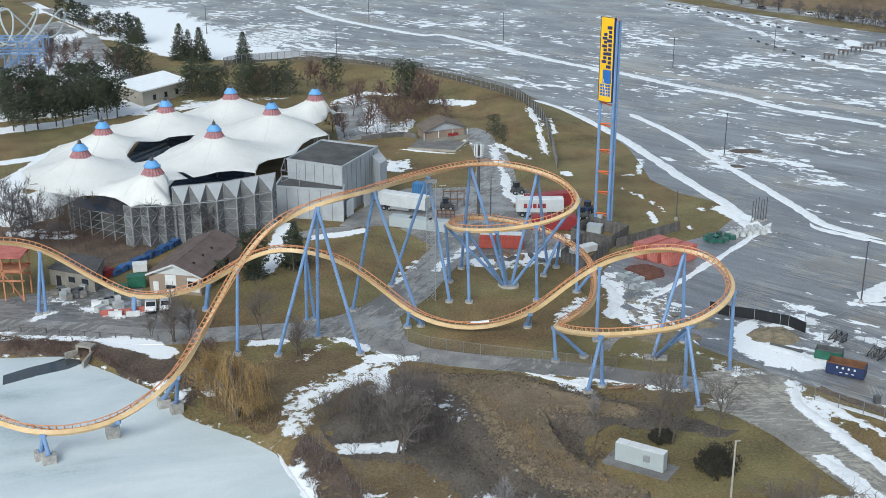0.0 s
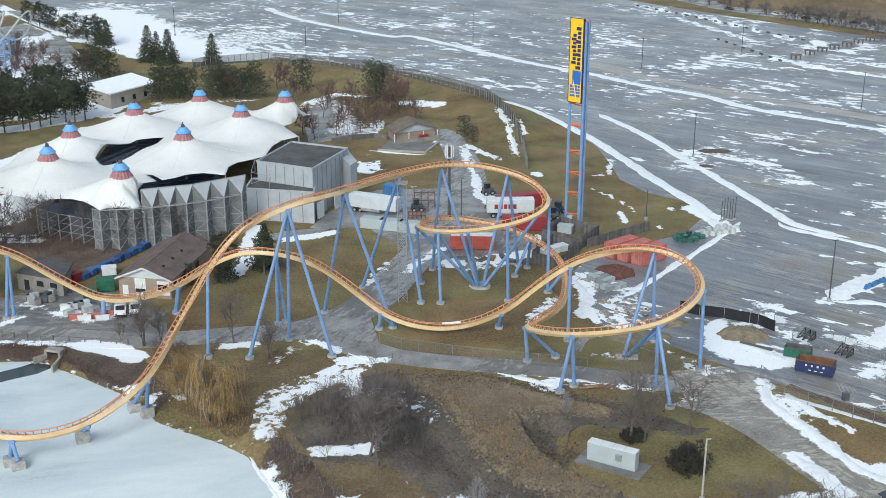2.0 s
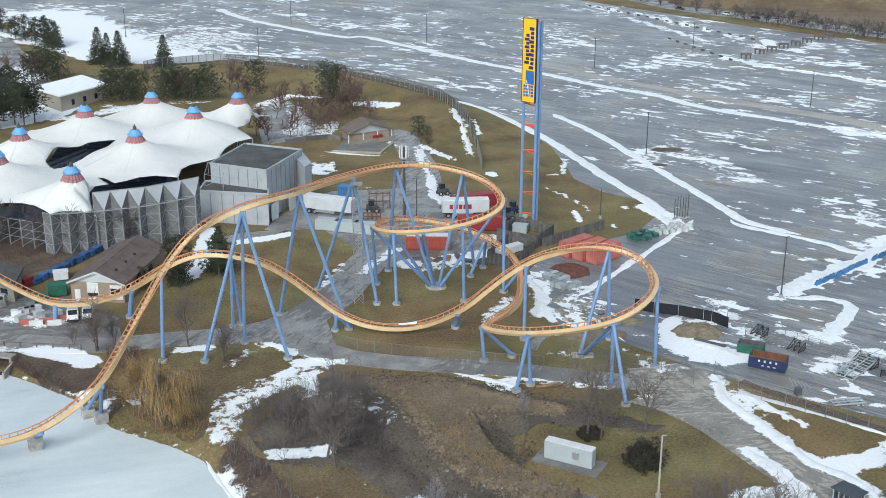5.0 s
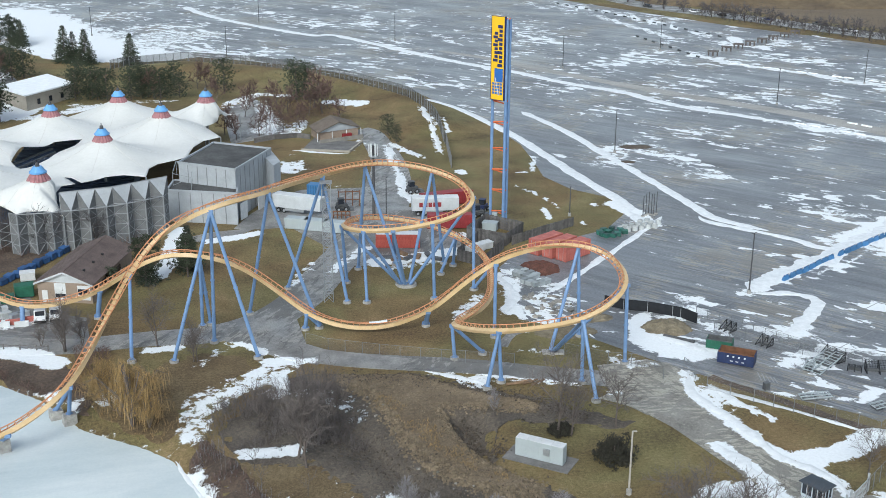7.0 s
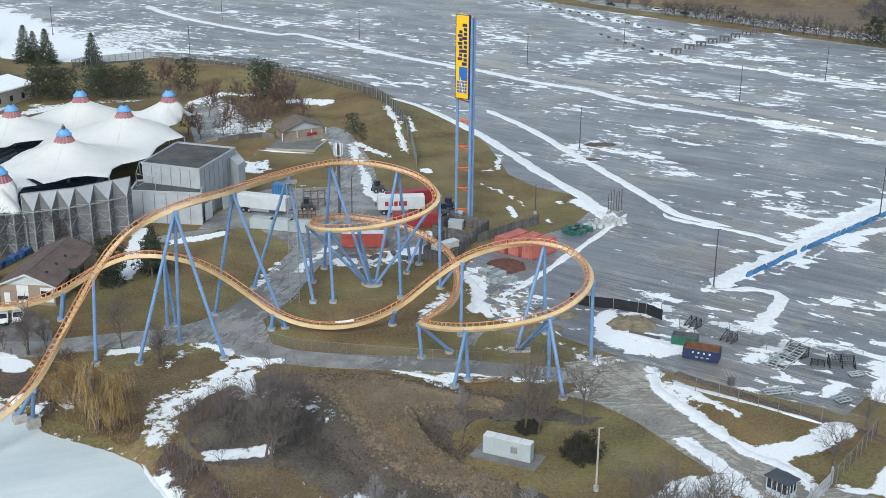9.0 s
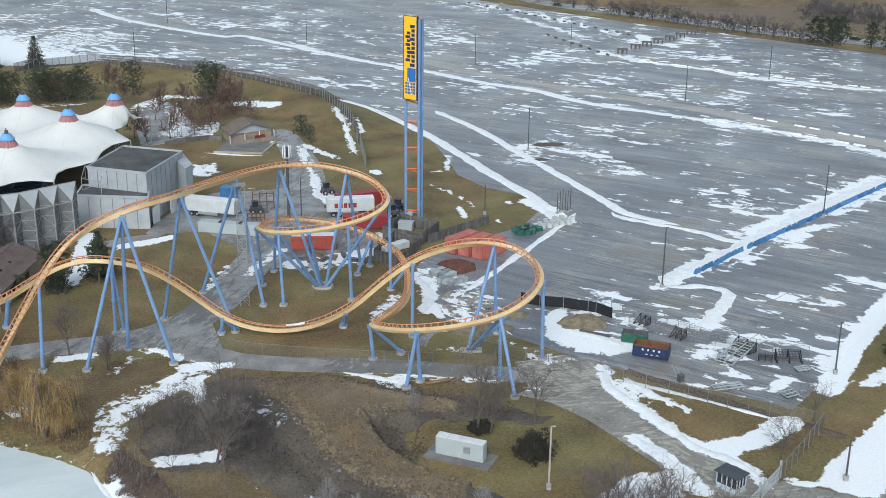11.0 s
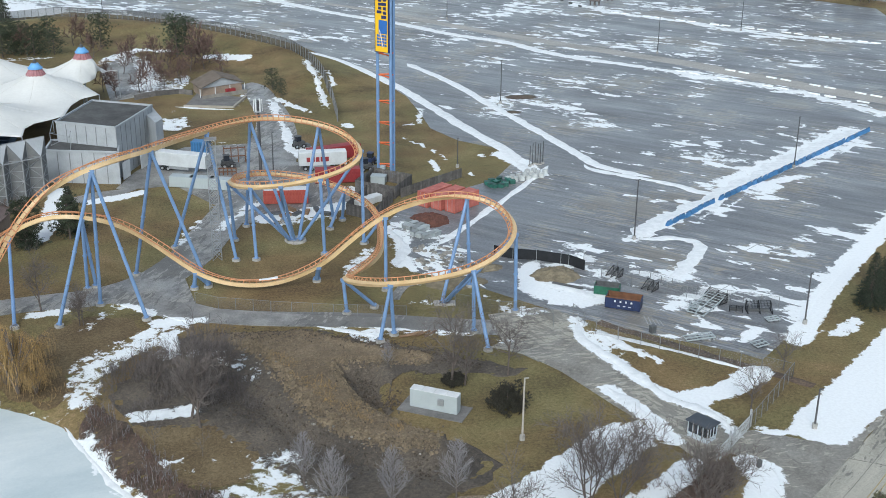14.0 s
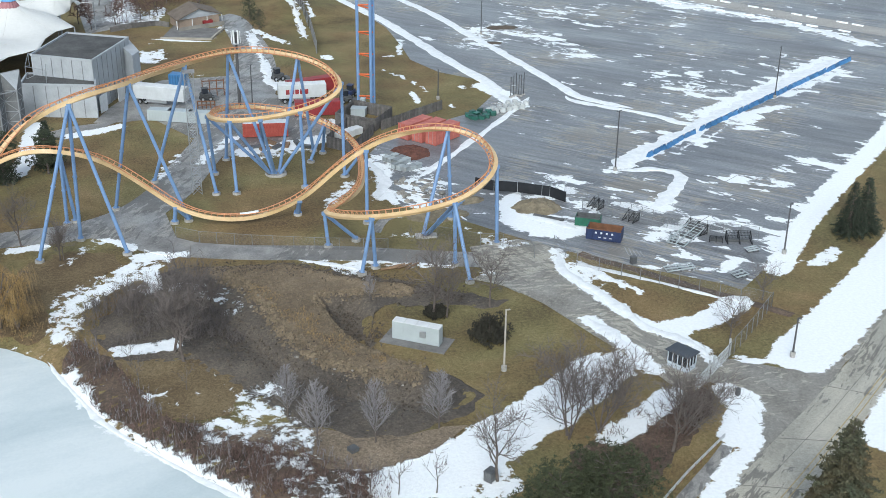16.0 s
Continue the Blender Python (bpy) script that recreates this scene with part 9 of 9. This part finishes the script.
# ---- the foreground lawn ----
M_ROOFGREY = mat("blue_grey_roof", (0.055, 0.065, 0.08), 0.6, 0.15, 1.0, fine=0.1)
def cabinet():
    a, b = [(22, 134.5), (27.6, 131)]
    L = math.dist(a, b)
    m = pose(a[0], a[1], gz(*a), 0, 0, heading(a, b))
    slab = tagged(part("concrete_slab", box_bm((L + 2.4, 4.2, 0.12), m @ Matrix.Translation((L / 2, 0.6, 0.0)), 0.02), M_PAVE), "grey gravel-edged concrete slab under the cabinet", "slab")
    th = thing("utility_cabinet", m @ Matrix.Translation((0, 0, 0.12)), "long pale grey metal utility cabinet on a concrete slab", "cabinet")
    part("body", box_bm((L, 1.3, 2.5), Matrix.Translation((L / 2, 0.65, 0.0)), 0.04), M_PALEBOX, th)
    for k in range(4):
        part("roof_panel", box_bm((L / 4 - 0.06, 1.4, 0.08), Matrix.Translation(((k + 0.5) * L / 4, 0.65, 2.5)), 0.02), M_OFFWHITE, th, "white roof panel")
        door = part("door", box_bm((L / 4 - 0.08, 0.03, 2.25), Matrix.Translation(((k + 0.5) * L / 4, -0.015, 0.12))), M_PALEBOX, th)
    part("vent_box", box_bm((0.85, 0.22, 0.95), Matrix.Translation((L * 0.66, -0.12, 0.95)), 0.04), M_STEEL, th, "grey vent box")


cabinet()


M_BOOTH = mat("pale_blue_grey_paint", (0.5, 0.56, 0.62), 0.6, 0.1, 1.5)


def booth():
    a, b, c = [Vector(p) for p in [(55, 121.2), (56.7, 118.6), (58.4, 120.6)]]
    w, d = 2.9, 2.0
    th = thing("gate_booth", pose(a.x, a.y, 0, 0, 0, heading(a, b)), "small dark-roofed gate booth with large windows", "booth")
    part("floor_slab", box_bm((w + 0.5, d + 0.5, 0.12), Matrix.Translation((w / 2, d / 2, 0))), M_FOOT, th)
    part("lower_wall", box_bm((w, d, 0.7), Matrix.Translation((w / 2, d / 2, 0.1))), M_BOOTH, th, "pale blue-grey lower wall")
    part("window_glass", box_bm((w - 0.12, d - 0.12, 1.5), Matrix.Translation((w / 2, d / 2, 0.78))), M_GLASS, th, "dark glazing")
    n = 4
    for k in range(n + 1):
        for y in (0.03, d - 0.03):
            part("mullion", box_bm((0.11, 0.11, 1.5), Matrix.Translation((k * w / n, y, 0.78))), M_BOOTH, th)
    for k in range(1, 3):
        for x in (0.03, w - 0.03):
            part("mullion", box_bm((0.11, 0.11, 1.5), Matrix.Translation((x, k * d / 3, 0.78))), M_BOOTH, th)
    part("roof", box_bm((w + 0.6, d + 0.6, 0.2), Matrix.Translation((w / 2, d / 2, 2.28)), 0.04), M_ROOFGREY, th, "dark blue-grey flat roof")


booth()


def gate():
    a, b = [(56.6, 114.9), (63.9, 122.0)]
    L = math.dist(a, b)
    th = thing("gate", pose(a[0], a[1], gz(*a), 0, 0, heading(a, b)), "long pale sliding aluminium gate across the drive", "gate")
    for z in (0.2, 1.1, 1.95):
        part("gate_rail", box_bm((L, 0.11, 0.11), Matrix.Translation((L / 2, 0, z))), M_ALU, th)
    for k in range(33):
        part("gate_bar", box_bm((0.05, 0.05, 1.8), Matrix.Translation((k * L / 32, 0, 0.2))), M_ALU, th)
    for k in range(4):
        part("gate_brace", rod_bm((k * L / 4, 0.06, 0.25), ((k + 1) * L / 4, 0.06, 1.95), 0.04, None, 6), M_ALU, th)
    for x in (-0.2, L * 0.36, L * 0.5, L + 0.2):
        part("gate_post", box_bm((0.2, 0.25, 2.5), Matrix.Translation((x, 0.25, -0.1)), 0.02), M_ALU, th)


gate()


def guard_rail():
    line = [(43, 93.2), (44.9, 95.1), (48.4, 98.4), (51.9, 101.4), (55.2, 104.2)]
    th = thing("guard_rail", on_ground(*line[0]), "old grey roadside guard rail between snow banks", "guard rail")
    for p, q in zip(line, line[1:]):
        part("rail", box_bm((math.dist(p, q) + 0.1, 0.12, 0.35), Matrix.Translation(((p[0] + q[0]) / 2, (p[1] + q[1]) / 2, gz(*p) + 0.45)) @ pose(0, 0, 0, 0, 0, heading(p, q))), M_ALU, th, "", True)
        for x, y in along(p, q, 1.8)[:-1]:
            part("post", box_bm((0.15, 0.15, 0.75), Matrix.Translation((x, y, gz(x, y)))), M_OLDWOOD, th, "", True)


guard_rail()
crate(*[(27.2, 101.6)][0], 40, (1.3, 1.0, 1.3), M_SCRAP, "grey cylindrical meter box half hidden by shrubs", "meter_box", "box")
crate(*[(60.8, 112.9)][0], 30, (0.5, 0.5, 0.9), M_SCRAP, "small dark post box in the snow", "marker_box", "box")
crate(*[(13.5, 109.8)][0], 30, (1.0, 1.0, 0.5), M_SCRAP, "dark drain cover box in dead grass", "drain_box", "box")
for k, (x, y) in enumerate([(23.8, 155.2), (25.1, 155.6), (26.3, 155.2), (27.5, 154.8)]):
    ob = part("timber_log", rod_bm((0, 0, 0.2), (2.6, 0.3, 0.25), 0.2, 0.16, 8), M_OLDWOOD)
    ob.matrix_basis = on_ground(x, y, 10 * k)
    tagged(ob, "cut brown timber log lying beside the road", "log", "cut logs")

# ---- beyond the parking lot ----
road_line = [(129.9, 654.2), (152.5, 576.8), (186.4, 530.9), (220.5, 480.1), (242.7, 454.4), (259.7, 435.3), (285.6, 405.9)]
region("public_road", ribbon(road_line, 17.0), M_ROAD, 0.06, "grey public road beyond the parking lot", "road", 12.0)
rng = random.Random(12)
for k, (x, y) in enumerate([(151.4, 568.2), (168.4, 548.2), (178.1, 535.5), (194.9, 520.7), (211.8, 506.4), (218.1, 485.2), (247.2, 452.5), (255.9, 438.5)]):
    car(x, y, heading(road_line[2], road_line[3]) + (180 if k % 2 else 0), (M_SCRAP, M_CARWHITE, M_BLACK, M_NAVYBOX)[k % 4])


M_SHELTER = mat("grey_brown_boards", (0.13, 0.115, 0.11), 0.9, 0.2, 1.0, fine=0.15)


def shelter(x, y, rz):
    th = thing("toll_shelter", on_ground(x, y, rz), "small grey-brown roofed shelter in a row on the far lot", "shelter", "lot shelters")
    part("roof", box_bm((4.0, 2.0, 0.5), Matrix.Translation((0, 0, 1.5)), 0.05), M_SHELTER, th)
    for px_ in (-1.8, 1.8):
        part("post", box_bm((0.5, 0.6, 1.5), Matrix.Translation((px_ * 0.9, 0, 0))), M_SHELTER, th)
    part("counter", box_bm((0.7, 1.0, 1.5), Matrix.Translation((0, 0, 0))), M_SHELTER, th)


for x, y in [(141, 430.8), (149.3, 440.4), (156, 446.5), (162.8, 452.7), (169.9, 459.1), (176.9, 465.8), (184.2, 472.7), (190.8, 478.3)]:
    shelter(x, y, -25)
rng = random.Random(2)
for a, b in ([(110.2, 582.6), (126.7, 548)], [(126.7, 548), (157.8, 475.4)], [(123.8, 477.4), (134.3, 427.8)]):
    for x, y in along(a, b, 7.5):
        ob = part("kerb_block", box_bm((1.9, 0.6, 0.6), Matrix(), 0.06), M_SCRAP)
        ob.matrix_basis = on_ground(x, y, heading(a, b))
        tagged(ob, "dark concrete kerb block in a row on the lot", "block", "kerb blocks")
for a, b in ([(143.2, 413.3), (210.2, 348.7)], [(131, 317.5), (165.5, 276.5)], [(146, 317), (175, 278.5)]):
    for k, (x, y) in enumerate(p for i, p in enumerate(along(a, b, 4.3)) if i % 3 != 2):
        ob = part("wheel_stop", box_bm((3.2, 0.6, 0.4), Matrix(), 0.08), M_SNOWCAP)
        ob.matrix_basis = on_ground(x, y, heading(a, b) + rng.uniform(-4, 4))
        tagged(ob, "snow-capped concrete block along a lot divider", "block", "snowy blocks")


def field_hill():
    """A low grassy rise and works beyond the far road."""
    for x, y, rx_, ry_, h, seed in ((*[(242.6, 525.6)][0], 90, 40, 10, 5), (*[(299.3, 540.3)][0], 80, 60, 9, 6), (*[(193.7, 617.8)][0], 120, 60, 6, 7)):
        heap(x, y + 70, rx_, ry_, h, M_FIELD, "low brown grassy hill beyond the public road", seed)


M_FIELD = mat("far_brown_grass", (0.13, 0.095, 0.065), 0.95, 0.35, 0.03, color2=(0.2, 0.15, 0.09), fine=0.2)
field_hill()


def blue_ride():
    """A small steel coaster among the trees, seen far off."""
    x0, y0 = (-152.5, 404)
    th = thing("steel_ride", on_ground(x0, y0), "small blue steel roller coaster with pale looping track", "ride")
    for i in range(5):
        for j in range(3):
            part("column", rod_bm((x0 - 14 + i * 7, y0 + j * 6, 0), (x0 - 14 + i * 7, y0 + j * 6, 11), 0.3, None, 8), M_BLUE, th, "", True)
    for i in range(4):
        for j in range(3):
            for z in (0.5, 6.5):
                part("brace", rod_bm((x0 - 14 + i * 7, y0 + j * 6, z), (x0 - 7 + i * 7, y0 + j * 6, z + 5), 0.16, None, 6), M_BLUE, th, "", True)
    for z in (6.5, 10.8):
        for j in range(3):
            part("beam", rod_bm((x0 - 14, y0 + j * 6, z), (x0 + 14, y0 + j * 6, z), 0.25, None, 6), M_BLUE, th, "", True)
    for k in range(3):
        pts = []
        for s in np.linspace(0, 2 * math.pi, 60):
            pts.append(Vector((x0 - 6 + 8 * k + 11 * math.cos(s), y0 + 4 + 7 * math.sin(s) + 3 * k, 15 + 5.5 * math.sin(s * 2 + k))))
        vs, fs = [], []
        tube_along(vs, fs, pts, [0.35] * len(pts), 6)
        part_mesh("track", mesh_of("track", vs, fs), M_PALEBOX, th, "pale grey tubular track", True)


blue_ride()
thicket("shrub_thicket", "purple-brown leafless brush along the far road", [(150, 625), (185, 560), (232, 492), (290, 430), (305, 440), (250, 505), (205, 570), (170, 635)], 700, 4.5, 51, M_ROADTWIG)
heap(*[(77.8, 294.9)][0], 5, 2.6, 0.4, M_DARKCLOD, "low dark mulch island beside a lot lamp", 9)
heap(*[(71.6, 279.8)][0], 3, 1.6, 0.3, M_DARKCLOD, "small dark mulch patch beside a lot lamp", 10)
crate(*[(-129.3, 348.3)][0], 10, (18, 8, 4), M_PALEBOX, "pale low ride building among trees", "ride_building", "building")


# ---- joints and markings of the public road ----
def road_strip(line, width, material, name, label):
    for p, q in zip(line, line[1:]):
        ob = part(name, box_bm((math.dist(p, q) + 0.02, width, 0.012), Matrix.Translation(((p[0] + q[0]) / 2, (p[1] + q[1]) / 2, 0.062)) @ pose(0, 0, 0, 0, 0, heading(p, q))), material)
        tagged(ob, label, "road marking", kind="structure")


M_TAR = mat("tar_joint", (0.2, 0.19, 0.17), 0.8, 0.3, 1.5)
M_OCHRE = mat("faded_yellow_line", (0.38, 0.3, 0.16), 0.85, 0.3, 1.5, fine=0.25)
road_strip([(112, 142.5), (94, 126), (83.2, 116.2), (72.6, 106.6), (61.5, 97), (54, 90.6)], 0.12, M_OCHRE, "centre_line", "faded yellow centre line on concrete")
road_strip([(112.6, 142), (94.5, 125.6), (83.7, 115.8), (73.1, 106.2), (62, 96.6), (54.5, 90.2)], 0.12, M_OCHRE, "centre_line", "faded yellow centre line on concrete")
road_strip([(108.5, 142), (91, 126.2), (79.8, 115.8), (69.4, 106.6), (59, 98), (51, 91.2)], 0.07, M_TAR, "tar_joint", "dark tar-filled joint in concrete")
for a, b in ([(72.4, 112.8), (77.8, 109.2)], [(61.2, 103.3), (68.6, 101)], [(82.6, 122), (88, 118.5)], [(94, 132.5), (100, 129.4)], [(52.8, 95.8), (60, 93.4)]):
    m = ((a[0] + b[0]) / 2 + 0.25, (a[1] + b[1]) / 2)
    road_strip([a, m, b], 0.12, M_TAR, "tar_joint", "dark tar-filled cross joint in concrete")
